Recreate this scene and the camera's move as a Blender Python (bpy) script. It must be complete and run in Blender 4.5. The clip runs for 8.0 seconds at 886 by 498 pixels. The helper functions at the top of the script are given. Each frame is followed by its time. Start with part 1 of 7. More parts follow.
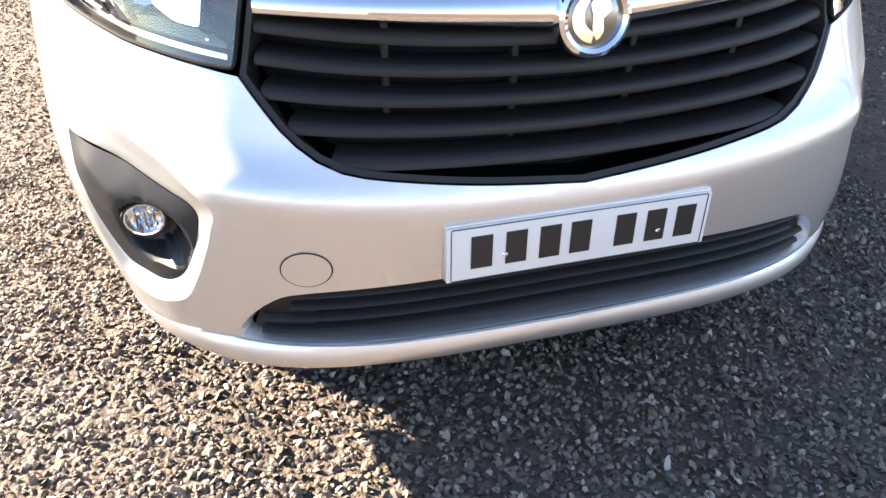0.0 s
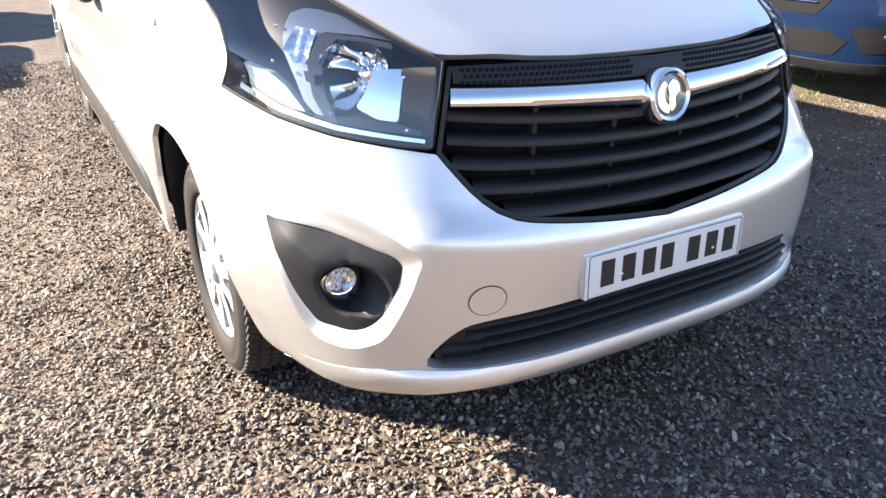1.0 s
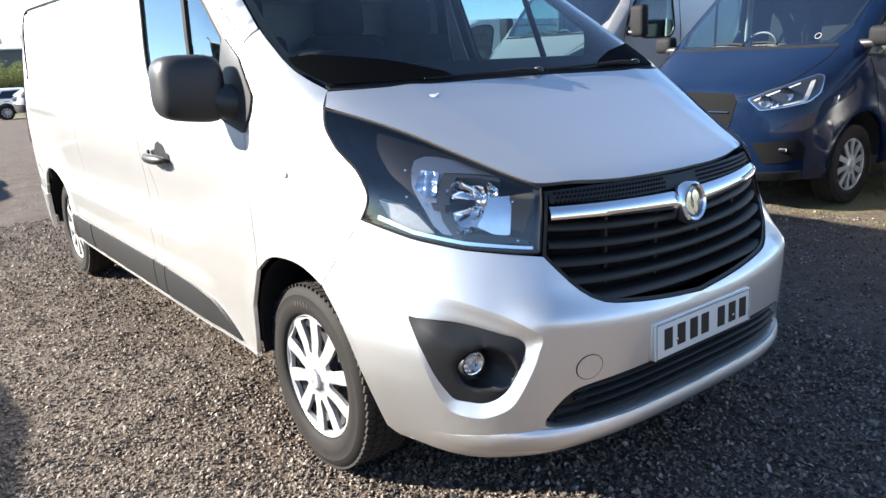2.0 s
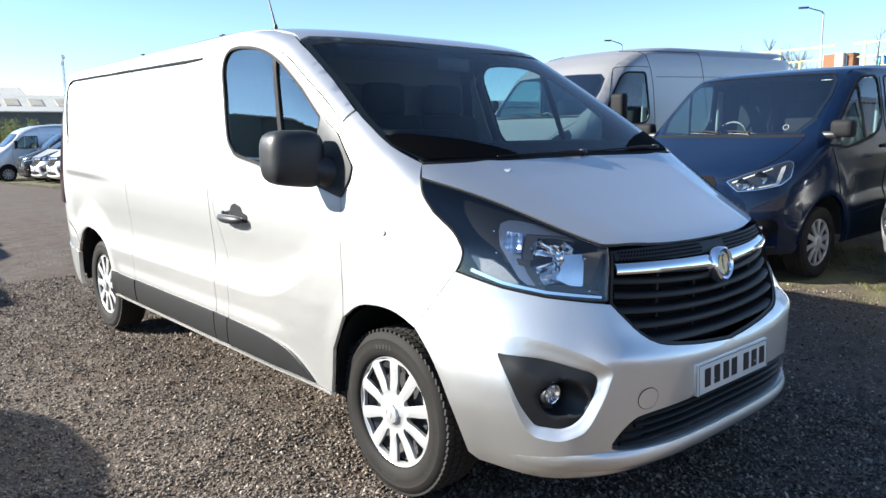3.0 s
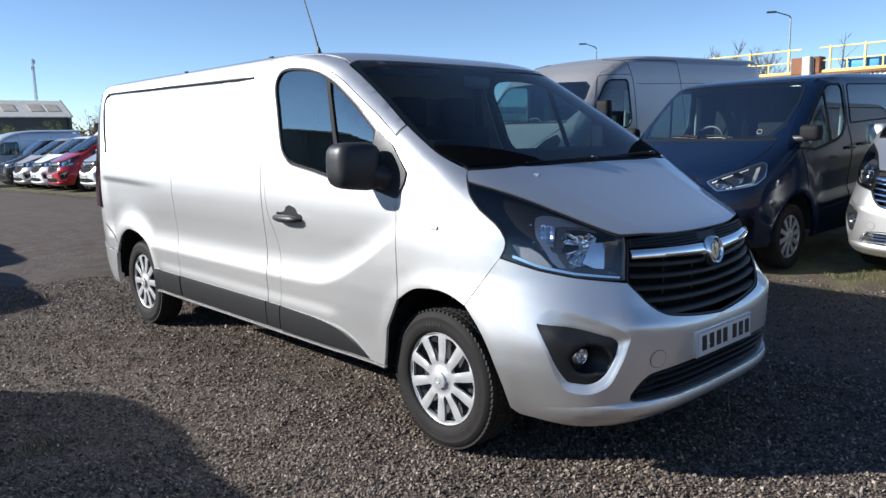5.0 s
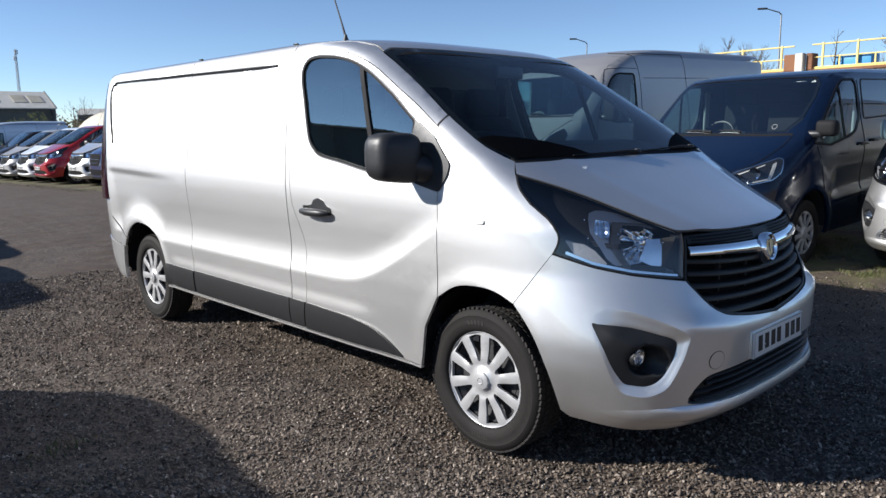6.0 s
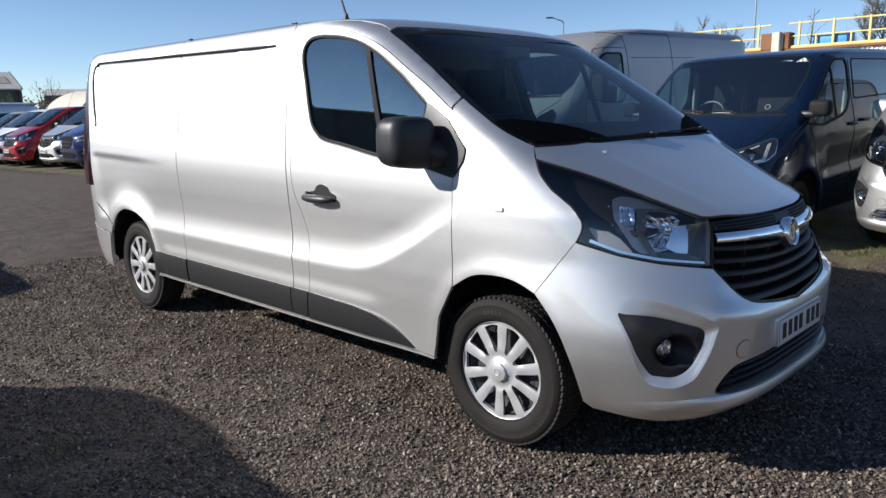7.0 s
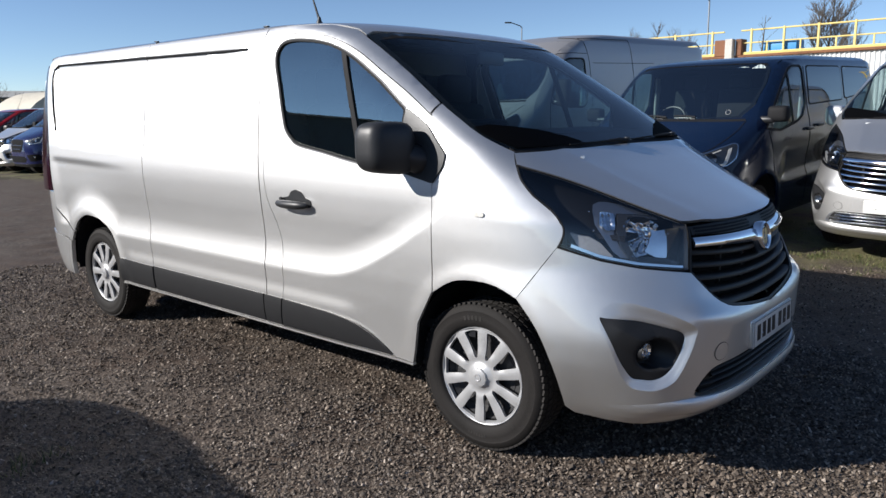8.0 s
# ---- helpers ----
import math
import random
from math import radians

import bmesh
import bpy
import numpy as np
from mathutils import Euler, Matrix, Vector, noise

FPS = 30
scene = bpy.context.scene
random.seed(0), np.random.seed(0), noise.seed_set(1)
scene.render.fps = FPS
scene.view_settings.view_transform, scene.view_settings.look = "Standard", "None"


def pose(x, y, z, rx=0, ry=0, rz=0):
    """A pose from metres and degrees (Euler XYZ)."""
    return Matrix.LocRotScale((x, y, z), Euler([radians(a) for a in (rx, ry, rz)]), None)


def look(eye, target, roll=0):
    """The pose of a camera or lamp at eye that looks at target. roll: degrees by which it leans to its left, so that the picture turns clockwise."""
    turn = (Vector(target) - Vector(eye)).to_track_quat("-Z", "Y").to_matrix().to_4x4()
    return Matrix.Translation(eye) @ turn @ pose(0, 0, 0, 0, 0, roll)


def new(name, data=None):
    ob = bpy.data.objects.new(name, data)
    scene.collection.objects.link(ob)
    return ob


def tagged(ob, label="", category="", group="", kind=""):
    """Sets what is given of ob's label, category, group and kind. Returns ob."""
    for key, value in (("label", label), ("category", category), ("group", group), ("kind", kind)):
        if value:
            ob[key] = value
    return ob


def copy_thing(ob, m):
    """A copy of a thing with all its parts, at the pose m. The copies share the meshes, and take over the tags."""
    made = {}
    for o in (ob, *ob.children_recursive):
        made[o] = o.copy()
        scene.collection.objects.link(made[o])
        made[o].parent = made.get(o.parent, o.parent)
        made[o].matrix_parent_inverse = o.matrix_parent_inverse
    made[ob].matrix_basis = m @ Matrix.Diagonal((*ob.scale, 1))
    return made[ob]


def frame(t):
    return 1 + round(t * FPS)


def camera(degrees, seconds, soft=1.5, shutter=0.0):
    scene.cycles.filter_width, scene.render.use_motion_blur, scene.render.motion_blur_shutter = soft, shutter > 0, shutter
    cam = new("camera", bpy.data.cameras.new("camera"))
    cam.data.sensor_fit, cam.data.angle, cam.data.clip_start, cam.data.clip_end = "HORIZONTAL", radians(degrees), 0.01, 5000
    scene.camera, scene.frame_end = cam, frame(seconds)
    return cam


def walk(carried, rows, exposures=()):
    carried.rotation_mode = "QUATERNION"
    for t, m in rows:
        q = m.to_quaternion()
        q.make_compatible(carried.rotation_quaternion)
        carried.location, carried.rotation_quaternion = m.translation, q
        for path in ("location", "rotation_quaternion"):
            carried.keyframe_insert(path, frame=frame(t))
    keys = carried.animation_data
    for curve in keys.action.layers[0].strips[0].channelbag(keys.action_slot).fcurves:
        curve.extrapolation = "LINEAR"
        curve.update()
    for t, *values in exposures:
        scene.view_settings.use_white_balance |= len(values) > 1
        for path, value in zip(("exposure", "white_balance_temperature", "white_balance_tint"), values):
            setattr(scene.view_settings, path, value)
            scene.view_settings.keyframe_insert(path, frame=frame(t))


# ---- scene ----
cam = camera(61.9, 8.0)
PATH = [
    (0, (-0.573, -1.963, 1.281), (-0.091, -0.379, 0.158), 1.0),
    (0.5, (-0.912, -2.047, 1.316), (-0.183, -0.47, 0.324), 3.6),
    (1, (-1.297, -2.095, 1.305), (-0.384, -0.519, 0.479), 0.2),
    (1.5, (-1.678, -2.171, 1.343), (-0.599, -0.618, 0.694), -1.4),
    (2.8, (-2.432, -2.2, 1.417), (-1.137, -0.714, 1.078), -2.0),
    (3, (-2.558, -2.239, 1.416), (-1.258, -0.751, 1.107), -0.7),
    (3.5, (-2.736, -2.367, 1.438), (-1.485, -0.833, 1.152), -1.3),
    (4, (-2.892, -2.508, 1.444), (-1.636, -0.984, 1.129), -0.0),
    (4.5, (-3.033, -2.513, 1.464), (-1.717, -1.037, 1.16), -0.9),
    (6, (-3.225, -2.178, 1.446), (-1.85, -0.76, 1.127), -0.7),
    (6.5, (-3.231, -2.07, 1.454), (-1.858, -0.66, 1.1), -0.8),
    (7, (-3.264, -1.975, 1.463), (-1.85, -0.61, 1.091), -0.9),
    (7.5, (-3.3, -1.925, 1.467), (-1.834, -0.617, 1.091), -1.0),
    (8, (-3.313, -1.902, 1.471), (-1.824, -0.617, 1.107), -0.7),
]
walk(cam, [(t, look(eye, target, roll)) for t, eye, target, roll in PATH],
     exposures=[(0.0, 3.10, 8300, 14), (0.5, 3.07, 8300, 14), (1.0, 2.80, 7850, 14), (1.5, 2.38, 7300, 11.5), (2.2, 1.89, 6950, 8), (3.0, 1.63, 6750, 6), (3.5, 1.47, 6700, 6), (4.5, 0.98, 6350, 8), (6.0, 0.64, 6500, 10), (8.0, 0.46, 6600, 10.5)])

# ---- light ----
SUN_FROM = Vector((-1.62, 1.26, 1.0)).normalized()
world = bpy.data.worlds.new("world")
scene.world = world
world.use_nodes = True
wn = world.node_tree.nodes
sky = wn.new("ShaderNodeTexSky")
sky.sky_type = "NISHITA"
sky.sun_disc = False
sky.sun_elevation = math.asin(SUN_FROM.z)
sky.sun_rotation = math.atan2(SUN_FROM.x, SUN_FROM.y) % (2 * math.pi)
sky.altitude = 2500
sky.air_density, sky.dust_density, sky.ozone_density = 0.84, 0.06, 2.9
wn["Background"].inputs["Strength"].default_value = 0.098
world.node_tree.links.new(sky.outputs[0], wn["Background"].inputs["Color"])
sun = new("sun", bpy.data.lights.new("sun", "SUN"))
sun.data.energy, sun.data.angle, sun.data.color = 5.0, radians(0.55), (1.0, 0.975, 0.935)
sun.matrix_world = look(SUN_FROM * 60, (0, 0, 0))

# ---- materials ----
def material(name):
    m = bpy.data.materials.new(name)
    m.use_nodes = True
    return m, m.node_tree.nodes, m.node_tree.links, m.node_tree.nodes["Principled BSDF"]


def noise_node(n, l, scale, detail=4.0, rough=0.55, coords="Object"):
    tc = n.new("ShaderNodeTexCoord")
    t = n.new("ShaderNodeTexNoise")
    t.inputs["Scale"].default_value, t.inputs["Detail"].default_value, t.inputs["Roughness"].default_value = scale, detail, rough
    l.new(tc.outputs[coords], t.inputs["Vector"])
    return t


def ramp_node(n, l, source, stops):
    r = n.new("ShaderNodeValToRGB")
    e = r.color_ramp.elements
    while len(e) < len(stops):
        e.new(0.5)
    for k, (p, c) in enumerate(stops):
        e[k].position, e[k].color = p, (*c, 1)
    l.new(source, r.inputs["Fac"])
    return r


def paint(name, colour, metallic=0.0, rough=0.3, coat=0.7, dust=0.12, dust_colour=(0.32, 0.29, 0.25)):
    """Car paint with flake, a clear coat and a thin film of road dust."""
    m, n, l, b = material(name)
    fl = noise_node(n, l, 900.0, 1.0)
    dirt = noise_node(n, l, 3.0, 6.0, 0.65)
    spots = noise_node(n, l, 60.0, 3.0, 0.6)
    shade = tuple(min(1.0, c * 1.06) for c in colour)
    dark = tuple(c * 0.93 for c in colour)
    r = ramp_node(n, l, fl.outputs["Fac"], [(0.35, dark), (0.65, shade)])
    dr = ramp_node(n, l, dirt.outputs["Fac"], [(0.40, (0, 0, 0)), (0.85, (dust, dust, dust))])
    mix = n.new("ShaderNodeMixRGB")
    mix.inputs["Color2"].default_value = (*dust_colour, 1)
    l.new(dr.outputs["Color"], mix.inputs["Fac"])
    l.new(r.outputs["Color"], mix.inputs["Color1"])
    l.new(mix.outputs["Color"], b.inputs["Base Color"])
    rr = ramp_node(n, l, spots.outputs["Fac"], [(0.3, (rough * 0.97,) * 3), (0.75, (rough * 1.04,) * 3)])
    l.new(rr.outputs["Color"], b.inputs["Roughness"])
    b.inputs["Metallic"].default_value = metallic
    b.inputs["Coat Weight"].default_value, b.inputs["Coat Roughness"].default_value = coat, 0.035
    return m


def plain(name, colour, rough=0.5, metallic=0.0, grain=120.0, vary=0.12, bump=0.0, spec=0.5):
    m, n, l, b = material(name)
    t = noise_node(n, l, grain, 4.0)
    big = noise_node(n, l, grain * 0.04, 4.0)
    add = n.new("ShaderNodeMath")
    add.operation = "ADD"
    l.new(t.outputs["Fac"], add.inputs[0])
    l.new(big.outputs["Fac"], add.inputs[1])
    r = ramp_node(n, l, add.outputs[0], [(0.7, tuple(c * (1 - vary) for c in colour)), (1.0, tuple(min(1, c * (1 + vary)) for c in colour))])
    r.color_ramp.interpolation = "LINEAR"
    l.new(r.outputs["Color"], b.inputs["Base Color"])
    b.inputs["Roughness"].default_value, b.inputs["Metallic"].default_value = rough, metallic
    b.inputs["Specular IOR Level"].default_value = spec
    if bump:
        bp = n.new("ShaderNodeBump")
        bp.inputs["Strength"].default_value, bp.inputs["Distance"].default_value = bump, 0.002
        l.new(t.outputs["Fac"], bp.inputs["Height"])
        l.new(bp.outputs[0], b.inputs["Normal"])
    return m


def glass(name, tint=(0.75, 0.82, 0.80), mirrored_part=0.06, rough=0.0, sheen=(0.8, 0.8, 0.8)):
    """A thin pane: tinted light passes straight on, the face mirrors more towards grazing, alike from both sides."""
    m, n, l, b = material(name)
    n.remove(b)
    tr, gl, mx, fr = n.new("ShaderNodeBsdfTransparent"), n.new("ShaderNodeBsdfGlossy"), n.new("ShaderNodeMixShader"), n.new("ShaderNodeLayerWeight")
    pw, sc = n.new("ShaderNodeMath"), n.new("ShaderNodeMath")
    pw.operation, sc.operation = "POWER", "MULTIPLY_ADD"
    tr.inputs["Color"].default_value = (*tint, 1)
    gl.inputs["Roughness"].default_value = rough
    gl.inputs["Color"].default_value = (*sheen, 1)
    fr.inputs["Blend"].default_value = 0.5
    pw.inputs[1].default_value = 5.0
    sc.inputs[1].default_value, sc.inputs[2].default_value = 1.0 - mirrored_part, mirrored_part
    l.new(fr.outputs["Facing"], pw.inputs[0])
    l.new(pw.outputs[0], sc.inputs[0])
    l.new(sc.outputs[0], mx.inputs[0])
    l.new(tr.outputs[0], mx.inputs[1])
    l.new(gl.outputs[0], mx.inputs[2])
    l.new(mx.outputs[0], n["Material Output"].inputs["Surface"])
    return m


SILVER = paint("silver_paint", (0.682, 0.678, 0.670), 0.95, 0.470, 1.0, 0.03)
WHITE_PAINT = paint("white_paint", (0.80, 0.81, 0.82), 0.0, 0.3, 0.8, 0.06)
BLUE_PAINT = paint("dark_blue_paint", (0.0038, 0.0115, 0.034), 0.15, 0.25, 0.48, 0.012)
NAVY_PAINT = paint("navy_paint", (0.010, 0.016, 0.075), 0.2, 0.25, 1.0, 0.08)
RED_PAINT = paint("red_paint", (0.30, 0.010, 0.016), 0.1, 0.26, 1.0, 0.08)
GREY_PAINT = paint("grey_paint", (0.36, 0.35, 0.35), 0.5, 0.45, 0.35, 0.12)
BLACK_PAINT = paint("black_paint", (0.012, 0.013, 0.016), 0.1, 0.25, 1.0, 0.15)
PALE_PAINT = paint("pale_silver_paint", (0.60, 0.62, 0.66), 0.55, 0.36, 0.7, 0.12)
PLASTIC = plain("black_plastic", (0.017, 0.0175, 0.019), 0.44, grain=700.0, bump=0.15)
TRIM_GREY = plain("charcoal_plastic", (0.0115, 0.0118, 0.0130), 0.50, grain=500.0, bump=0.12, spec=0.38)
GRILLE_DARK = plain("grille_plastic", (0.013, 0.0127, 0.0125), 0.50, grain=400.0, bump=0.1, spec=0.3)
VOID = plain("dark_void", (0.006, 0.006, 0.007), 0.9, grain=60.0, spec=0.15)
MATT_BLACK = plain("matt_black_cover", (0.0022, 0.0023, 0.0028), 0.7, grain=200.0, spec=0.02)
RUBBER = plain("seal_rubber", (0.011, 0.011, 0.012), 0.7, grain=300.0, spec=0.2)
TYRE = plain("tyre_rubber", (0.0110, 0.0096, 0.0090), 0.75, grain=160.0, vary=0.3, bump=0.35, spec=0.25)
TREAD = plain("dusty_tread_rubber", (0.013, 0.0112, 0.0100), 0.85, grain=120.0, vary=0.4, bump=0.4)
CHROME = plain("chrome", (0.86, 0.87, 0.88), 0.07, 1.0, grain=40.0, vary=0.03)
TRIM_SILVER = plain("wheel_trim_lacquer", (0.43, 0.43, 0.435), 0.40, 0.45, grain=80.0, vary=0.08)
TRIM_PALE = plain("grey_seal_rubber", (0.13, 0.13, 0.135), 0.6, grain=200.0)
STEEL = plain("dark_steel", (0.05, 0.05, 0.052), 0.55, 0.6, grain=90.0, vary=0.3)
REFLECTOR = plain("lamp_reflector", (0.82, 0.83, 0.84), 0.10, 1.0, grain=30.0, vary=0.04)
LAMP_GREY = plain("lamp_bezel_lacquer", (0.030, 0.032, 0.036), 0.22, 0.2, grain=60.0)
LAMP_SIDE = plain("smoked_bezel_lacquer", (0.11, 0.115, 0.105), 0.16, 0.9, grain=60.0)
LAMP_ARM = plain("smoked_chrome", (0.30, 0.31, 0.33), 0.28, 0.9, grain=60.0)
PIANO_BLACK = plain("gloss_black_plastic", (0.008, 0.008, 0.009), 0.12, grain=60.0)
HOUSING = plain("lamp_housing", (0.006, 0.0065, 0.008), 0.5, grain=60.0, spec=0.25)
PLATE_WHITE = plain("plate_sheet", (0.60, 0.60, 0.575), 0.35, grain=30.0, vary=0.03)
INK = plain("plate_ink", (0.012, 0.012, 0.013), 0.4, grain=200.0)
RED_INK = plain("red_print", (0.45, 0.03, 0.03), 0.4, grain=200.0)
BADGE_DARK = plain("badge_plate", (0.20, 0.195, 0.19), 0.22, 0.9, grain=50.0)
CLOTH = plain("seat_cloth", (0.012, 0.0125, 0.014), 0.9, grain=300.0, vary=0.25, bump=0.3)
DASH = plain("dashboard_plastic", (0.009, 0.0095, 0.012), 0.75, grain=250.0, bump=0.2, spec=0.2)
GREY_LINING = plain("grey_lining", (0.26, 0.26, 0.262), 0.8, grain=80.0)
PALE_LINING = plain("pale_lining", (0.42, 0.42, 0.41), 0.8, grain=80.0)
GLASS_FRONT = glass("windscreen_glass", (0.66, 0.77, 0.81), 0.045)
GLASS_SIDE = glass("door_glass", (0.66, 0.76, 0.75), 0.34, 0.0, (0.80, 0.86, 0.82))
GLASS_CAB = glass("cab_glass", (0.46, 0.64, 0.65), 0.09)
# mirror share raised to imitate the bluish veil of reflected sky
GLASS_SCREEN = glass("dusty_windscreen_glass", (0.78, 0.88, 0.88), 0.27)
# lighter copy of the dashboard plastic, with sunlight put into its colour
DASH_SUNLIT = plain("sunlit_dashboard_plastic", (0.075, 0.080, 0.082), 0.7, grain=250.0, bump=0.2)
GLASS_DARK = glass("privacy_glass", (0.10, 0.11, 0.12), 0.10)
LENS = glass("clear_lens", (0.94, 0.95, 0.96), 0.09)
RED_LENS = plain("dark_red_lens", (0.022, 0.006, 0.010), 0.12, grain=40.0)
AMBER = plain("clear_repeater", (0.62, 0.60, 0.55), 0.15, grain=60.0)
PAPER = plain("paper", (0.75, 0.76, 0.74), 0.7, grain=60.0)
# mast steel, with the distance haze put into its pale bluish colour
HAZED_STEEL = plain("weathered_galvanising", (0.42, 0.45, 0.48), 0.6, 0.2, grain=20.0)
SILVER.node_tree.nodes["Principled BSDF"].inputs["Coat IOR"].default_value = 1.65
for dark in (BLUE_PAINT, NAVY_PAINT, BLACK_PAINT, RED_PAINT):
    dark.node_tree.nodes["Principled BSDF"].inputs["Specular IOR Level"].default_value = 0.08
    dark.node_tree.nodes["Principled BSDF"].inputs["Metallic"].default_value = 0.04

# ---- builders ----
from mathutils.geometry import delaunay_2d_cdt


def finish(name, verts, faces, mat, parent=None, label="", sharp=32, smooth=True):
    me = bpy.data.meshes.new(name)
    me.from_pydata([tuple(map(float, v)) for v in verts], [], [tuple(map(int, f)) for f in faces])
    me.materials.append(mat)
    if smooth:
        me.shade_smooth()
        me.set_sharp_from_angle(angle=radians(sharp))
    ob = new(name, me)
    ob.parent = parent
    if label:
        ob["label"] = label
    return ob


def part(name, geo, mat, parent, label="", sharp=32, smooth=True):
    """One mesh object under a thing or part. geo: a bmesh, or vertices and faces."""
    if isinstance(geo, bmesh.types.BMesh):
        geo.verts.index_update()
        vs, fs = [v.co[:] for v in geo.verts], [[v.index for v in f.verts] for f in geo.faces]
        geo.free()
    else:
        vs, fs = geo
    return finish(name, vs, fs, mat, parent, label, sharp, smooth)


def empty(name, m, label, category, group="", kind=""):
    ob = new(name)
    ob.empty_display_size = 0.2
    ob.matrix_world = m
    return tagged(ob, label, category, group, kind)


def box(c, s, bevel=0.0, seg=2, m=None):
    bm = bmesh.new()
    bmesh.ops.create_cube(bm, size=1.0)
    bmesh.ops.scale(bm, vec=s, verts=bm.verts)
    if bevel:
        bmesh.ops.bevel(bm, geom=bm.edges[:], offset=bevel, segments=seg, profile=0.6, affect="EDGES")
    if m is not None:
        bmesh.ops.transform(bm, matrix=m, verts=bm.verts)
    bmesh.ops.translate(bm, vec=c, verts=bm.verts)
    return bm


def joined(*geos):
    vs, fs = [], []
    for g in geos:
        if isinstance(g, bmesh.types.BMesh):
            g.verts.index_update()
            gv, gf = [v.co[:] for v in g.verts], [[v.index for v in f.verts] for f in g.faces]
            g.free()
        else:
            gv, gf = g
        k = len(vs)
        vs += [tuple(v) for v in gv]
        fs += [tuple(i + k for i in f) for f in gf]
    return vs, fs


def lathe(profile, n=48, m=None, closed=False):
    """profile: (radius, height) pairs turned round the local z axis."""
    vs, fs = [], []
    k = len(profile)
    for i in range(n):
        a = 2 * math.pi * i / n
        for r, h in profile:
            vs.append(Vector((r * math.cos(a), r * math.sin(a), h)))
    for i in range(n):
        j = (i + 1) % n
        for q in range(k if closed else k - 1):
            p = (q + 1) % k
            fs.append((i * k + q, j * k + q, j * k + p, i * k + p))
    if m is not None:
        vs = [m @ v for v in vs]
    return vs, fs


def tube(points, radius, n=8, cap=True):
    """A round bar along points; radius: one number or one for each point."""
    pts = [Vector(p) for p in points]
    rad = radius if isinstance(radius, (list, tuple)) else [radius] * len(pts)
    vs, fs = [], []
    side = None
    for i, p in enumerate(pts):
        d = (pts[min(i + 1, len(pts) - 1)] - pts[max(i - 1, 0)]).normalized()
        if side is None:
            side = d.orthogonal().normalized()
        side = (side - d * side.dot(d)).normalized()
        up = d.cross(side)
        for k in range(n):
            a = 2 * math.pi * k / n
            vs.append(p + (side * math.cos(a) + up * math.sin(a)) * rad[i])
    for i in range(len(pts) - 1):
        for k in range(n):
            j = (k + 1) % n
            fs.append((i * n + k, i * n + j, (i + 1) * n + j, (i + 1) * n + k))
    if cap:
        fs.append(tuple(range(n))[::-1])
        fs.append(tuple(range((len(pts) - 1) * n, len(pts) * n)))
    return vs, fs


def rounded(poly, r, seg=5):
    """A polygon with its corners rounded. r: one radius or one for each corner."""
    out = []
    k = len(poly)
    for i in range(k):
        p, a, b = Vector(poly[i]), Vector(poly[i - 1]), Vector(poly[(i + 1) % k])
        ri = r[i] if isinstance(r, (list, tuple)) else r
        ua, ub = a - p, b - p
        d = min(ri, ua.length * 0.48, ub.length * 0.48)
        if d < 1e-4:
            out.append(tuple(p))
            continue
        s, e = p + ua.normalized() * d, p + ub.normalized() * d
        for q in range(seg + 1):
            t = q / seg
            out.append(tuple(s * (1 - t) ** 2 + p * 2 * t * (1 - t) + e * t * t))
    return out


def smooth_line(pts, step=0.03):
    """Catmull-Rom through the points."""
    p = [Vector(q) for q in pts]
    out = []
    for i in range(len(p) - 1):
        a, b, c, d = p[max(i - 1, 0)], p[i], p[i + 1], p[min(i + 2, len(p) - 1)]
        k = max(1, int((c - b).length / step))
        for q in range(k):
            t = q / k
            out.append(tuple(0.5 * ((2 * b) + (c - a) * t + (2 * a - 5 * b + 4 * c - d) * t * t + (3 * b - a - 3 * c + d) * t ** 3)))
    out.append(tuple(p[-1]))
    return out


def mirrored(pts):
    """An open half outline, from the middle line out and back to it, closed with its mirror image in u."""
    return list(pts) + [(-u, v) for u, v in reversed(pts) if abs(u) > 1e-6]


def inside(poly, pts):
    p, q = np.array(poly, float), np.roll(np.array(poly, float), -1, 0)
    x, y = pts[:, 0:1], pts[:, 1:2]
    cross = ((p[:, 1] > y) != (q[:, 1] > y)) & (x < (q[:, 0] - p[:, 0]) * (y - p[:, 1]) / (q[:, 1] - p[:, 1] + 1e-12) + p[:, 0])
    return cross.sum(1) % 2 == 1


def resample(poly, step):
    out = []
    for i, a in enumerate(poly):
        b = poly[(i + 1) % len(poly)]
        k = max(1, int(math.ceil(math.dist(a, b) / step)))
        out += [(a[0] + (b[0] - a[0]) * q / k, a[1] + (b[1] - a[1]) * q / k) for q in range(k)]
    return out


def inset(poly, d):
    """The polygon drawn in by d on all sides."""
    p = np.array(poly, float)
    keep = np.linalg.norm(p - np.roll(p, 1, 0), axis=1) > 1e-6
    p = p[keep]
    area = 0.5 * np.sum(p[:, 0] * np.roll(p[:, 1], -1) - np.roll(p[:, 0], -1) * p[:, 1])
    e = np.roll(p, -1, 0) - p
    e /= np.linalg.norm(e, axis=1)[:, None]
    nrm = np.stack((-e[:, 1], e[:, 0]), 1) * np.sign(area)
    a = nrm + np.roll(nrm, 1, 0)
    a /= np.maximum(np.linalg.norm(a, axis=1)[:, None], 0.3)
    c = np.maximum((a * nrm).sum(1), 0.5)
    return [tuple(v) for v in p + a * (d / c)[:, None]]


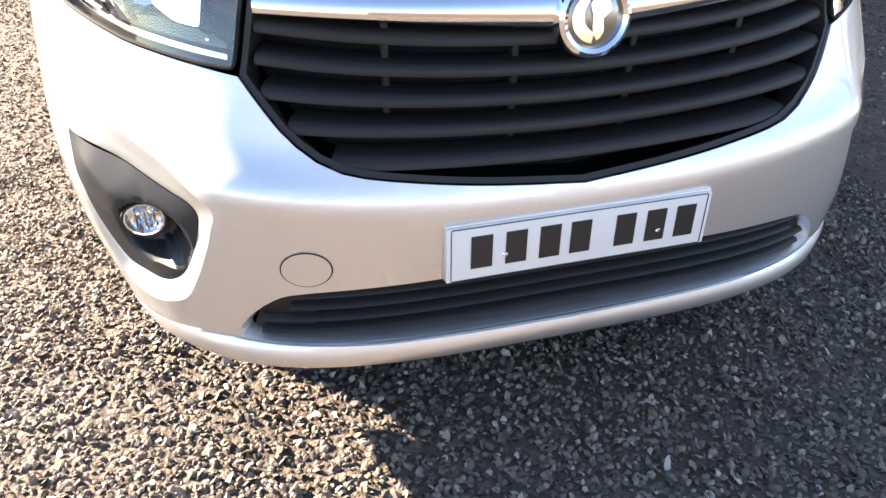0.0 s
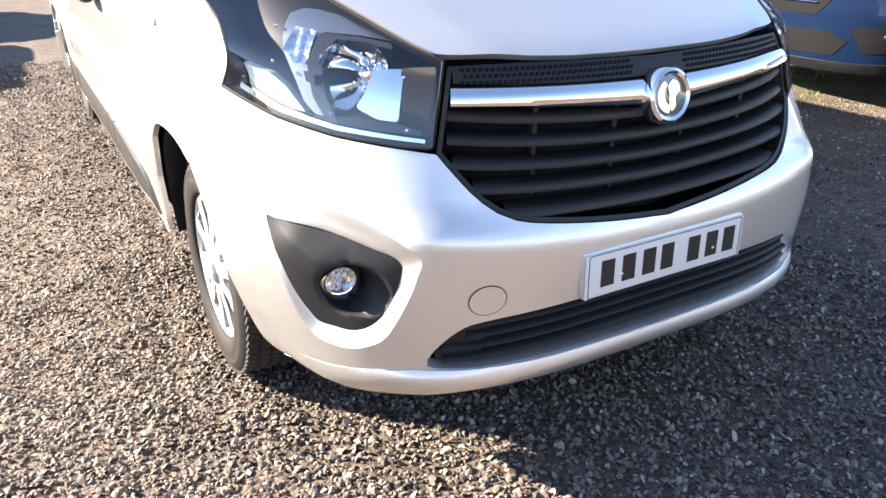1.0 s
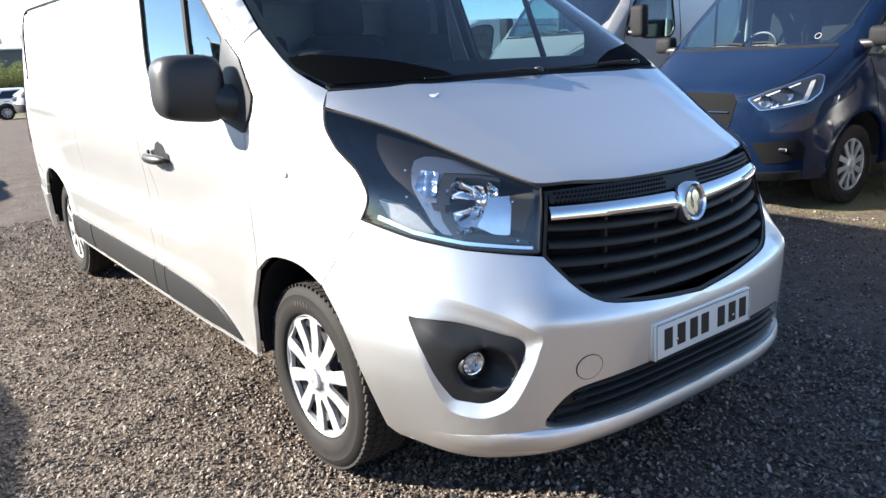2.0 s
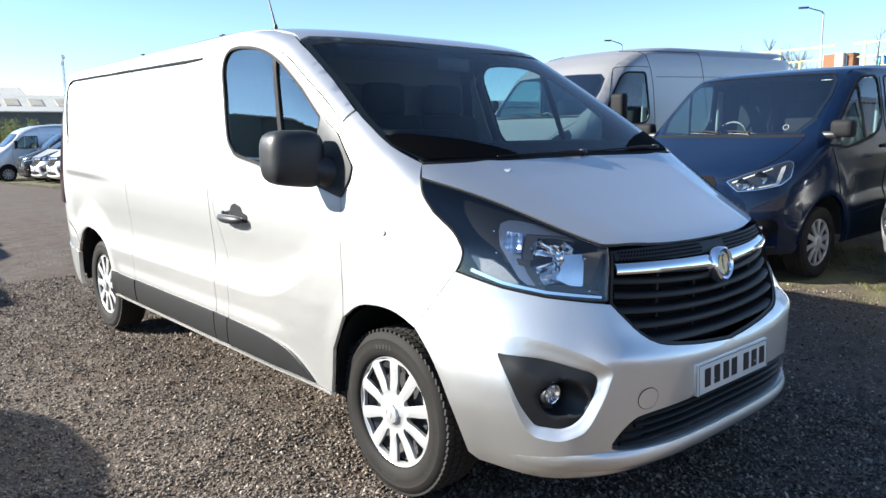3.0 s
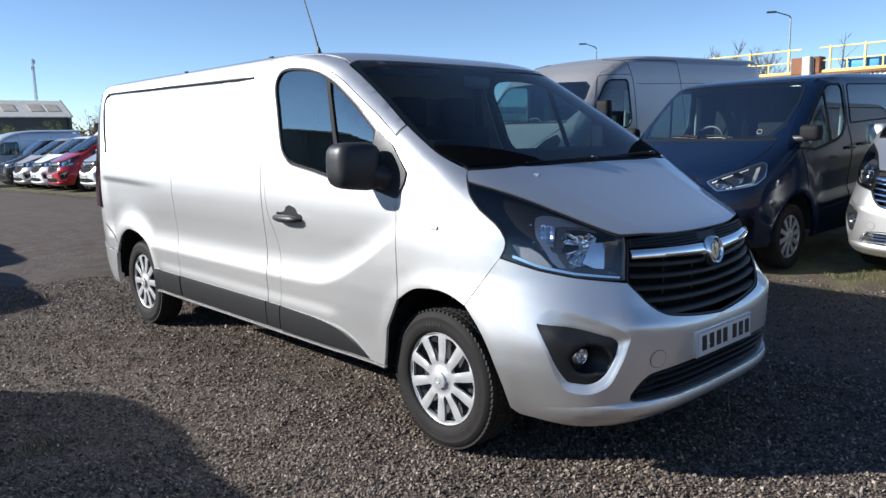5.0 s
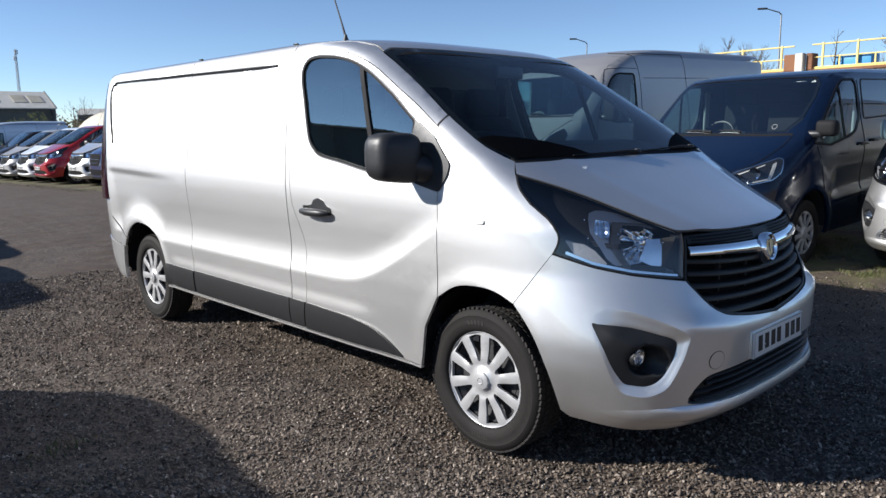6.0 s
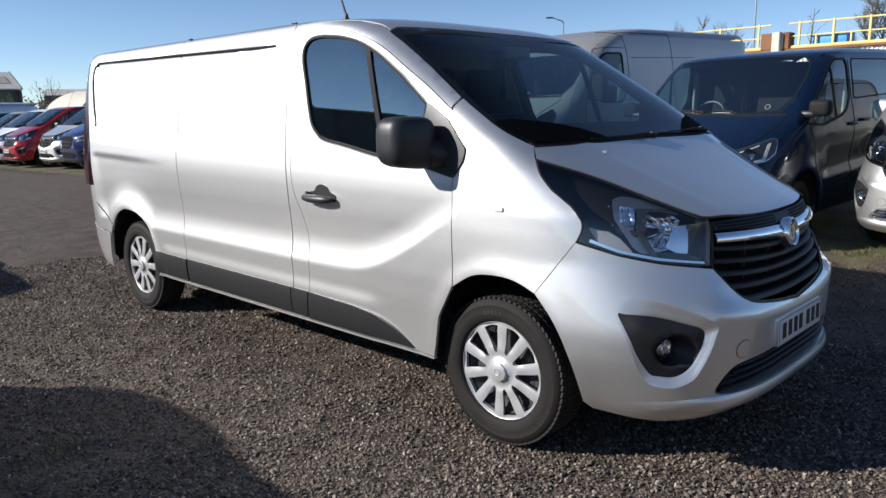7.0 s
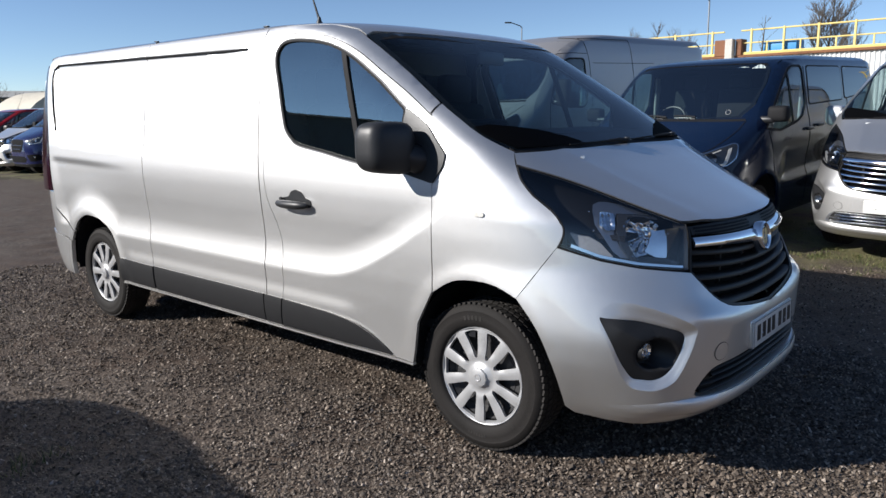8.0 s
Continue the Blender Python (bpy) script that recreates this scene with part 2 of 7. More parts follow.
def sheet(outline, lift, step=0.03, thick=0.012, holes=(), centre=(0, 1.6, 0.9)):
    """A curved panel with a turned-in rim: a flat outline, filled with a fine net and laid on a form by lift(u, v)."""
    loops = [resample(o, step) for o in (outline, *holes)]
    o = np.array(loops[0])
    lo, hi = o.min(0), o.max(0)
    us, vs = np.arange(lo[0] + step * 0.5, hi[0], step), np.arange(lo[1] + step * 0.5, hi[1], step)
    g = np.stack(np.meshgrid(us, vs), -1).reshape(-1, 2)
    if len(g):
        ok = inside(loops[0], g)
        for h in loops[1:]:
            ok &= ~inside(h, g)
        g = g[ok]
        rim = np.concatenate([np.array(l) for l in loops])
        if len(g):
            far = np.ones(len(g), bool)
            for k in range(0, len(rim), 64):
                far &= (np.linalg.norm(g[:, None] - rim[None, k:k + 64], axis=2) > step * 0.5).all(1)
            g = g[far]
    pts, edges = [], []
    for l in loops:
        k = len(pts)
        pts += [Vector(q) for q in l]
        edges += [(k + i, k + (i + 1) % len(l)) for i in range(len(l))]
    pts += [Vector(q) for q in g]
    cv, _, cf, *_ = delaunay_2d_cdt(pts, edges, [], 0, 1e-5)
    cv = np.array([tuple(v) for v in cv])
    tri = np.array([f for f in cf if len(f) == 3])
    mid = cv[tri].mean(1)
    ok = inside(loops[0], mid)
    for h in loops[1:]:
        ok &= ~inside(h, mid)
    tri = tri[ok]
    xyz = np.stack(lift(cv[:, 0], cv[:, 1]), 1)
    fn = np.cross(xyz[tri[:, 1]] - xyz[tri[:, 0]], xyz[tri[:, 2]] - xyz[tri[:, 0]])
    out = xyz[tri].mean(1) - np.array(centre)
    if (fn * out).sum() < 0:
        tri, fn = tri[:, ::-1], -fn
    if thick:
        nv = np.zeros_like(xyz)
        for k in range(3):
            np.add.at(nv, tri[:, k], fn)
        nv /= np.linalg.norm(nv, axis=1)[:, None] + 1e-12
        ed = np.concatenate((tri[:, [0, 1]], tri[:, [1, 2]], tri[:, [2, 0]]))
        key = {}
        for a, b in ed.tolist():
            key[(a, b)] = 1
        bound = [(a, b) for a, b in key if (b, a) not in key]
        low = {}
        extra, faces = [], tri.tolist()
        for a, b in bound:
            for v in (a, b):
                if v not in low:
                    low[v] = len(xyz) + len(extra)
                    extra.append(xyz[v] - nv[v] * thick)
            faces.append((b, a, low[a], low[b]))
        if extra:
            xyz = np.concatenate((xyz, np.array(extra)))
        return xyz, faces
    return xyz, tri.tolist()


def ring(a, b):
    """A band between two closed rows of equally many points."""
    n = len(a)
    return [*a, *b], [(i, (i + 1) % n, n + (i + 1) % n, n + i) for i in range(n)]


def even(poly, n):
    """n points spread evenly along a closed polygon."""
    p = np.array([*poly, poly[0]], float)
    d = np.concatenate(([0], np.cumsum(np.linalg.norm(np.diff(p, axis=0), axis=1))))
    t = np.linspace(0, d[-1], n, endpoint=False)
    return [(float(np.interp(k, d, p[:, 0])), float(np.interp(k, d, p[:, 1]))) for k in t]


def step01(t):
    t = np.clip(t, 0, 1)
    return t * t * (3 - 2 * t)


class Shell:
    """The outer form of a van as plan outlines stacked by height. Its nose points to -y, its front axle stands at y = 0."""

    def __init__(self, levels, tail, soft=0.012):
        # levels: height, nose at the middle line, depth of the rounded nose, squareness, half width
        t = np.array(levels, float)
        self.z = np.linspace(t[0, 0], t[-1, 0], 700)
        step = self.z[1] - self.z[0]
        r = int(3 * soft / step)
        kern = np.exp(-0.5 * (np.arange(-r, r + 1) * step / soft) ** 2)
        kern /= kern.sum()
        self.cols = []
        for k in range(1, 5):
            v = np.interp(self.z, t[:, 0], t[:, k])
            v = np.concatenate((2 * v[0] - v[r:0:-1], v, 2 * v[-1] - v[-2:-r - 2:-1]))
            self.cols.append(np.convolve(v, kern, "valid"))
        self.tail = tail

    def level(self, z):
        return [np.interp(z, self.z, c) for c in self.cols]

    def half(self, y, z):
        """Half width at y and z, without pressings."""
        y0, deep, n, w = self.level(z)
        s = np.clip((y - y0) / deep, 0, 1)
        front = (1 - (1 - s) ** n) ** (1 / n)
        end, rad = self.tail(z), 0.42
        e = np.clip((end - y) / rad, 0, 1)
        rear = 1 - 0.15 * (1 - (1 - (1 - e) ** 2.2) ** (1 / 2.2))
        return w * front * rear

    def nose(self, x, z):
        y0, deep, n, w = self.level(z)
        q = np.clip(np.abs(x) / w, 0, 1)
        return y0 + deep * (1 - (1 - q ** n) ** (1 / n))

    def wrap(self, phi, z):
        """The point of the nose at plan angle phi (radians, 0 straight ahead, minus to the off side)."""
        y0, deep, n, w = self.level(z)
        s, c = np.sin(phi), np.cos(phi)
        r = ((np.abs(s) / w) ** n + (np.abs(c) / deep) ** n) ** (-1 / n)
        return r * s, y0 + deep - r * c


VAN_LEVELS = [
    (0.23, -0.800, 1.00, 3.5, 0.890),
    (0.26, -0.868, 1.068, 3.55, 0.915),
    (0.29, -0.910, 1.110, 3.6, 0.932),
    (0.32, -0.930, 1.130, 3.6, 0.941),
    (0.45, -0.936, 1.136, 3.7, 0.950),
    (0.60, -0.944, 1.144, 3.7, 0.962),
    (0.63, -0.945, 1.145, 3.7, 0.964),
    (0.645, -0.940, 1.140, 3.65, 0.965),
    (0.66, -0.925, 1.125, 3.6, 0.966),
    (0.71, -0.905, 1.105, 3.35, 0.970),
    (0.80, -0.893, 1.093, 2.95, 0.974),
    (0.85, -0.887, 1.087, 2.75, 0.976),
    (0.95, -0.868, 1.068, 2.65, 0.978),
    (1.01, -0.840, 1.040, 2.65, 0.977),
    (1.04, -0.790, 0.990, 2.75, 0.976),
    (1.08, -0.700, 0.900, 2.8, 0.975),
    (1.15, -0.540, 0.740, 3.1, 0.971),
    (1.25, -0.330, 0.560, 3.6, 0.963),
    (1.33, -0.190, 0.470, 4.0, 0.953),
    (1.50, 0.070, 0.450, 3.8, 0.934),
    (1.70, 0.390, 0.450, 3.6, 0.906),
    (1.82, 0.590, 0.450, 3.6, 0.884),
    (1.87, 0.690, 0.450, 3.4, 0.866),
    (1.91, 0.820, 0.500, 3.2, 0.838),
    (1.932, 1.050, 0.600, 3.0, 0.800),
    (1.943, 1.350, 0.800, 2.8, 0.720),
    (1.950, 1.700, 1.000, 2.6, 0.560),
    (1.955, 2.100, 1.000, 2.6, 0.300),
]
VAN = Shell(VAN_LEVELS, lambda z: 4.425 - 0.10 * np.clip((z - 0.9) / 1.07, 0, 1) ** 2)


SIDE_FORM = Shell([r for r in VAN_LEVELS if not 0.61 < r[0] < 0.75], VAN.tail, 0.03)


# ---- the silver van ----
def arch_lip(y, z):
    f = np.sqrt(((y + 0.06) / 0.375) ** 2 + ((z - 0.36) / 0.41) ** 2)
    r = np.sqrt(((y - 3.475) / 0.385) ** 2 + ((z - 0.36) / 0.405) ** 2)
    return 0.007 * np.exp(-((f - 1.02) / 0.13) ** 2) + 0.014 * np.exp(-((r - 1.02) / 0.13) ** 2)


def press(y, z):
    """What the pressings add to the flank: hollow below the waist, recessed upper field, rear crease, wheel arch lips."""
    zl = 0.664 + 0.60 * (0.5 * (0.80 - y + np.hypot(0.80 - y, 0.16))) ** 1.25
    h = np.minimum(z - zl, np.sqrt((y - 3.475) ** 2 + (z - 0.36) ** 2) - 0.475)
    hollow = 0.024 * (1 - (1 - np.clip(h / 0.15, 0, 1)) ** 2) * (1 - step01((z - 0.80) / 0.38)) * (1 - step01((y - 3.9) / 0.22))
    zb = 1.190 + 0.0275 * (y - 1.668)
    out = 0.20 - np.hypot(np.maximum(y - 3.84, 0), np.maximum(zb + 0.20 - z, 0))
    field = 0.014 * np.clip(out / 0.037, 0, 1) * step01((y - 1.52) / 0.30) * np.clip((1.832 + 0.010 * (y - 2.7) - z) / 0.022, 0, 1)
    zc = 1.138 + 0.0265 * (y - 2.82)
    below = zc - z
    crease = 0.0105 * step01((y - 2.75) / 0.8) * step01(below / 0.034) * (1 - step01((below - 0.03) / 0.28)) * (1 - step01((y - 3.95) / 0.12))
    flare = 0.007 * step01((0.580 - z) / 0.07) * step01((y - 0.62) / 0.2) * (1 - step01((y - 2.90) / 0.15))
    return arch_lip(y, z) - hollow - field - crease + flare


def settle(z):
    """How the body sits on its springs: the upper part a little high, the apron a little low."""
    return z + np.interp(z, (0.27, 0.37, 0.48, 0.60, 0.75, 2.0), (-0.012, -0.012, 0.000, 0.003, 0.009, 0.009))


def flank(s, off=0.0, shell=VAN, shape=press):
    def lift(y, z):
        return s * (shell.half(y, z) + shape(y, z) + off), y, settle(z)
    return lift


def nose(off=0.0, shell=VAN, lip=arch_lip):
    def lift(p, z):
        rising = 0.20 * p * p * np.exp(-((z - 0.66) / 0.10) ** 2) * (1 - step01((np.abs(p) - 0.55) / 0.3)) if shell is VAN else 0.0
        x, y = shell.wrap(p, z - rising)
        if shell is VAN:
            q = step01((np.abs(p) - 0.50) / 0.14) * step01((0.86 - z) / 0.06)
            xs, ys = SIDE_FORM.wrap(p, z)
            x, y = x + (xs - x) * q, y + (ys - y) * q
            x = x * (1 - 0.045 * step01((0.52 - z) / 0.26) * step01((np.abs(p) - 0.62) / 0.30))
        k = np.clip((np.abs(p) - 0.6) / 0.4, 0, 1)
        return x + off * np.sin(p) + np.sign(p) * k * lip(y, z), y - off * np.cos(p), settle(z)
    return lift


def roof_height(x, y, shell=VAN, low=1.78):
    lo, hi = np.full(np.shape(x), low), np.full(np.shape(x), shell.z[-1])
    for _ in range(30):
        mid = (lo + hi) / 2
        ok = (shell.half(y, mid) >= np.abs(x)) & (shell.level(mid)[0] <= y)
        lo, hi = np.where(ok, mid, lo), np.where(ok, hi, mid)
    return lo


def deg(pts):
    return [(radians(a), b) for a, b in pts]


def flip(pts, s):
    """Plan angles are minus on the off side; s = 1 gives the near side."""
    return [(-s * u if s > 0 else u, v) for u, v in pts]


ARCH_F = [(0.325, 0.30), (0.312, 0.40), (0.280, 0.54), (0.182, 0.692), (0.065, 0.757), (-0.06, 0.775), (-0.16, 0.765), (-0.252, 0.728)]
ARCH_B = [(-0.252, 0.728), (-0.343, 0.62), (-0.405, 0.48), (-0.43, 0.36), (-0.435, 0.29)]
ARCH_R = [(3.855, 0.30), (3.85, 0.42), (3.80, 0.56), (3.68, 0.69), (3.55, 0.752), (3.45, 0.765), (3.30, 0.748), (3.17, 0.68), (3.10, 0.56), (3.075, 0.42), (3.07, 0.30)]
LAMP_OUT = [(-64.5, 1.252), (-63.9, 1.192), (-61.6, 1.133), (-57.6, 1.079), (-55.3, 1.025), (-55.2, 0.985), (-56.3, 0.940)]
LAMP_LOW = [(-56.3, 0.940), (-47.7, 0.894), (-40.3, 0.866), (-33.0, 0.848), (-29.6, 0.843)]
LAMP_TOP = [(-28.4, 1.020), (-40.9, 1.111), (-53.3, 1.192), (-64.4, 1.250)]
GRILLE_LOW = [(-29.4, 0.838), (-27.0, 0.785), (-24.6, 0.738), (-21.0, 0.699), (-15.0, 0.676), (-8.0, 0.658), (0.0, 0.645)]
SPLASH = (-45.0, 1.262)
SCREEN_SIDE = [(-64.2, 1.306), (-67.2, 1.346), (-68.8, 1.370), (-69.6, 1.408), (-70.3, 1.476), (-70.0, 1.530), (-69.4, 1.590), (-69.1, 1.650), (-68.9, 1.710), (-68.6, 1.770), (-68.2, 1.830)]
SCREEN_YZ = [(-0.146, 1.300), (-0.02, 1.362), (0.04, 1.396), (0.166, 1.474), (0.267, 1.540), (0.40, 1.627), (0.518, 1.701), (0.628, 1.767), (0.735, 1.828), (0.80, 1.860), (0.95, 1.893), (1.15, 1.904), (1.42, 1.908)]
WINDOW_TOP = [(0.212, 1.446), (0.36, 1.545), (0.52, 1.640), (0.70, 1.746), (0.85, 1.808), (0.99, 1.842), (1.18, 1.860), (1.285, 1.846), (1.348, 1.785)]
DOOR_BACK = [(1.348, 1.785), (1.382, 1.65), (1.386, 1.50), (1.372, 1.29), (1.360, 1.09), (1.342, 1.01), (1.300, 0.925), (1.266, 0.83), (1.252, 0.72), (1.252, 0.60), (1.265, 0.50), (1.280, 0.357)]
# the dished recess round the fog lamp: outer crease and edge of the dark surround, point for point
FOG_OUT = [(-48.9, 0.694), (-47.5, 0.726), (-45.4, 0.746), (-42.5, 0.742), (-39.0, 0.724), (-35.1, 0.696), (-32.3, 0.667), (-30.8, 0.641), (-31.2, 0.606), (-31.9, 0.562), (-33.6, 0.487), (-34.9, 0.450), (-36.6, 0.431), (-38.6, 0.420), (-40.8, 0.422), (-43.0, 0.434), (-44.6, 0.475), (-45.6, 0.525), (-46.8, 0.585), (-48.1, 0.640)]
FOG_IN = [(-48.3, 0.687), (-47.2, 0.688), (-45.2, 0.685), (-42.0, 0.678), (-39.0, 0.666), (-35.6, 0.646), (-33.7, 0.634), (-32.9, 0.616), (-33.1, 0.586), (-33.6, 0.555), (-34.6, 0.513), (-35.6, 0.484), (-36.9, 0.464), (-38.6, 0.454), (-40.7, 0.457), (-42.4, 0.464), (-43.7, 0.495), (-45.0, 0.540), (-46.1, 0.590), (-47.2, 0.637)]


def closed_line(pts, k=5):
    """Catmull-Rom round a closed row of points, k steps from each to the next."""
    out, n = [], len(pts)
    for i in range(n):
        a, b, c, d = (np.array(pts[(i + j) % n], float) for j in (-1, 0, 1, 2))
        for t in np.arange(k) / k:
            out.append(tuple(0.5 * (2 * b + (c - a) * t + (2 * a - 5 * b + 4 * c - d) * t * t + (3 * b - a - 3 * c + d) * t ** 3)))
    return out


def wheel(parent, s, y, turn=0.0, track=0.803):
    """A steel wheel with a ten-slot silver cover and a treaded tyre; s: the side it faces."""
    m = Matrix.Translation((s * track, y, 0.335)) @ Matrix.Rotation(radians(90 * s), 4, "Y") @ Matrix.Rotation(turn, 4, "Z")
    prof = [(0.205, -0.085), (0.222, -0.098), (0.262, -0.104), (0.298, -0.100), (0.318, -0.090), (0.327, -0.078), (0.330, -0.05), (0.330, 0.05), (0.327, 0.078), (0.318, 0.090),
            (0.300, 0.100), (0.294, 0.1015), (0.290, 0.1000), (0.268, 0.104), (0.254, 0.103), (0.246, 0.1005), (0.234, 0.098), (0.225, 0.090), (0.220, 0.080), (0.20, 0.03), (0.19, -0.05)]
    vs, fs = lathe(prof, 96, m, True)
    w = part("wheel", lathe([(0.0, -0.06), (0.10, -0.07), (0.195, -0.06), (0.197, 0.06), (0.18, 0.035), (0.10, 0.02), (0.0, 0.025)], 40, m), STEEL, parent, "dark steel wheel")
    part("tyre", (vs, fs), TYRE, w, "worn black tyre with brown dust")
    blocks = []
    for k in range(72):
        for row, (h, wd) in enumerate(((-0.074, 0.030), (-0.036, 0.026), (0.0, 0.026), (0.036, 0.026), (0.074, 0.030))):
            a = 2 * math.pi * (k + 0.35 * (row % 2)) / 72
            mm = m @ Matrix.Rotation(a, 4, "Z") @ Matrix.Translation((0.3315 if abs(h) < 0.07 else 0.3285, 0, h)) @ Matrix.Rotation(radians(18 if row % 2 else -18), 4, "X")
            c = [mm @ Vector((dx, dy, dz)) for dx in (-0.006, 0.0025) for dy in (-0.0108, 0.0108) for dz in (-wd / 2, wd / 2)]
            blocks.append((c, [(0, 1, 3, 2), (4, 6, 7, 5), (0, 4, 5, 1), (2, 3, 7, 6), (0, 2, 6, 4), (1, 5, 7, 3)]))
    for a0, count, wd, hh in ((0.30, 5, 0.013, 0.020), (3.30, 7, 0.009, 0.013)):
        for k in range(count):
            mm = m @ Matrix.Rotation(a0 + k * wd * 1.6 / 0.262, 4, "Z") @ Matrix.Translation((0.265, 0, 0.1038))
            part("sidewall_mark", box((0, 0, 0), (hh, wd, 0.0016), 0.0, 1, mm), TREAD, w)
    part("tread", joined(*blocks), TREAD, w, "dusty tread blocks", smooth=False)
    # cover
    holes = []
    for k in range(10):
        a = 2 * math.pi * k / 10
        q = [(0.088, -0.110), (0.132, -0.160), (0.168, -0.178), (0.204, -0.200), (0.207, 0.0), (0.204, 0.185), (0.168, 0.158), (0.132, 0.130), (0.088, 0.080), (0.080, -0.015)]
        holes.append(rounded([(r * math.cos(a + d), r * math.sin(a + d)) for r, d in q], [0.006, 0.02, 0.02, 0.004, 0.02, 0.004, 0.02, 0.02, 0.006, 0.006], 3))

    def dish(u, v):
        r = np.sqrt(u * u + v * v) / 1.02
        a = np.arctan2(v, u)
        h = 0.082 + 0.018 * step01((0.14 - r) / 0.12) - 0.002 * step01((r - 0.185) / 0.03) - 0.012 * np.exp(-((r - 0.065) / 0.02) ** 2) + 0.004 * np.cos(10 * a + math.pi) * step01((r - 0.07) / 0.05)
        p = np.stack((u, v, h), 1) @ np.array(m.to_3x3()).T + np.array(m.translation)
        return p[:, 0], p[:, 1], p[:, 2]
    rim = [(0.216 * math.cos(t), 0.216 * math.sin(t)) for t in np.linspace(0, 2 * math.pi, 80, endpoint=False)]
    cover = part("wheel_cover", sheet(rim, dish, 0.014, 0.016, holes, tuple(m.translation)), TRIM_SILVER, w, "silver ten-slot wheel cover", 40)
    part("hub_cap", lathe([(0.0, 0.108), (0.030, 0.107), (0.042, 0.103), (0.045, 0.088)], 10, m), TRIM_SILVER, cover)
    part("hub_emblem", lathe([(0.011, 0.1078), (0.013, 0.1094), (0.017, 0.1094), (0.019, 0.1070)], 24, m), TRIM_SILVER, cover)
    part("cover_rim", lathe([(0.211, 0.076), (0.215, 0.083), (0.218, 0.085), (0.221, 0.081), (0.222, 0.06)], 72, m), TRIM_SILVER, w)
    part("brake_disc", lathe([(0.0, 0.03), (0.06, 0.045), (0.07, 0.032), (0.15, 0.032), (0.15, 0.02)], 32, m), STEEL, w, "rusty dark brake disc")
    return w


def headlamp(van, s):
    D = lambda pts: flip(deg(pts), s)
    outline = D(smooth_line(LAMP_OUT, 0.03)[:-1] + LAMP_LOW[:-1] + [(-29.6, 0.843)] + smooth_line(LAMP_TOP)[:-1])
    outline = rounded(inset(outline, 0.004), 0.010, 3)
    body = part("headlight", sheet(outline, nose(-0.085), 0.03, 0.0), HOUSING, van, "clear headlight with a long black tip and chrome reflectors")
    rim3 = lambda off: [tuple(float(c) for c in p) for p in zip(*nose(off)(np.array([u for u, _ in e]), np.array([v for _, v in e])))]
    e = resample(outline, 0.03)
    part("lamp_wall", ring(rim3(-0.004), rim3(-0.086)), HOUSING, body)
    part("lens", sheet(outline, nose(0.0), 0.02, 0.004), LENS, body, "clear polycarbonate lens")
    bead = [tuple(p) for p in rim3(-0.001)]
    part("lens_seal", tube(bead + bead[:1], 0.0035, 6, False), RUBBER, body)
    flipu = -1 if s > 0 else 1

    def dish(u0, u1, z0, z1, rim_off, deep, nu, nv):
        """A faceted bowl between two plan angles and two heights."""
        u0, u1 = radians(u0), radians(u1)

        def lift(u, z):
            a, b = (u * flipu - u0) / (u1 - u0), (z - z0) / (z1 - z0)
            fa, fb = (np.floor(np.clip(a, 0, 0.999) * nu) + 0.5) / nu, (np.floor(np.clip(b, 0, 0.999) * nv) + 0.5) / nv
            bow = 0.0065 * (1 - ((a - fa) * nu * 2) ** 2) + 0.002 * (1 - ((b - fb) * nv * 2) ** 2)
            e = np.clip(1 - np.maximum(np.abs(a * 2 - 1) ** 2.2, np.abs(b * 2 - 1) ** 2.2), 0, 1)
            off = rim_off - deep * np.sqrt(e) + bow
            x, y, zz = nose(0.0)(u, z)
            return x + off * np.sin(u), y - off * np.cos(u), zz
        return lift
    main = smooth_line([(-42.7, 1.030), (-40.6, 1.047), (-37.2, 1.044), (-35.0, 1.020), (-34.8, 0.980), (-35.4, 0.935), (-37.4, 0.910), (-41.2, 0.908), (-42.5, 0.960), (-42.7, 1.030)], 0.5)[:-1]

    def bowl_form(u, z):
        a, b = (u * flipu - radians(-38.7)) / radians(4.1), (z - 0.976) / 0.073
        rho = np.hypot(a, b)
        turn = np.arctan2(b, a - 0.55)
        off = -0.022 - 0.062 * np.sqrt(np.clip(1.1 - rho ** 2, 0, 1)) + 0.0050 * np.abs(np.sin(turn * 7.0)) + 0.0035 * np.abs(np.sin(b * 7.5))
        x, y, zz = nose(0.0)(u, z)
        return x + off * np.sin(u), y - off * np.cos(u), zz
    bowl = part("reflector", sheet(D(main), bowl_form, 0.0045, 0.0), REFLECTOR, body, "fluted chrome main reflector", 22)
    x, y, zz = (float(c[0]) for c in nose(-0.062)(np.array([radians(-38.2) * flipu]), np.array([0.985])))
    m = Matrix.Translation((x, y, zz)) @ Vector((s * 0.22, -1, 0)).normalized().to_track_quat("Z", "Y").to_matrix().to_4x4()
    part("bulb", lathe([(0.0, 0.036), (0.009, 0.033), (0.012, 0.018), (0.011, 0.0)], 14, m), LENS, bowl)
    part("bulb_shield", lathe([(0.0, 0.046), (0.011, 0.044), (0.016, 0.036), (0.016, 0.033)], 16, m), CHROME, bowl)
    frost = D([(-36.6, 0.998), (-33.0, 1.000), (-33.6, 0.894), (-36.0, 0.899), (-38.4, 0.922), (-37.4, 0.950)])
    part("light_guide", sheet(rounded(frost, 0.008, 3), nose(-0.030), 0.010, 0.012), REFLECTOR, bowl, "smooth chrome plate", 40)
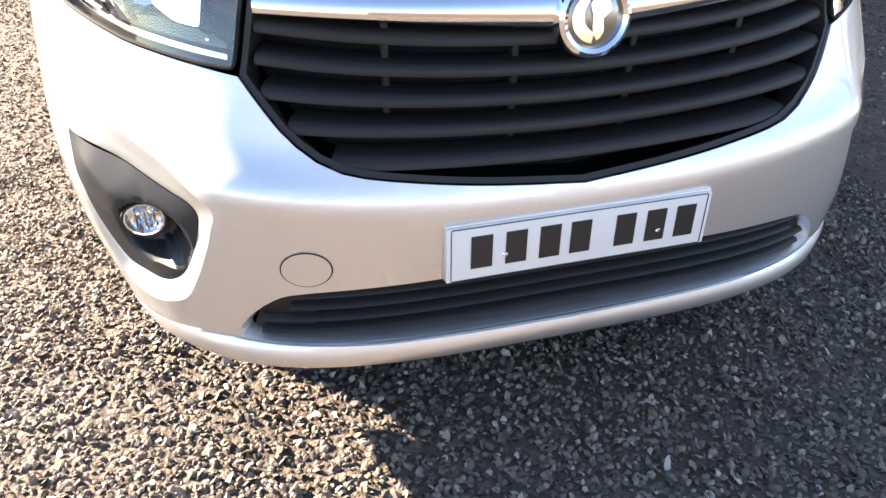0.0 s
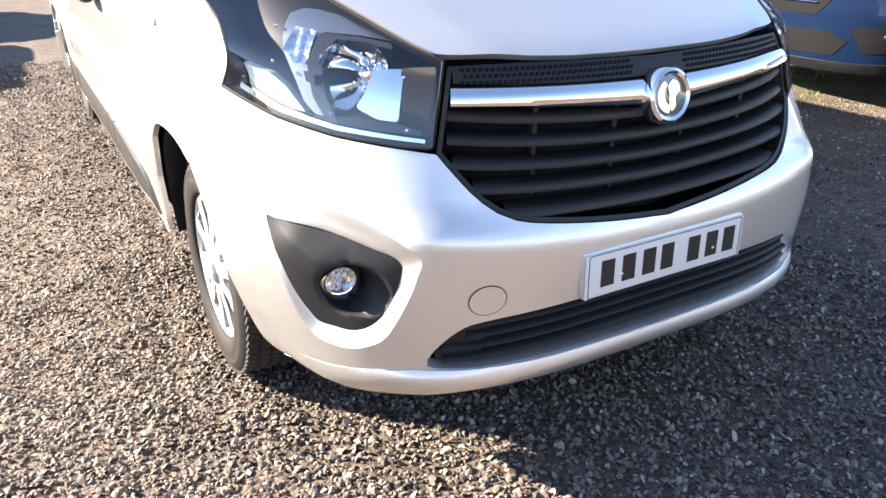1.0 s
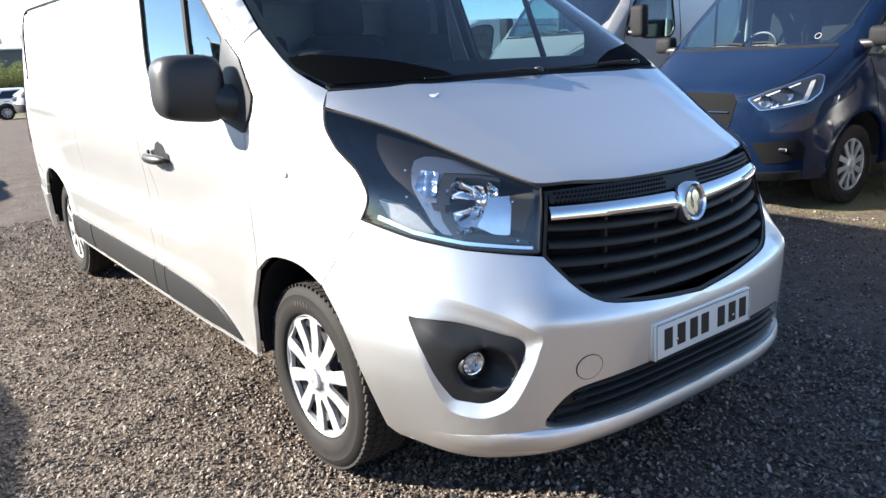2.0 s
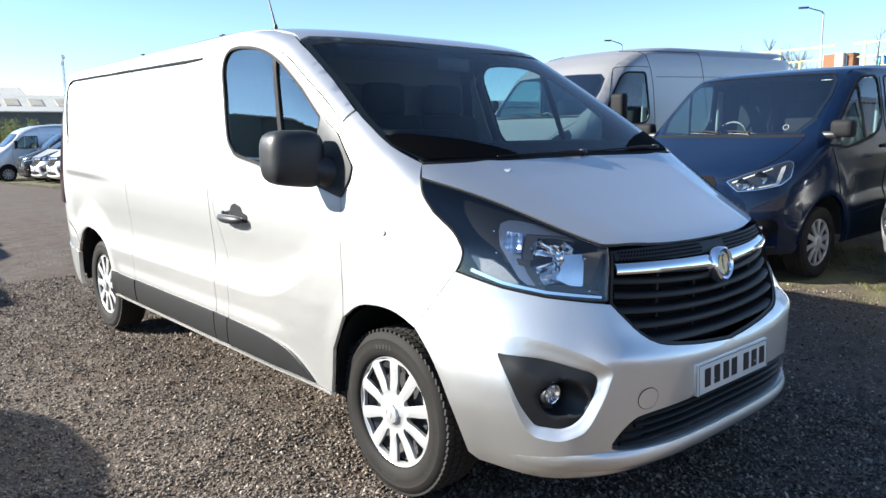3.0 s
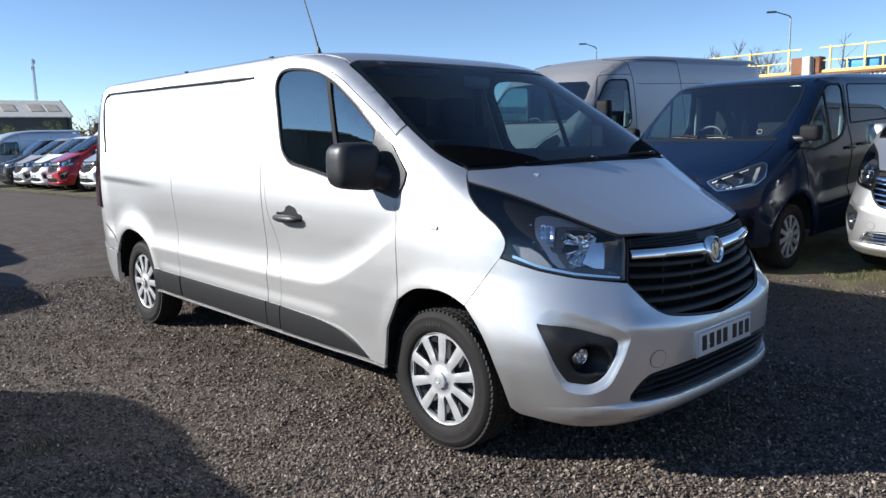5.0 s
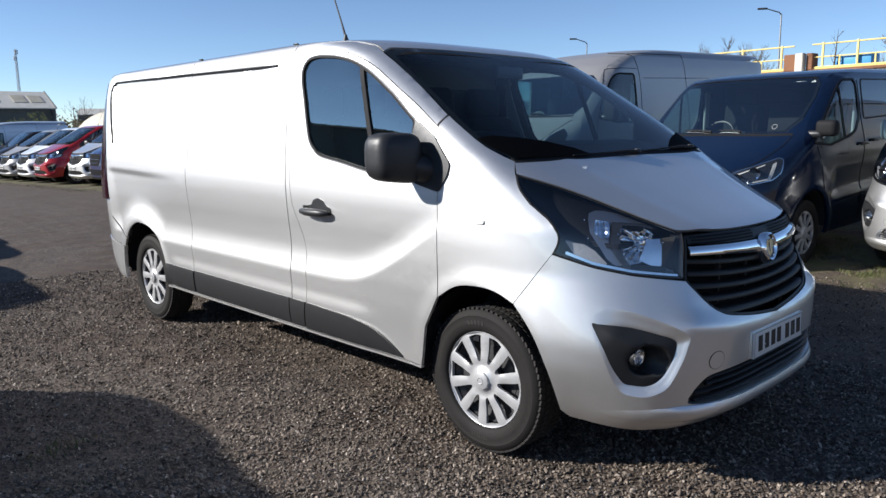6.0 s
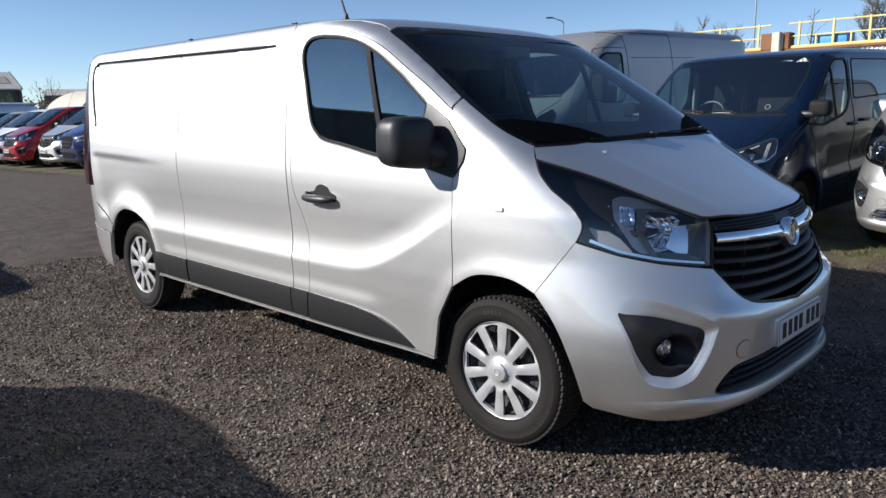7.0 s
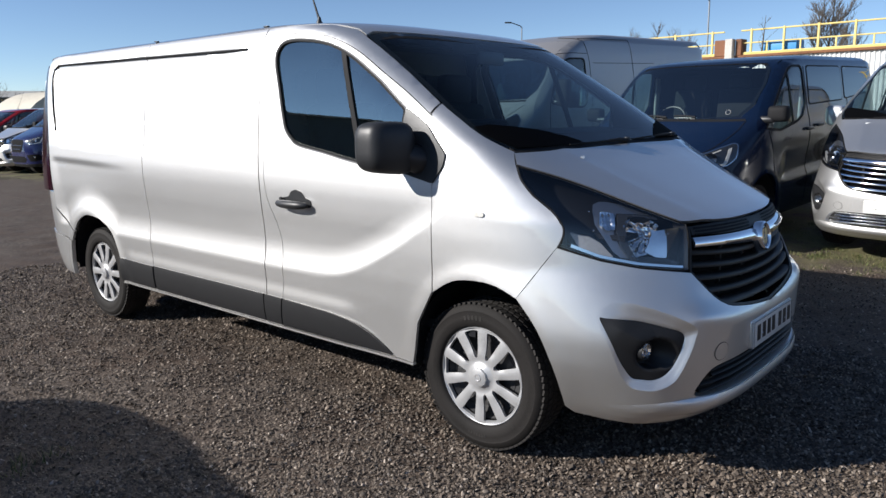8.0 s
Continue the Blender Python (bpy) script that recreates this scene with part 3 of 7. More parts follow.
    upper = [(-48.5, 1.072), (-48.2, 1.098), (-46.6, 1.107), (-44.4, 1.104), (-41.5, 1.093), (-38.4, 1.072), (-34.9, 1.049), (-38.5, 1.058), (-43.2, 1.064), (-43.8, 1.044), (-44.3, 0.990), (-43.3, 0.941), (-41.6, 0.898), (-43.3, 0.901), (-44.8, 0.924), (-46.0, 0.962), (-48.2, 1.025)]

    def cove(u, z):
        off = -0.026 - 0.020 * np.clip((1.110 - z) / 0.08, 0, 1) ** 2 + 0.012 * np.clip((1.0 - z) / 0.1, 0, 1)
        x, y, zz = nose(0.0)(u, z)
        return x + off * np.sin(u), y - off * np.cos(u), zz
    part("bezel", sheet(rounded(D(upper), 0.004, 2), cove, 0.008, 0.0), LAMP_ARM, body, "smoked chrome reflector arm", 40)
    chip = rounded(D([(-47.6, 1.030), (-46.9, 1.074), (-43.9, 1.066), (-44.3, 1.008), (-46.0, 1.004)]), 0.006, 3)
    part("reflector", sheet(chip, dish(-47.8, -43.6, 1.000, 1.078, -0.016, 0.026, 3, 4), 0.0040, 0.0), REFLECTOR, body, "small chrome upper reflector", 25)
    frame_c = D([(-43.3, 1.064), (-38.5, 1.058), (-34.6, 1.047), (-34.4, 1.036), (-37.5, 1.049), (-41.2, 1.054), (-42.3, 1.004), (-41.8, 0.948), (-40.2, 0.891), (-41.5, 0.891), (-43.3, 0.941), (-44.1, 1.004)])
    part("bezel", sheet(rounded(frame_c, 0.004, 2), nose(-0.018), 0.012, 0.03), LAMP_GREY, body, "dark grey lamp surround", 40)

    def raked(u, z):
        off = -0.022 - 0.36 * (1.006 - z)
        x, y, zz = nose(0.0)(u, z)
        return x + off * np.sin(u), y - off * np.cos(u), zz
    side = D([(-33.3, 1.002), (-29.4, 1.006), (-29.8, 0.862), (-33.4, 0.872)])
    part("bezel", sheet(rounded(side, 0.008, 3), raked, 0.012, 0.02), LAMP_SIDE, body, "smoked silver inner bezel", 40)
    foot = D([(-43.2, 0.900), (-38.0, 0.903), (-33.6, 0.892), (-31.0, 0.876), (-31.0, 0.868), (-40.3, 0.886), (-43.4, 0.892)])
    part("bezel", sheet(foot, nose(-0.026), 0.015, 0.02), PIANO_BLACK, body, "gloss black lower bezel", 40)
    for a0, z0 in ((-33.0, 0.985), (-32.6, 0.880), (-49.4, 1.074), (-48.8, 1.006)):
        x, y, zz = (float(c[0]) for c in nose(-0.022)(np.array([radians(a0) * flipu]), np.array([z0])))
        part("stud", lathe([(0.0, 0.004), (0.003, 0.003), (0.0042, 0.0)], 10, Matrix.Translation((x, y, zz)) @ Matrix.Rotation(radians(90), 4, "X")), CHROME, body)
    wedge = rounded(D([(-53.6, 0.996), (-51.4, 0.985), (-49.4, 0.980), (-47.3, 0.957), (-44.6, 0.902), (-46.6, 0.906), (-49.6, 0.923), (-51.8, 0.944)]), 0.006, 3)

    def hooded(u, z):
        off = -0.030 + 0.14 * (z - 0.955)
        x, y, zz = nose(0.0)(u, z)
        return x + off * np.sin(u), y - off * np.cos(u), zz
    part("turn_reflector", sheet(wedge, hooded, 0.010, 0.02), TRIM_SILVER, body, "chrome turn-signal reflector", 40)
    strip = D([(-53.5, 0.943), (-47.7, 0.905), (-40.3, 0.877), (-30.6, 0.856), (-30.6, 0.864), (-40.3, 0.887), (-47.7, 0.916), (-53.3, 0.955)])
    part("chrome_strip", sheet(strip, nose(-0.012), 0.012, 0.01), CHROME, body, "thin chrome strip along the lower edge", 40)


def fog_pocket(bumper, van, s):
    D = lambda pts: flip(deg(pts), s)
    a, b = D(closed_line(FOG_OUT)), D(closed_line(FOG_IN))
    depth = lambda u: -0.022 * step01((radians(48.6) - np.abs(u)) / radians(9))
    lay = lambda pts, k: [tuple(float(c[0]) for c in nose(float(k * depth(np.array(u))))(np.array([u]), np.array([v]))) for u, v in pts]
    rows = []
    for t, k in ((0.0, 0.0), (0.06, 0.04), (0.35, 0.42), (0.70, 0.80), (0.94, 0.98), (1.0, 1.10)):
        rows.append(lay([(p[0] + (q[0] - p[0]) * t, p[1] + (q[1] - p[1]) * t) for p, q in zip(a, b)], k))
    n = len(a)
    dished = [p for r in rows for p in r], [(k * n + i, k * n + (i + 1) % n, (k + 1) * n + (i + 1) % n, (k + 1) * n + i) for k in range(len(rows) - 1) for i in range(n)]
    part("fog_recess", dished, SILVER, bumper, "dished silver recess round the fog lamp", sharp=60)
    lamp = D([(-38.4, 0.563)])[0]
    rim = D([(-41.6, 0.566)])[0]
    cx, _, cz = (float(q[0]) for q in nose(-0.016)(np.array([lamp[0]]), np.array([lamp[1]])))
    cy = float(nose(-0.016)(np.array([rim[0]]), np.array([rim[1]]))[1][0])
    tip, knee = np.array(D([(-47.6, 0.682)])[0]), np.array(D([(-41.7, 0.617)])[0])
    along = (knee - tip) / np.linalg.norm(knee - tip)

    def pocket(u, v):
        du, dv = u - tip[0], v - tip[1]
        t = np.clip(du * along[0] + dv * along[1], 0, np.linalg.norm(knee - tip))
        d = np.hypot(du - t * along[0], dv - t * along[1])
        off = depth(u) + 0.013 * np.clip(1 - d / 0.060, 0, 1) * step01(t / 0.07)
        x, y, z = nose(0.0)(u, v)
        x, y = x + off * np.sin(u), y - off * np.cos(u)
        k = step01((0.066 - np.hypot(x - cx - 0.012 * -s, z - cz + 0.012)) / 0.022) * step01((np.abs(u) - radians(33.4)) / radians(1.6)) * step01((v - 0.466) / 0.02)
        return x, y + k * np.maximum(0, cy + 0.012 - y), z
    sur = part("fog_lamp_surround", sheet(b, pocket, 0.008, 0.0), TRIM_GREY, van, "charcoal plastic fog lamp surround", 50)
    m = Matrix.Translation((cx, cy + 0.006, cz)) @ Vector((s * 0.06, -1, 0.02)).normalized().to_track_quat("Z", "Y").to_matrix().to_4x4() @ Matrix.Diagonal((1.12, 1.02, 1.0, 1.0))
    fl = part("fog_lamp", lathe([(0.0, -0.006), (0.010, 0.0), (0.020, 0.010), (0.029, 0.020), (0.032, 0.021)], 14, m), REFLECTOR, sur, "round clear fog lamp", 12)
    part("collar", lathe([(0.032, 0.016), (0.0325, 0.022), (0.0355, 0.022), (0.037, 0.012), (0.038, -0.02)], 24, m), TRIM_GREY, fl)
    for x in (-0.014, 0.0, 0.014):
        part("flute", box((x, 0, 0.012), (0.005, 0.036, 0.012), 0.002, 1), REFLECTOR, fl).matrix_basis = m
    part("fog_lens", lathe([(0.0, 0.029), (0.018, 0.027), (0.028, 0.023), (0.033, 0.019)], 24, m), LENS, fl)


def grille(van):
    low = smooth_line(deg(GRILLE_LOW))
    half = [(-u, v) for u, v in reversed(low)] + [(radians(28.2), 1.008), (radians(20), 1.010), (radians(10), 1.006), (0.0, 1.003)]
    outline = mirrored(half)
    g = part("grille", sheet(outline, nose(-0.075), 0.04, 0.0), VOID, van, "black slatted front grille with a chrome bar")
    inner = inset(outline, 0.009)
    part("grille_frame", sheet(outline, nose(-0.006), 0.02, 0.05, [inner]), GRILLE_DARK, g, "dark plastic frame")
    us, vs = np.array([-u for u, _ in low][::-1]), np.array([v for _, v in low][::-1])
    for zc in (0.690, 0.738, 0.786, 0.834, 0.882):
        reach = max(float(np.interp(zc + 0.020, vs, us)) - 0.004, 0.1) if zc + 0.02 < 0.83 else radians(28.3)
        row = np.linspace(-reach, reach, 41)
        zr = zc + 0.030 * (np.abs(row) / 0.5) ** 1.6
        prof = [(-0.060, -0.010), (-0.026, -0.014), (-0.013, -0.011), (-0.010, -0.002), (-0.015, 0.006), (-0.024, 0.009), (-0.060, 0.010)]
        pts = []
        for off, dz in prof:
            x, y, z = nose(off)(row, zr + dz)
            pts.append(np.stack((x, y, z), 1))
        n = len(row)
        vv = np.concatenate(pts)
        ff = [(p * n + i, p * n + i + 1, (p + 1) * n + i + 1, (p + 1) * n + i) for p in range(len(prof) - 1) for i in range(n - 1)]
        part("slat", (vv, ff), GRILLE_DARK, g, sharp=60)
    for x in (-0.33, -0.11, 0.11, 0.33):
        part("rib", box((x, float(VAN.nose(np.array(x), np.array(0.78))) + 0.065, 0.80), (0.012, 0.02, 0.26), 0.002, 1), GRILLE_DARK, g)
    # perforated strip under the bonnet
    strip = mirrored([(0.0, 0.962), (radians(14), 0.966), (radians(27.6), 0.976), (radians(27.6), 1.006), (radians(14), 1.007), (0.0, 1.001)])
    st = part("grille_mesh", sheet(strip, nose(-0.006), 0.02, 0.01), GRILLE_DARK, g, "perforated black strip")
    studs = []
    for r in range(3):
        for k in range(-38, 39):
            a = radians(0.70 * k + (0.35 if r % 2 else 0))
            if abs(a) < radians(4.2):
                continue
            z = 0.972 + 0.012 * r + 0.010 * abs(a)
            q = np.array([a - 0.0055, a + 0.0025, a + 0.0045, a - 0.0035]), np.array([z - 0.0035, z - 0.0035, z + 0.0035, z + 0.0035])
            x, y, zz = nose(-0.0045)(*q)
            studs.append((list(zip(x.tolist(), y.tolist(), zz.tolist())), [(0, 1, 2, 3)]))
    tagged(part("perforation", joined(*studs), VOID, st, smooth=False), kind="stuff")
    for s in (-1, 1):
        row = np.linspace(radians(3.2), radians(27.9), 26)
        k = 1 - (row - row[0]) / (row[-1] - row[0])
        hh = 0.021 + 0.008 * k ** 2
        zr = 0.949 - 0.020 * k ** 1.3
        prof = [(-0.03, -1.0), (-0.002, -0.98), (0.008, -0.7), (0.013, 0.0), (0.006, 0.75), (-0.010, 1.0), (-0.03, 1.0)]
        pts = []
        for off, dz in prof:
            x, y, z = nose(off)(s * row, zr + hh * dz)
            pts.append(np.stack((x, y, z), 1))
        n = len(row)
        vv = np.concatenate(pts)
        ff = [(p * n + i, p * n + i + 1, (p + 1) * n + i + 1, (p + 1) * n + i) for p in range(len(prof) - 1) for i in range(n - 1)]
        ff.append(tuple(p * n + n - 1 for p in range(len(prof))))
        part("chrome_bar", (vv, ff), CHROME, g, "polished chrome grille bar", 50)
    m = Matrix.Translation((0, -0.880, 0.925)) @ Vector((0, -1, 0.16)).normalized().to_track_quat("Z", "Y").to_matrix().to_4x4()
    bd = part("badge", lathe([(0.0, 0.012), (0.046, 0.012), (0.050, 0.010)], 40, m), BADGE_DARK, g, "round chrome badge with a plain emblem")
    part("badge_rim", lathe([(0.046, 0.006), (0.049, 0.017), (0.056, 0.021), (0.063, 0.016), (0.066, 0.004), (0.066, -0.02)], 48, m), CHROME, bd)
    cres = [(0.040 * math.cos(t), 0.040 * math.sin(t)) for t in np.linspace(radians(120), radians(262), 24)]
    cres += [(0.006 + 0.026 * math.cos(t), 0.004 + 0.028 * math.sin(t)) for t in np.linspace(radians(255), radians(130), 20)]

    def flat(u, v):
        q = np.stack((u, v, np.full(np.shape(u), 0.016)), 1) @ np.array(m.to_3x3()).T + np.array(m.translation)
        return q[:, 0], q[:, 1], q[:, 2]
    leaf = [(0.022, 0.028), (0.006, 0.036), (-0.008, 0.022), (-0.003, 0.002), (-0.004, -0.018), (0.004, -0.036), (0.016, -0.022), (0.014, -0.002), (0.028, 0.010)]
    part("emblem", sheet(smooth_line(leaf + leaf[:1], 0.008)[:-1], flat, 0.01, 0.006, (), (0, 0, 0.9)), CHROME, bd, "plain chrome emblem", 30)
    part("emblem", sheet(cres, flat, 0.01, 0.005, (), (0, 0, 0.9)), CHROME, bd, "plain chrome emblem", 30)


def mirror(door, s):
    sail = [(0.345, 1.486), (0.222, 1.412), (0.108, 1.288), (0.118, 1.240), (0.172, 1.165), (0.36, 1.205), (0.385, 1.30)]
    sl = part("mirror_sail", sheet(rounded(sail, 0.015, 3), flank(s, 0.008), 0.03, 0.014), PLASTIC, door, "black triangular mirror base")
    bm = bmesh.new()
    bmesh.ops.create_cube(bm, size=1.0)
    bmesh.ops.subdivide_edges(bm, edges=bm.edges[:], cuts=7, use_grid_fill=True)
    for v in bm.verts:
        c = v.co * 2
        q = Vector((math.copysign(abs(c.x) ** 1.0, c.x), c.y, c.z))
        f = (abs(q.x) ** 4 + abs(q.y) ** 4 + abs(q.z) ** 4) ** (1 / 4)
        q = q / f if f > 0 else q
        taper = 1 - 0.10 * (q.x * s + 1) * 0.5
        bulge = 1 - 0.22 * max(0, -q.y) * (q.x * q.x * 0.5 + q.z * q.z * 0.5)
        v.co = Vector((s * 1.085 + 0.104 * q.x, 0.335 + 0.080 * q.y * bulge + 0.030 * q.x * s, 1.326 + 0.116 * q.z * taper + 0.006 * q.x * s))
    hs = part("mirror_housing", bm, PLASTIC, door, "large black door mirror housing", 60)
    part("mirror_glass", box((s * 1.085, 0.408, 1.326), (0.150, 0.004, 0.160), 0.0, 1, Matrix.Rotation(radians(8 * s), 4, "Z")), CHROME, hs, "mirror glass")
    part("mirror_arm", tube([(s * 0.945, 0.26, 1.268), (s * 0.975, 0.265, 1.275), (s * 1.00, 0.29, 1.288), (s * 1.04, 0.31, 1.303)], [0.062, 0.060, 0.056, 0.05], 14), PLASTIC, hs)


def door(van, s, step):
    out = [(0.325, 0.352), (0.312, 0.40), (0.280, 0.54), (0.182, 0.696), (0.178, 1.16)] + [(0.105, 1.285), (0.205, 1.390)] + smooth_line(WINDOW_TOP)[:-1] + smooth_line(DOOR_BACK)
    whole = [(0.375, 1.300), (0.352, 1.478)] + [(0.525, 1.605), (0.705, 1.715), (0.85, 1.780), (0.985, 1.813), (1.10, 1.827), (1.172, 1.831), (1.248, 1.822), (1.290, 1.787), (1.299, 1.731), (1.257, 1.599), (1.220, 1.478), (1.186, 1.386), (1.136, 1.340), (1.083, 1.311), (0.893, 1.281), (0.687, 1.246), (0.44, 1.215)]
    whole = rounded(whole[:2] + smooth_line(whole[2:], 0.025), 0.012, 2)
    d = part("front_door", sheet(inset(out, 0.0022), flank(s), step, 0.016, [whole]), SILVER, van, "silver front door with a swept lower pressing")
    part("window_seal", sheet(inset(whole, -0.001), flank(s, 0.004), 0.03, 0.012, [inset(whole, 0.010)]), RUBBER, d, "black window rubber")
    part("window_trim", sheet(inset(whole, -0.0075), flank(s, 0.0045), 0.03, 0.006, [inset(whole, -0.0012)]), TRIM_PALE, d, "grey outer window seal")
    part("door_window", sheet(inset(whole, 0.002), flank(s, -0.006), 0.06, 0.0), GLASS_SIDE if s < 0 else GLASS_CAB, d, "dark-tinted door window")
    xs = flank(s, 0.003)
    bar = [(0.766, 1.738), (0.800, 1.752), (0.632, 1.240), (0.600, 1.236)]
    part("window_divider", sheet(bar, xs, 0.03, 0.014), RUBBER, d, "black quarter-light bar")
    part("lower_strip", sheet(rounded([(1.258, 0.500), (0.86, 0.489), (0.70, 0.470), (0.58, 0.430), (0.50, 0.390), (0.455, 0.362), (1.276, 0.362)], [0.004, 0.1, 0.1, 0.1, 0.06, 0.004, 0.004], 4), strip_form(s), 0.016, 0.012), TRIM_GREY, d, "charcoal plastic rubbing strip")
    y, z = 1.105, 1.024
    base = rounded([(1.225, 0.998), (1.225, 1.038), (1.156, 1.048), (1.140, 1.074), (1.095, 1.088), (1.046, 1.074), (1.030, 1.048), (0.985, 1.038), (0.985, 1.000), (1.08, 0.992)], 0.016, 4)
    hd = part("door_handle", sheet(base, flank(s, 0.004), 0.02, 0.01), PLASTIC, d, "black pull handle")
    x0 = float(VAN.half(np.array(y), np.array(z)))
    grip = [(s * (x0 + o), y + d, z - 0.002 + h) for d, o, h in ((-0.118, 0.016, 0.002), (-0.105, 0.024, 0.001), (-0.06, 0.031, 0.0), (0.0, 0.033, -0.001), (0.06, 0.031, -0.001), (0.105, 0.024, 0.0), (0.118, 0.016, 0.001))]
    part("grip", tube(grip, [0.008, 0.016, 0.021, 0.022, 0.021, 0.017, 0.008], 14), PLASTIC, hd, sharp=60)
    part("lock", lathe([(0.0, 0.010), (0.009, 0.010), (0.010, 0.0)], 16, Matrix.Translation((s * (x0 + 0.006), 1.205, 1.044)) @ Matrix.Rotation(radians(90 * s), 4, "Y")), STEEL, hd)
    mirror(d, s)
    return d


def strip_form(s):
    def lift(y, z):
        x, yy, zz = flank(s, 0.004)(y, z)
        return x + s * 0.011 * np.sqrt(np.clip(np.sin(np.clip((z - 0.355) / 0.158, 0, 1) * math.pi), 0, 1)), yy, zz
    return lift


def side_strip(name, van, s, a, b):
    part(name, sheet([(a, 0.502), (b, 0.505), (b, 0.362), (a, 0.362)], strip_form(s), 0.016, 0.012), TRIM_GREY, van, "charcoal plastic rubbing strip")


def van_side(van, s, fine):
    wing = [(-0.252, 0.728)] + [(float(VAN.wrap(radians(a), z)[1]), z) for a, z in reversed(smooth_line(LAMP_OUT, 0.03))] + [(-0.146, 1.300)] + SCREEN_YZ[1:4] + [(0.206, 1.500), (0.218, 1.458), (0.205, 1.392), (0.105, 1.285), (0.178, 1.16), (0.178, 0.70)] + smooth_line(ARCH_F[3:])[:-1]
    wing = [p for i, p in enumerate(wing) if i == 0 or math.dist(p, wing[i - 1]) > 1e-3]
    w = part("front_wing", sheet(inset(wing, 0.0009), flank(s), fine, 0.016), SILVER, van)
    rp = part("side_repeater", sheet(rounded([(-0.094, 1.043), (-0.096, 1.061), (-0.048, 1.062), (-0.046, 1.044)], 0.009, 4), flank(s, 0.006), 0.012, 0.008), AMBER, w, "small clear side repeater")
    frame_line = [(0.212, 1.504)] + SCREEN_YZ[4:] + [(1.42, 1.7), (1.418, 1.36), (1.404, 1.10), (1.404, 0.352), (1.283, 0.352)] + list(reversed(smooth_line(DOOR_BACK)))[1:] + list(reversed(smooth_line(WINDOW_TOP)))[1:] + [(0.226, 1.462)]
    part("cab_frame", sheet(inset(frame_line, 0.0022), flank(s), fine, 0.014), SILVER, van)
    part("side_panel", sheet(inset([(1.424, 1.908), (1.422, 1.36), (1.408, 1.10), (1.408, 0.352), (2.612, 0.352), (2.640, 0.62), (2.655, 1.2), (2.66, 1.908)], 0.0022), flank(s), fine, 0.014), SILVER, van)
    arch = smooth_line(ARCH_R)
    quarter = [(2.662, 1.908), (2.657, 1.2), (2.642, 0.62), (2.614, 0.352), (3.072, 0.352)] + [p for p in reversed(arch) if p[1] > 0.36 and (p[1] > 0.635 or p[0] < 3.5)] + [(3.745, 0.630), (3.85, 0.672), (3.97, 0.724), (4.055, 0.775), (4.060, 0.905), (4.085, 1.23), (4.135, 1.50), (4.19, 1.75), (4.185, 1.86), (4.14, 1.90), (4.05, 1.908)]
    part("rear_quarter", sheet(inset(quarter, 0.0022), flank(s), fine, 0.014), SILVER, van)
    upper = [p for p in arch if p[0] > 3.5 and 0.562 < p[1] <= 0.618] + [(3.745, 0.624), (3.85, 0.666), (3.97, 0.718), (4.058, 0.770), (4.063, 0.899), (4.345, 0.899), (4.355, 0.598), (4.10, 0.582), (3.805, 0.558)]
    lower = [p for p in arch if p[0] > 3.5 and p[1] <= 0.548] + [(3.805, 0.552), (4.10, 0.576), (4.355, 0.592), (4.335, 0.44), (4.26, 0.36), (4.15, 0.315), (4.01, 0.298)]
    under = lambda y, z: press(y, z) - 0.05 * np.clip((0.48 - z) / 0.2, 0, 1) ** 2 * np.clip((y - 3.95) / 0.35, 0, 1) - 0.036 * step01((y - 3.98) / 0.4)
    corner = part("rear_bumper_corner", sheet(inset(upper, 0.002), flank(s, 0.002, VAN, under), fine, 0.02), SILVER, van)
    part("lower_corner", sheet(inset(lower, 0.001), flank(s, 0.010, VAN, under), fine, 0.03), SILVER, corner)
    lamp = [(4.066, 0.908), (4.091, 1.23), (4.141, 1.50), (4.196, 1.75), (4.192, 1.85), (4.33, 1.85), (4.40, 1.3), (4.412, 0.908)]
    part("rear_lamp", sheet(rounded(lamp, 0.02, 3), flank(s, 0.002), 0.03, 0.02), RED_LENS, van, "tall dark red rear lamp")
    side_strip("side_strip", van, s, 1.430, 2.612)
    side_strip("side_strip", van, s, 2.634, 3.075)
    gap = [(1.268, 0.500), (1.420, 0.502), (1.422, 0.362), (1.286, 0.362)]
    part("side_strip", sheet(gap, strip_form(s), 0.016, 0.012), TRIM_GREY, van)
    part("sill", sheet([(0.325, 0.340), (0.325, 0.350), (3.07, 0.350), (3.07, 0.340)], flank(s, 0.004), 0.05, 0.02), SILVER, van, "thin silver sill edge")
    # dark tube standing in for the shade along the recessed field's edge
    edge = [(1.56, 1.806), (2.7, 1.822), (3.98, 1.836), (4.03, 1.815), (4.045, 1.76), (4.02, 1.50), (3.99, 1.36)]
    line = smooth_line(edge)
    x, y, z = flank(s, 0.0)(np.array([p[0] for p in line]), np.array([p[1] for p in line]))
    rad = [0.0080] * len(line)
    part("field_seam", tube(list(zip(x.tolist(), y.tolist(), z.tolist())), rad, 6), RUBBER, van)
    # inner dark shell and wheel housings
    holef = [(p[0], max(p[1], 0.372)) for p in smooth_line(ARCH_F)] + [(p[0], max(p[1], 0.371)) for p in smooth_line(ARCH_B)[1:]]
    inner = [(-0.30, 0.76), (-0.30, 1.10), (0.05, 1.20), (1.40, 1.215), (1.46, 1.86), (4.1, 1.86), (4.15, 0.37), (3.86, 0.37)] + [p for p in arch if p[1] > 0.375] + [(3.06, 0.37), (0.335, 0.37), (0.30, 0.52), (0.20, 0.72), (0.05, 0.79)]
    part("inner_shell", sheet(inner, flank(s, -0.045), 0.08, 0.0), VOID, van)
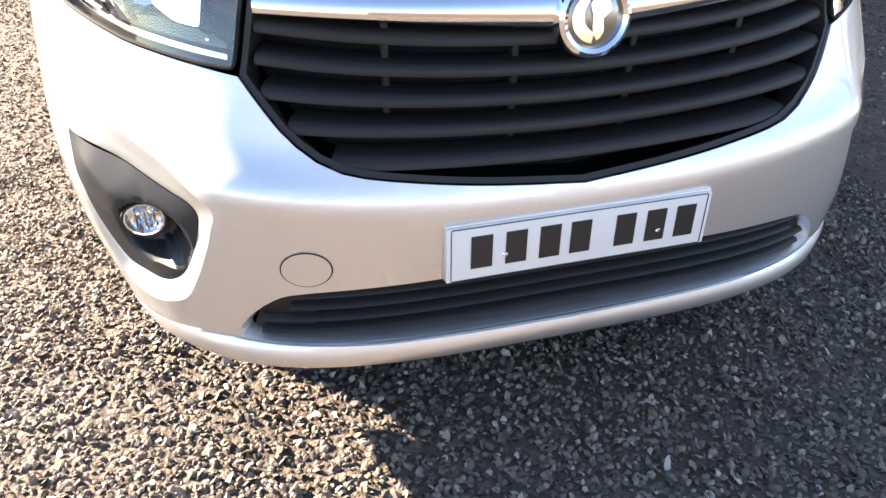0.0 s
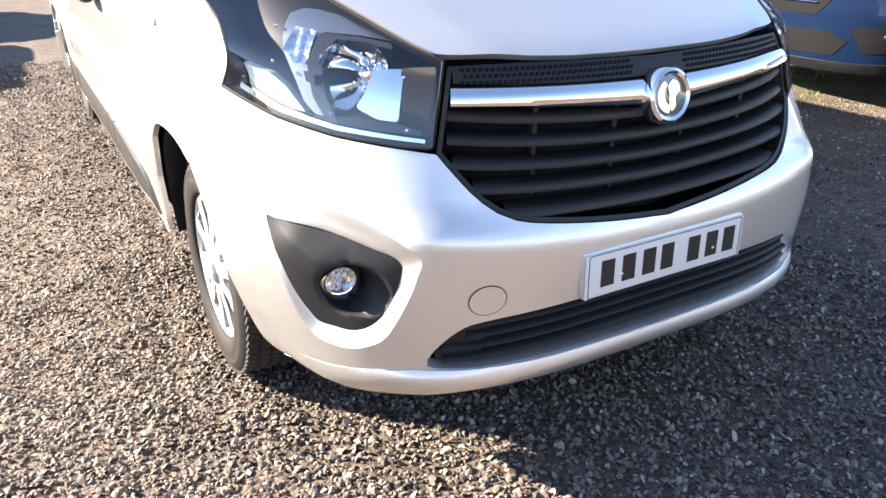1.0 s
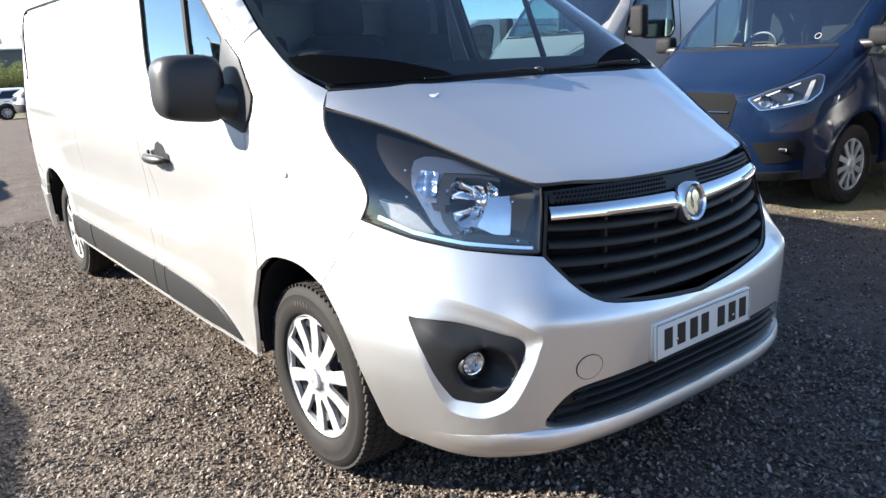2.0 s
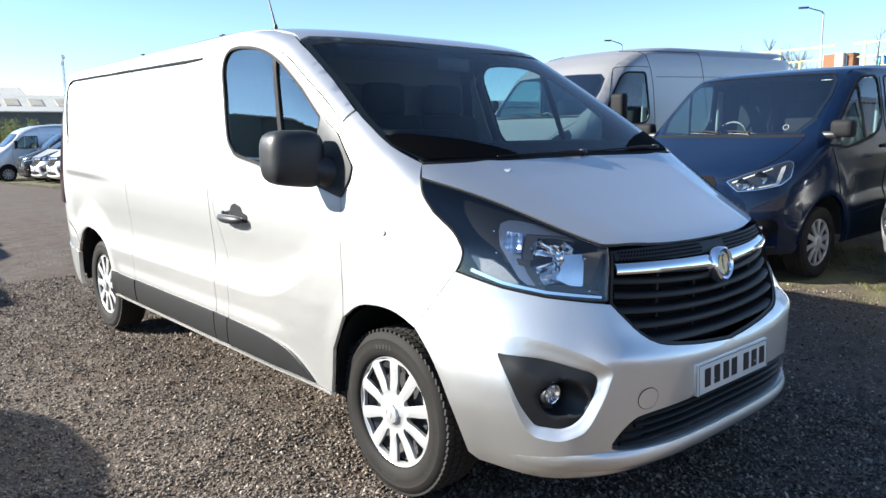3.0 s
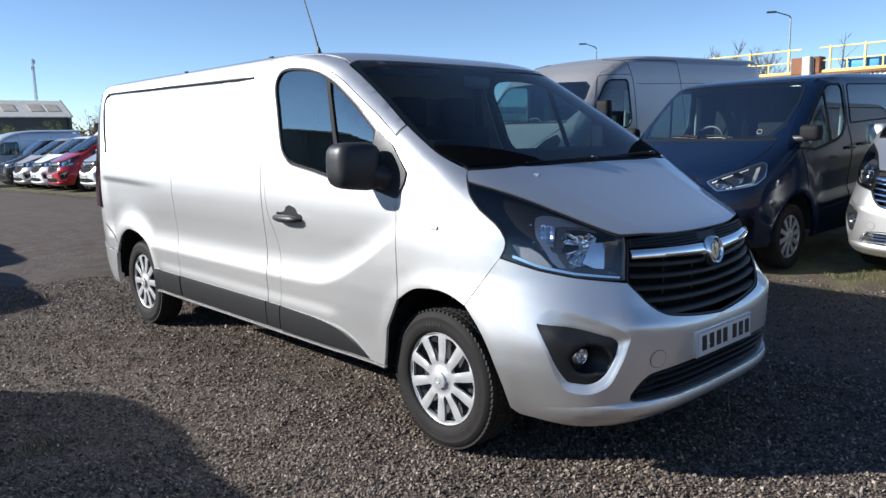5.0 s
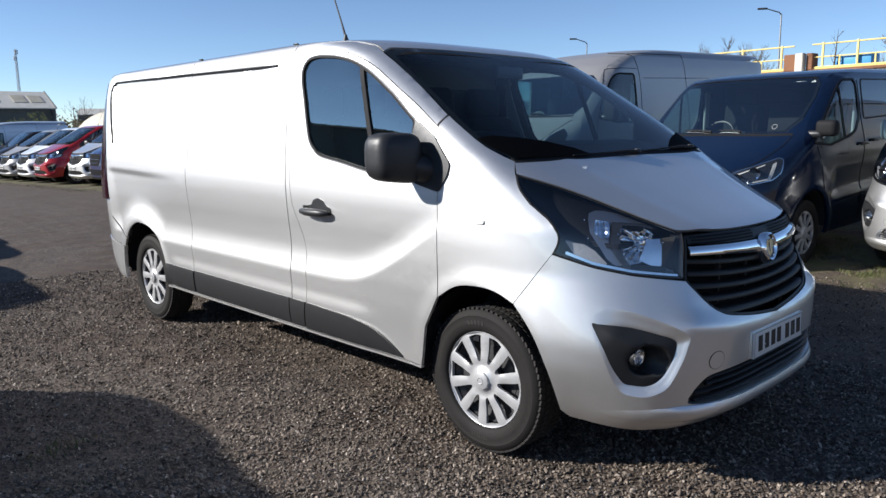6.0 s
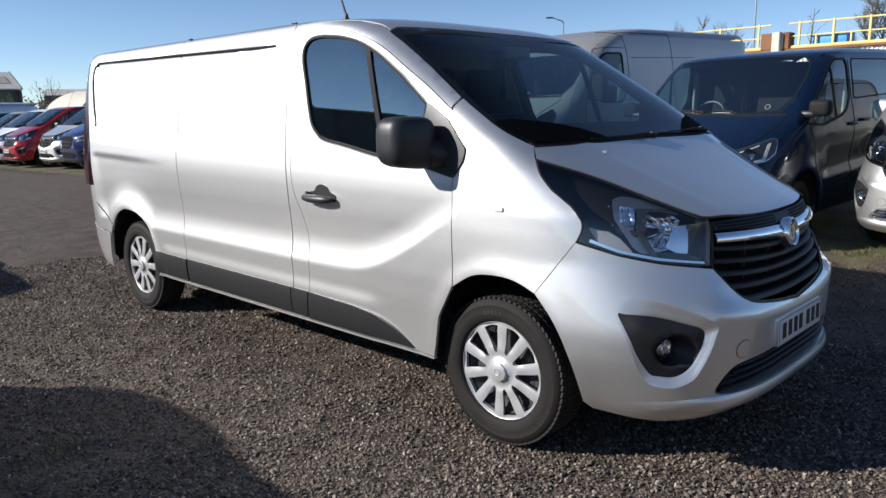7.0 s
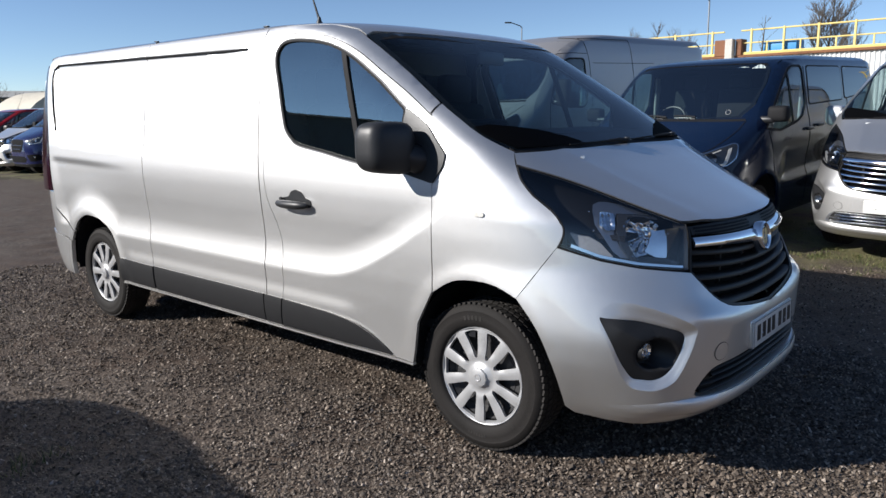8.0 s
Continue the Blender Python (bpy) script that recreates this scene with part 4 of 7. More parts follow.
    for yc, zc, ry, rz in ((-0.06, 0.36, 0.395, 0.43), (3.463, 0.36, 0.40, 0.42)):
        t = np.linspace(radians(-4), radians(184), 27)
        rows = []
        for x in (0.948, 0.90, 0.56):
            k = 1.0 if x < 0.94 else 0.965
            row = [(yc + ry * k * math.cos(a), zc + rz * k * math.sin(a)) for a in t]
            rows.append([(s * min(x, float(VAN.half(np.array(y), np.array(z))) - 0.02 - 0.30 * max(0.0, 0.50 - z) * (y < -0.2)), y, z) for y, z in row])
        vs = [p for r in rows for p in r]
        n = len(t)
        fs = [(r * n + i, r * n + i + 1, (r + 1) * n + i + 1, (r + 1) * n + i) for r in range(2) for i in range(n - 1)]
        fs.append(tuple(range(2 * n, 3 * n)))
        part("wheel_arch_liner", (vs, fs), PLASTIC, van)


def seat(van, x):
    st = part("seat_cushion", box((x, 0.95, 0.86), (0.48, 0.50, 0.16), 0.05, 3), CLOTH, van, "dark cloth seat", 60)
    part("seat_back", box((x, 1.235, 1.20), (0.47, 0.14, 0.66), 0.068, 4, Matrix.Rotation(radians(-10), 4, "X")), CLOTH, st, "", 60)
    part("headrest", box((x, 1.315, 1.615), (0.28, 0.11, 0.20), 0.054, 4), CLOTH, st, "", 60)
    for d in (-0.06, 0.06):
        part("headrest_post", tube([(x + d, 1.30, 1.46), (x + d, 1.315, 1.56)], 0.006, 6), STEEL, st)


def cab(van):
    top = [(-0.05, 1.15), (0.08, 1.28), (0.22, 1.36), (0.42, 1.375), (0.50, 1.33), (0.52, 1.1), (0.45, 0.7)]
    xs = np.linspace(-0.86, 0.86, 15)
    vs = [(float(x), y + 0.10 * (1 - (x / 0.86) ** 2) * (-1 if y < 0.1 else 0), z ) for x in xs for y, z in top]
    n = len(top)
    fs = [(i * n + k, i * n + k + 1, (i + 1) * n + k + 1, (i + 1) * n + k) for i in range(len(xs) - 1) for k in range(n - 1)]
    d = part("dashboard", (vs, fs), DASH, van, "dark plastic dashboard", 50)
    part("binnacle", box((-0.40, 0.42, 1.385), (0.40, 0.20, 0.10), 0.04, 3), DASH, d, "", 60)
    m = Matrix.Translation((-0.40, 0.64, 1.27)) @ Matrix.Rotation(radians(62), 4, "X")
    ringp = [m @ Vector((0.19 * math.cos(a), 0.19 * math.sin(a), 0)) for a in np.linspace(0, 2 * math.pi, 33)]
    w = part("steering_wheel", tube(ringp, 0.015, 8, False), PLASTIC, van, "black steering wheel")
    part("wheel_boss", box((0, 0, 0), (0.17, 0.13, 0.05), 0.02, 2, m), PLASTIC, w)
    for a in (0, 180, 270):
        p = m @ Vector((0.19 * math.cos(radians(a)), 0.19 * math.sin(radians(a)), 0))
        part("spoke", tube([m @ Vector((0, 0, 0)), p], 0.012, 6), PLASTIC, w)
    for x in (-0.47, 0.10, 0.55):
        seat(van, x)
    part("bulkhead", box((0, 1.47, 1.12), (1.74, 0.02, 1.50), 0.0, 1), GREY_LINING, van, "grey bulkhead behind the seats")
    for s in (-1, 1):
        part("pillar_lining", sheet([(1.240, 1.23), (1.355, 1.26), (1.385, 1.50), (1.375, 1.74), (1.335, 1.79), (1.330, 1.70), (1.300, 1.58), (1.262, 1.45), (1.215, 1.34)], flank(s, -0.035), 0.04, 0.01), PALE_LINING, van, "pale pillar lining")
        trim = [(-0.10, 1.285)] + [(y + 0.008, z - 0.014) for y, z in SCREEN_YZ[1:10]] + [(0.93, 1.818), (0.84, 1.792), (0.70, 1.728), (0.52, 1.618), (0.36, 1.500), (0.34, 1.30), (0.15, 1.22)]
        part("pillar_trim", sheet(trim, flank(s, -0.020), 0.04, 0.0), VOID, van, "black windscreen pillar trim")
        part("pillar_inner", sheet([(1.17, 1.22), (1.462, 1.22), (1.462, 1.858), (1.10, 1.858), (1.14, 1.842), (1.27, 1.832), (1.335, 1.76), (1.305, 1.58), (1.262, 1.44), (1.215, 1.34)], flank(s, -0.030), 0.06, 0.0), VOID, van)
    part("bulkhead_rib", box((0, 1.455, 1.56), (1.30, 0.012, 0.30), 0.05, 3), GREY_LINING, van)
    part("cab_floor", box((0, 0.75, 0.52), (1.74, 1.45, 0.04), 0.0, 1), DASH, van)
    part("headliner", box((0, 1.15, 1.862), (1.52, 0.62, 0.012), 0.004, 1), GREY_LINING, van, "pale headlining")
    part("rear_view_mirror", box((0, 0.60, 1.755), (0.22, 0.03, 0.07), 0.015, 2), PLASTIC, van)
    for x in (-0.40, 0.40):
        part("sun_visor", box((x, 0.78, 1.825), (0.42, 0.16, 0.018), 0.006, 2, Matrix.Rotation(radians(18), 4, "X")), CLOTH, van)


def wiper(van, pivot, tip, mid):
    f = lambda u, z, off: Vector([float(c[0]) for c in nose(off)(np.array([radians(u)]), np.array([z]))])
    a, b, c = f(*pivot, 0.006), f(*mid, 0.016), f(*tip, 0.010)
    w = part("wiper", tube([a, (a + b) / 2 + Vector((0, -0.01, 0.006)), b], [0.011, 0.008, 0.006], 8), RUBBER, van, "black windscreen wiper")
    part("wiper_blade", tube([b + (b - c) * 0.75, b, c], [0.003, 0.005, 0.003], 6), RUBBER, w)
    part("wiper_cap", lathe([(0.0, 0.018), (0.016, 0.014), (0.020, 0.0)], 16, Matrix.Translation(a)), PLASTIC, w)


def panel_van(fine=0.016, coarse=0.03):
    van = empty("panel_van", Matrix.Identity(4), "silver panel van with black plastic trim parked on the gravel", "van")
    for s, st in ((-1, fine), (1, coarse)):
        van_side(van, s, st)
        door(van, s, st)
        headlamp(van, s)
        for y, turn in ((-0.015, 0.35), (3.498, 1.2)):
            wheel(van, s, y, turn * s, 0.801)
    # bumper
    arch = smooth_line(ARCH_B)
    back = [(math.atan2(-float(VAN.half(np.array(y), np.array(z))), 0.2 - y), z) for y, z in arch]
    half = [(0.0, 0.248), (radians(-20), 0.250), (radians(-34), 0.257), (radians(-41), 0.264), (radians(-47), 0.274), (radians(-53), 0.288)] + [q for q in reversed(back) if q[1] > 0.30] + [(radians(u), v) for u, v in LAMP_LOW[:-1]] + smooth_line(deg(GRILLE_LOW))
    outline = mirrored(half)
    slot = mirrored(smooth_line([(0.0, 0.364), (radians(-18), 0.368), (radians(-27), 0.375), (radians(-30.4), 0.388), (radians(-29.6), 0.425), (radians(-27.2), 0.466), (radians(-24.5), 0.481), (radians(-17), 0.486), (0.0, 0.489)], 0.015))
    fogs = [flip(deg(closed_line(FOG_OUT)), s) for s in (-1, 1)]
    bumper = part("front_bumper", sheet(inset(outline, 0.0009), nose(), 0.016, 0.02, [slot] + fogs), SILVER, van, "silver front bumper")
    for s in (-1, 1):
        fog_pocket(bumper, van, s)
    e = resample(slot, 0.03)
    lay = lambda pts, off: [tuple(float(c) for c in p) for p in zip(*nose(off)(np.array([u for u, _ in pts]), np.array([v for _, v in pts])))]
    part("slot_edge", ring(lay(e, 0.0), lay(inset(e, 0.006), -0.03)), SILVER, bumper, sharp=50)
    lg = part("lower_grille", sheet(slot, nose(-0.055), 0.05, 0.0), VOID, van, "black slatted lower air intake")
    for zc in (0.392, 0.418, 0.444, 0.468):
        lim = radians(28.8 if zc < 0.43 else 26.0)
        row = np.linspace(-lim, lim, 41)
        prof = [(-0.055, -0.004), (-0.014, -0.007), (-0.005, -0.001), (-0.012, 0.006), (-0.055, 0.008)]
        pts = [np.stack(nose(off)(row, np.full(41, zc + dz)), 1) for off, dz in prof]
        ff = [(p * 41 + i, p * 41 + i + 1, (p + 1) * 41 + i + 1, (p + 1) * 41 + i) for p in range(4) for i in range(40)]
        part("slat", (np.concatenate(pts), ff), GRILLE_DARK, lg, sharp=60)
    for s in (-1, 1):
        blank = flip(deg([(-29.8, 0.392), (-29.0, 0.430), (-27.2, 0.464), (-24.8, 0.478), (-23.4, 0.470), (-24.0, 0.43), (-24.6, 0.380), (-28.0, 0.382)]), s)
        part("blanking", sheet(rounded(blank, 0.01, 3), nose(-0.024), 0.03, 0.01), GRILLE_DARK, lg)
    lip_low = lambda u: 0.292 + 0.040 * (np.abs(u) / 0.92) ** 2
    lip_top = lambda u: 0.378 - 0.030 * step01((np.abs(u) - 0.55) / 0.36)
    turn = [radians(a) for a in (0, -9, -18, -27, -33, -38, -43, -48, -51)]
    lip = mirrored([(u, float(lip_low(np.array(u)))) for u in turn] + [(radians(-52.5), 0.340)] + [(u, float(lip_top(np.array(u)))) for u in turn[:3:-1]] + [(radians(-31.4), 0.378), (radians(-27), 0.374), (radians(-18), 0.367), (0.0, 0.363)])

    def lip_form(u, v):
        x, y, z = nose()(u, v)
        w = np.clip((v - lip_low(u)) / (lip_top(u) - lip_low(u)), 0, 1)
        k = (0.0004 + 0.0196 * np.sqrt(np.clip(np.sin(w * math.pi), 0, 1))) * (1 - 0.68 * step01((np.abs(u) - 0.42) / 0.30))
        k = k * (1 - step01((np.abs(u) - 0.52) / 0.38)) - 0.004 * step01((np.abs(u) - 0.80) / 0.10)
        return x + k * np.sin(u), y - k * np.cos(u), z
    part("bumper_lip", sheet(lip, lip_form, 0.010, 0.012), SILVER, bumper, sharp=50)
    cap = [(radians(-24.1) + 0.0360 * math.cos(t), 0.534 + 0.0360 * math.sin(t)) for t in np.linspace(0, 2 * math.pi, 40, endpoint=False)]
    part("cap_joint", sheet(inset(cap, -0.0006), nose(0.0012), 0.02, 0.0, [inset(cap, 0.0016)]), RUBBER, bumper)
    part("towing_eye_cap", sheet(inset(cap, 0.0015), nose(0.0022), 0.02, 0.004), SILVER, bumper, "round towing-eye cover")
    # number plate, its characters as plain bars
    plinth = part("plate_holder", box((0, -0.9345, 0.5475), (0.525, 0.030, 0.115), 0.006, 2, Matrix.Rotation(radians(-2), 4, "X")), SILVER, bumper)
    plate = part("number_plate", box((0, -0.9525, 0.5465), (0.520, 0.006, 0.111), 0.003, 2, Matrix.Rotation(radians(-2), 4, "X")), PLATE_WHITE, van, "white number plate with plain black bars")
    for x in (-0.195, -0.130, -0.065, -0.005, 0.085, 0.148, 0.210):
        part("bar", box((x, -0.9560, 0.5485), (0.040, 0.0016, 0.066), 0.0, 1, Matrix.Rotation(radians(-2), 4, "X")), INK, plate)
    for z in (0.5995, 0.4935):
        part("border_line", box((0, -0.9561 + (z - 0.5465) * 0.035, z), (0.500, 0.0012, 0.0016), 0.0, 1), INK, plate)
    for x in (-0.2515, 0.2515):
        part("border_line", box((x, -0.9559, 0.5465), (0.0016, 0.0012, 0.104), 0.0, 1, Matrix.Rotation(radians(-2), 4, "X")), INK, plate)
    part("dealer_mark", box((-0.012, -0.9542, 0.4965), (0.046, 0.0016, 0.006), 0.0, 1), INK, plate)
    part("dealer_mark", box((0.024, -0.9542, 0.4965), (0.022, 0.0016, 0.006), 0.0, 1), RED_INK, plate)
    for x in (-0.15, 0.155):
        part("screw", lathe([(0.0, 0.003), (0.004, 0.0025), (0.006, 0.0)], 12, Matrix.Translation((x, -0.956, 0.535)) @ Matrix.Rotation(radians(90), 4, "X")), CHROME, plate)
    grille(van)
    # bonnet, windscreen, roof
    bon = mirrored([(0.0, 1.012), (radians(-12), 1.014), (radians(-22), 1.021), (radians(-28.2), 1.026)] + smooth_line(deg(LAMP_TOP))[1:] + [(radians(-64.0), 1.298), (radians(-49), 1.303), (radians(-25), 1.306), (0.0, 1.308)])

    def bonnet_form(u, z):
        x, y, zz = nose()(u, z)
        return x, y, zz + 0.004 * np.exp(-((np.abs(x) - 0.40 - 0.30 * (y + 0.8)) / 0.05) ** 2)
    bonnet = part("bonnet", sheet(inset(bon, 0.003), bonnet_form, 0.013, 0.014), SILVER, van, "silver bonnet")
    for c, z, r in ((SPLASH[0], SPLASH[1], 0.011), (SPLASH[0] + 1.0, SPLASH[1] + 0.006, 0.004)):
        blot = [(radians(c) + 1.3 * r * (1 + 0.25 * math.sin(3 * t)) * math.cos(t), z + 0.45 * r * math.sin(t)) for t in np.linspace(0, 2 * math.pi, 14, endpoint=False)]
        part("dried_splash", sheet(blot, lambda u, v: [q + d for q, d in zip(bonnet_form(u, v), (0.0, 0.0, 0.0012))], 0.004, 0.0), PAPER, bonnet, "dried white splash")
    scr = mirrored([(0.0, 1.318), (radians(-30), 1.316), (radians(-55), 1.313)] + deg(SCREEN_SIDE) + [(radians(-60), 1.846), (radians(-48), 1.848), (radians(-25), 1.846), (0.0, 1.845)])
    scr = inset(scr, 0.004)
    screen = part("windscreen", sheet(scr, nose(-0.004), 0.05, 0.0), GLASS_FRONT, van, "curved clear windscreen")
    hole = inset(scr, 0.028)
    hole = [(u, max(v, 1.365)) for u, v in hole]
    part("screen_border", sheet(scr, nose(-0.007), 0.03, 0.0, [hole]), VOID, screen, "black printed glass border")
    for s in (-1, 1):
        foot = flip(deg([(-66.0, 1.345), (-67.6, 1.372), (-68.2, 1.402), (-64.0, 1.410), (-58.0, 1.398), (-52.0, 1.384), (-46.0, 1.362), (-40.0, 1.338), (-37.0, 1.3185), (-50.0, 1.3165), (-63.0, 1.316)]), s)
        part("pillar_foot", sheet(foot, nose(0.001), 0.02, 0.0), MATT_BLACK, screen, "black corner cover at the foot of the pillar")
    part("scuttle", sheet(mirrored([(0.0, 1.306), (radians(-49), 1.302), (radians(-63.8), 1.298), (radians(-64.6), 1.318), (radians(-49), 1.318), (0.0, 1.322)]), nose(-0.014), 0.03, 0.02), RUBBER, van, "black scuttle panel")
    ys = [p[0] for p in SCREEN_YZ[8:]] + [2.0, 3.0, 4.0, 4.20, 4.33]
    zs = [p[1] for p in SCREEN_YZ[8:]] + [1.908, 1.908, 1.905, 1.90, 1.86]
    edge = [(float(VAN.half(np.array(y), np.array(z))) - 0.003, y) for y, z in zip(ys, zs)]
    front = [(float(x), float(VAN.nose(np.array(x), np.array(1.8485)))) for x in np.linspace(0.0, edge[0][0] - 0.05, 14)]
    outline = mirrored(front + edge + [(0.0, 4.35)])

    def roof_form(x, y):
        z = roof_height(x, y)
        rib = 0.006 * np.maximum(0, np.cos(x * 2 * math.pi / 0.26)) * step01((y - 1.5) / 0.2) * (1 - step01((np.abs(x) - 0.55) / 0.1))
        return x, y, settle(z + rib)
    part("roof", sheet(outline, roof_form, 0.035, 0.012), SILVER, van, "silver ribbed roof")
    part("rear_doors", sheet(rounded([(-0.84, 0.42), (-0.84, 1.80), (-0.60, 1.925), (0.60, 1.925), (0.84, 1.80), (0.84, 0.42)], 0.1, 4), lambda u, v: (u, 4.40 - 0.10 * np.clip((v - 0.9) / 1.07, 0, 1) ** 2, v), 0.1, 0.10), SILVER, van)
    part("rear_bumper", box((0, 4.355, 0.48), (1.68, 0.10, 0.20), 0.04, 2), SILVER, van)
    for s in (-1, 1):
        for y in (1.50, 2.66):
            part("roof_mount_cap", box((s * 0.80, y, float(roof_height(np.array([0.80]), np.array([y]))[0]) + 0.012), (0.018, 0.036, 0.007), 0.003, 2), PLASTIC, van)
    az = float(roof_height(np.array([-0.591]), np.array([1.311]))[0]) + 0.018
    am = part("aerial_base", lathe([(0.020, -0.010), (0.019, 0.004), (0.012, 0.016), (0.007, 0.036), (0.0, 0.038)], 20, Matrix.Translation((-0.591, 1.311, az))), PLASTIC, van, "black roof aerial")
    part("aerial_mast", tube([(-0.591, 1.311, az + 0.02), (-0.591, 1.356, az + 0.13), (-0.591, 1.551, az + 0.56)], [0.007, 0.0045, 0.0025], 8), PLASTIC, am)
    wiper(van, (54, 1.326), (8, 1.322), (38, 1.330))
    wiper(van, (2, 1.318), (-46, 1.318), (-20, 1.322))
    cab(van)
    part("floor_pan", box((0, 1.75, 0.30), (1.24, 4.7, 0.20), 0.02, 1), VOID, van)
    part("floor_pan", box((0, 1.75, 0.37), (1.76, 2.6, 0.07), 0.02, 1), VOID, van)
    part("engine_bay", sheet([(radians(-52), 0.29), (radians(52), 0.29), (radians(52), 0.95), (radians(-52), 0.95)], nose(-0.16), 0.1, 0.0), VOID, van)
    part("under_tray", box((0, -0.36, 0.285), (1.16, 0.76, 0.05), 0.01, 1), VOID, van)
    for s in (-1, 1):
        plan = [(0.45, -0.80), (0.58, -0.73), (0.69, -0.60), (0.76, -0.46), (0.76, -0.38), (0.45, -0.38)]
        vs = [(s * x, y, z) for z in (0.262, 0.280) for x, y in plan]
        part("under_tray", (vs, [tuple(range(6)), tuple(range(11, 5, -1))] + [(i, i + 6, (i + 1) % 6 + 6, (i + 1) % 6) for i in range(6)]), VOID, van)
    part("engine_shelf", box((0, -0.30, 0.985), (1.50, 0.62, 0.02), 0.0, 1), VOID, van)
    part("roof_beam", box((0, 3.0, 1.86), (1.55, 2.6, 0.02), 0.0, 1), VOID, van)
    for x in (-0.2, 0.25):
        part("exhaust_pipe", tube([(x, 0.6, 0.26), (x, 1.8, 0.24), (x + 0.1, 3.0, 0.25)], 0.035, 10), STEEL, van)
    return van


main_van = panel_van()


# ---- the vans parked round it ----
def repainted(ob, swap):
    """Gives the parts of a copied van other materials, part by part."""
    for o in ob.children_recursive:
        if o.type == "MESH" and o.data.materials and o.data.materials[0] in swap:
            o.material_slots[0].link = "OBJECT"
            o.material_slots[0].material = swap[o.data.materials[0]]
    return ob


def heading(x, y, degrees, z=0.0, pitch=0.0):
    """A van with its front axle at x, y, turned from facing -y; pitch lifts its tail."""
    return pose(x, y, z, 0, 0, degrees) @ pose(0, 0, 0, pitch)


taller = lambda z: z + 0.07 * max(0.0, z - 1.36)
TRANSIT = Shell([(taller(r[0]), *r[1:]) for r in [
    (0.24, -0.780, 1.00, 3.4, 0.900), (0.30, -0.860, 1.06, 3.4, 0.940), (0.36, -0.895, 1.10, 3.4, 0.955), (0.50, -0.920, 1.12, 3.3, 0.970), (0.66, -0.930, 1.13, 3.2, 0.980),
    (0.80, -0.925, 1.12, 3.0, 0.988), (0.95, -0.900, 1.10, 2.8, 0.992), (1.04, -0.850, 1.05, 2.7, 0.992), (1.10, -0.730, 0.93, 2.8, 0.990), (1.18, -0.540, 0.76, 3.1, 0.986),
    (1.28, -0.300, 0.56, 3.6, 0.978), (1.36, -0.130, 0.47, 4.0, 0.968), (1.55, 0.110, 0.45, 3.8, 0.942), (1.75, 0.370, 0.45, 3.6, 0.910), (1.86, 0.540, 0.45, 3.4, 0.885),
    (1.90, 0.650, 0.50, 3.2, 0.860), (1.945, 0.950, 0.60, 3.0, 0.790), (1.965, 1.400, 0.80, 2.8, 0.700), (1.980, 2.000, 1.00, 2.6, 0.400)]], lambda z: 4.03 - 0.08 * np.clip((z - 0.9) / 1.07, 0, 1) ** 2)
HIGH_LEVELS = [
    (0.28, -0.680, 1.00, 3.4, 0.930), (0.36, -0.770, 1.06, 3.4, 0.980), (0.50, -0.820, 1.12, 3.3, 1.010), (0.75, -0.840, 1.13, 3.2, 1.028), (0.95, -0.825, 1.12, 3.0, 1.035),
    (1.10, -0.770, 1.05, 2.8, 1.035), (1.20, -0.640, 0.92, 2.8, 1.034), (1.32, -0.400, 0.70, 3.2, 1.030), (1.44, -0.170, 0.52, 3.8, 1.024), (1.52, -0.050, 0.47, 4.0, 1.018),
    (1.80, 0.220, 0.46, 3.8, 0.992), (2.08, 0.480, 0.45, 3.6, 0.962), (2.20, 0.640, 0.45, 3.4, 0.945), (2.34, 0.950, 0.50, 3.2, 0.910), (2.43, 1.300, 0.60, 3.0, 0.850),
    (2.47, 1.700, 0.80, 2.8, 0.760), (2.50, 2.200, 1.00, 2.6, 0.450)]
HIGH = Shell(HIGH_LEVELS, lambda z: 5.62 - 0.06 * np.clip((z - 0.9) / 1.6, 0, 1) ** 2)
SHORT = Shell(HIGH_LEVELS, lambda z: 4.02 - 0.06 * np.clip((z - 0.9) / 1.6, 0, 1) ** 2)
ESTATE = Shell([
    (0.20, -0.70, 1.00, 3.2, 0.80), (0.30, -0.84, 1.06, 3.2, 0.86), (0.50, -0.90, 1.12, 3.0, 0.90), (0.70, -0.86, 1.08, 2.8, 0.91), (0.80, -0.72, 0.95, 2.8, 0.91),
    (0.90, -0.35, 0.70, 3.2, 0.90), (0.96, 0.05, 0.50, 3.8, 0.885), (1.10, 0.35, 0.45, 3.8, 0.84), (1.30, 0.78, 0.45, 3.6, 0.76), (1.38, 1.00, 0.50, 3.2, 0.71),
    (1.43, 1.35, 0.60, 3.0, 0.62), (1.46, 1.90, 0.80, 2.6, 0.35)], lambda z: 3.55 - 0.55 * np.clip((z - 0.85) / 0.6, 0, 1))


def arch_line(yc, r, zc=0.36, n=17, z0=0.30):
    return [(yc + r * math.cos(a), max(z0, zc + (r + 0.02) * math.sin(a))) for a in np.linspace(radians(-10), radians(190), n)]


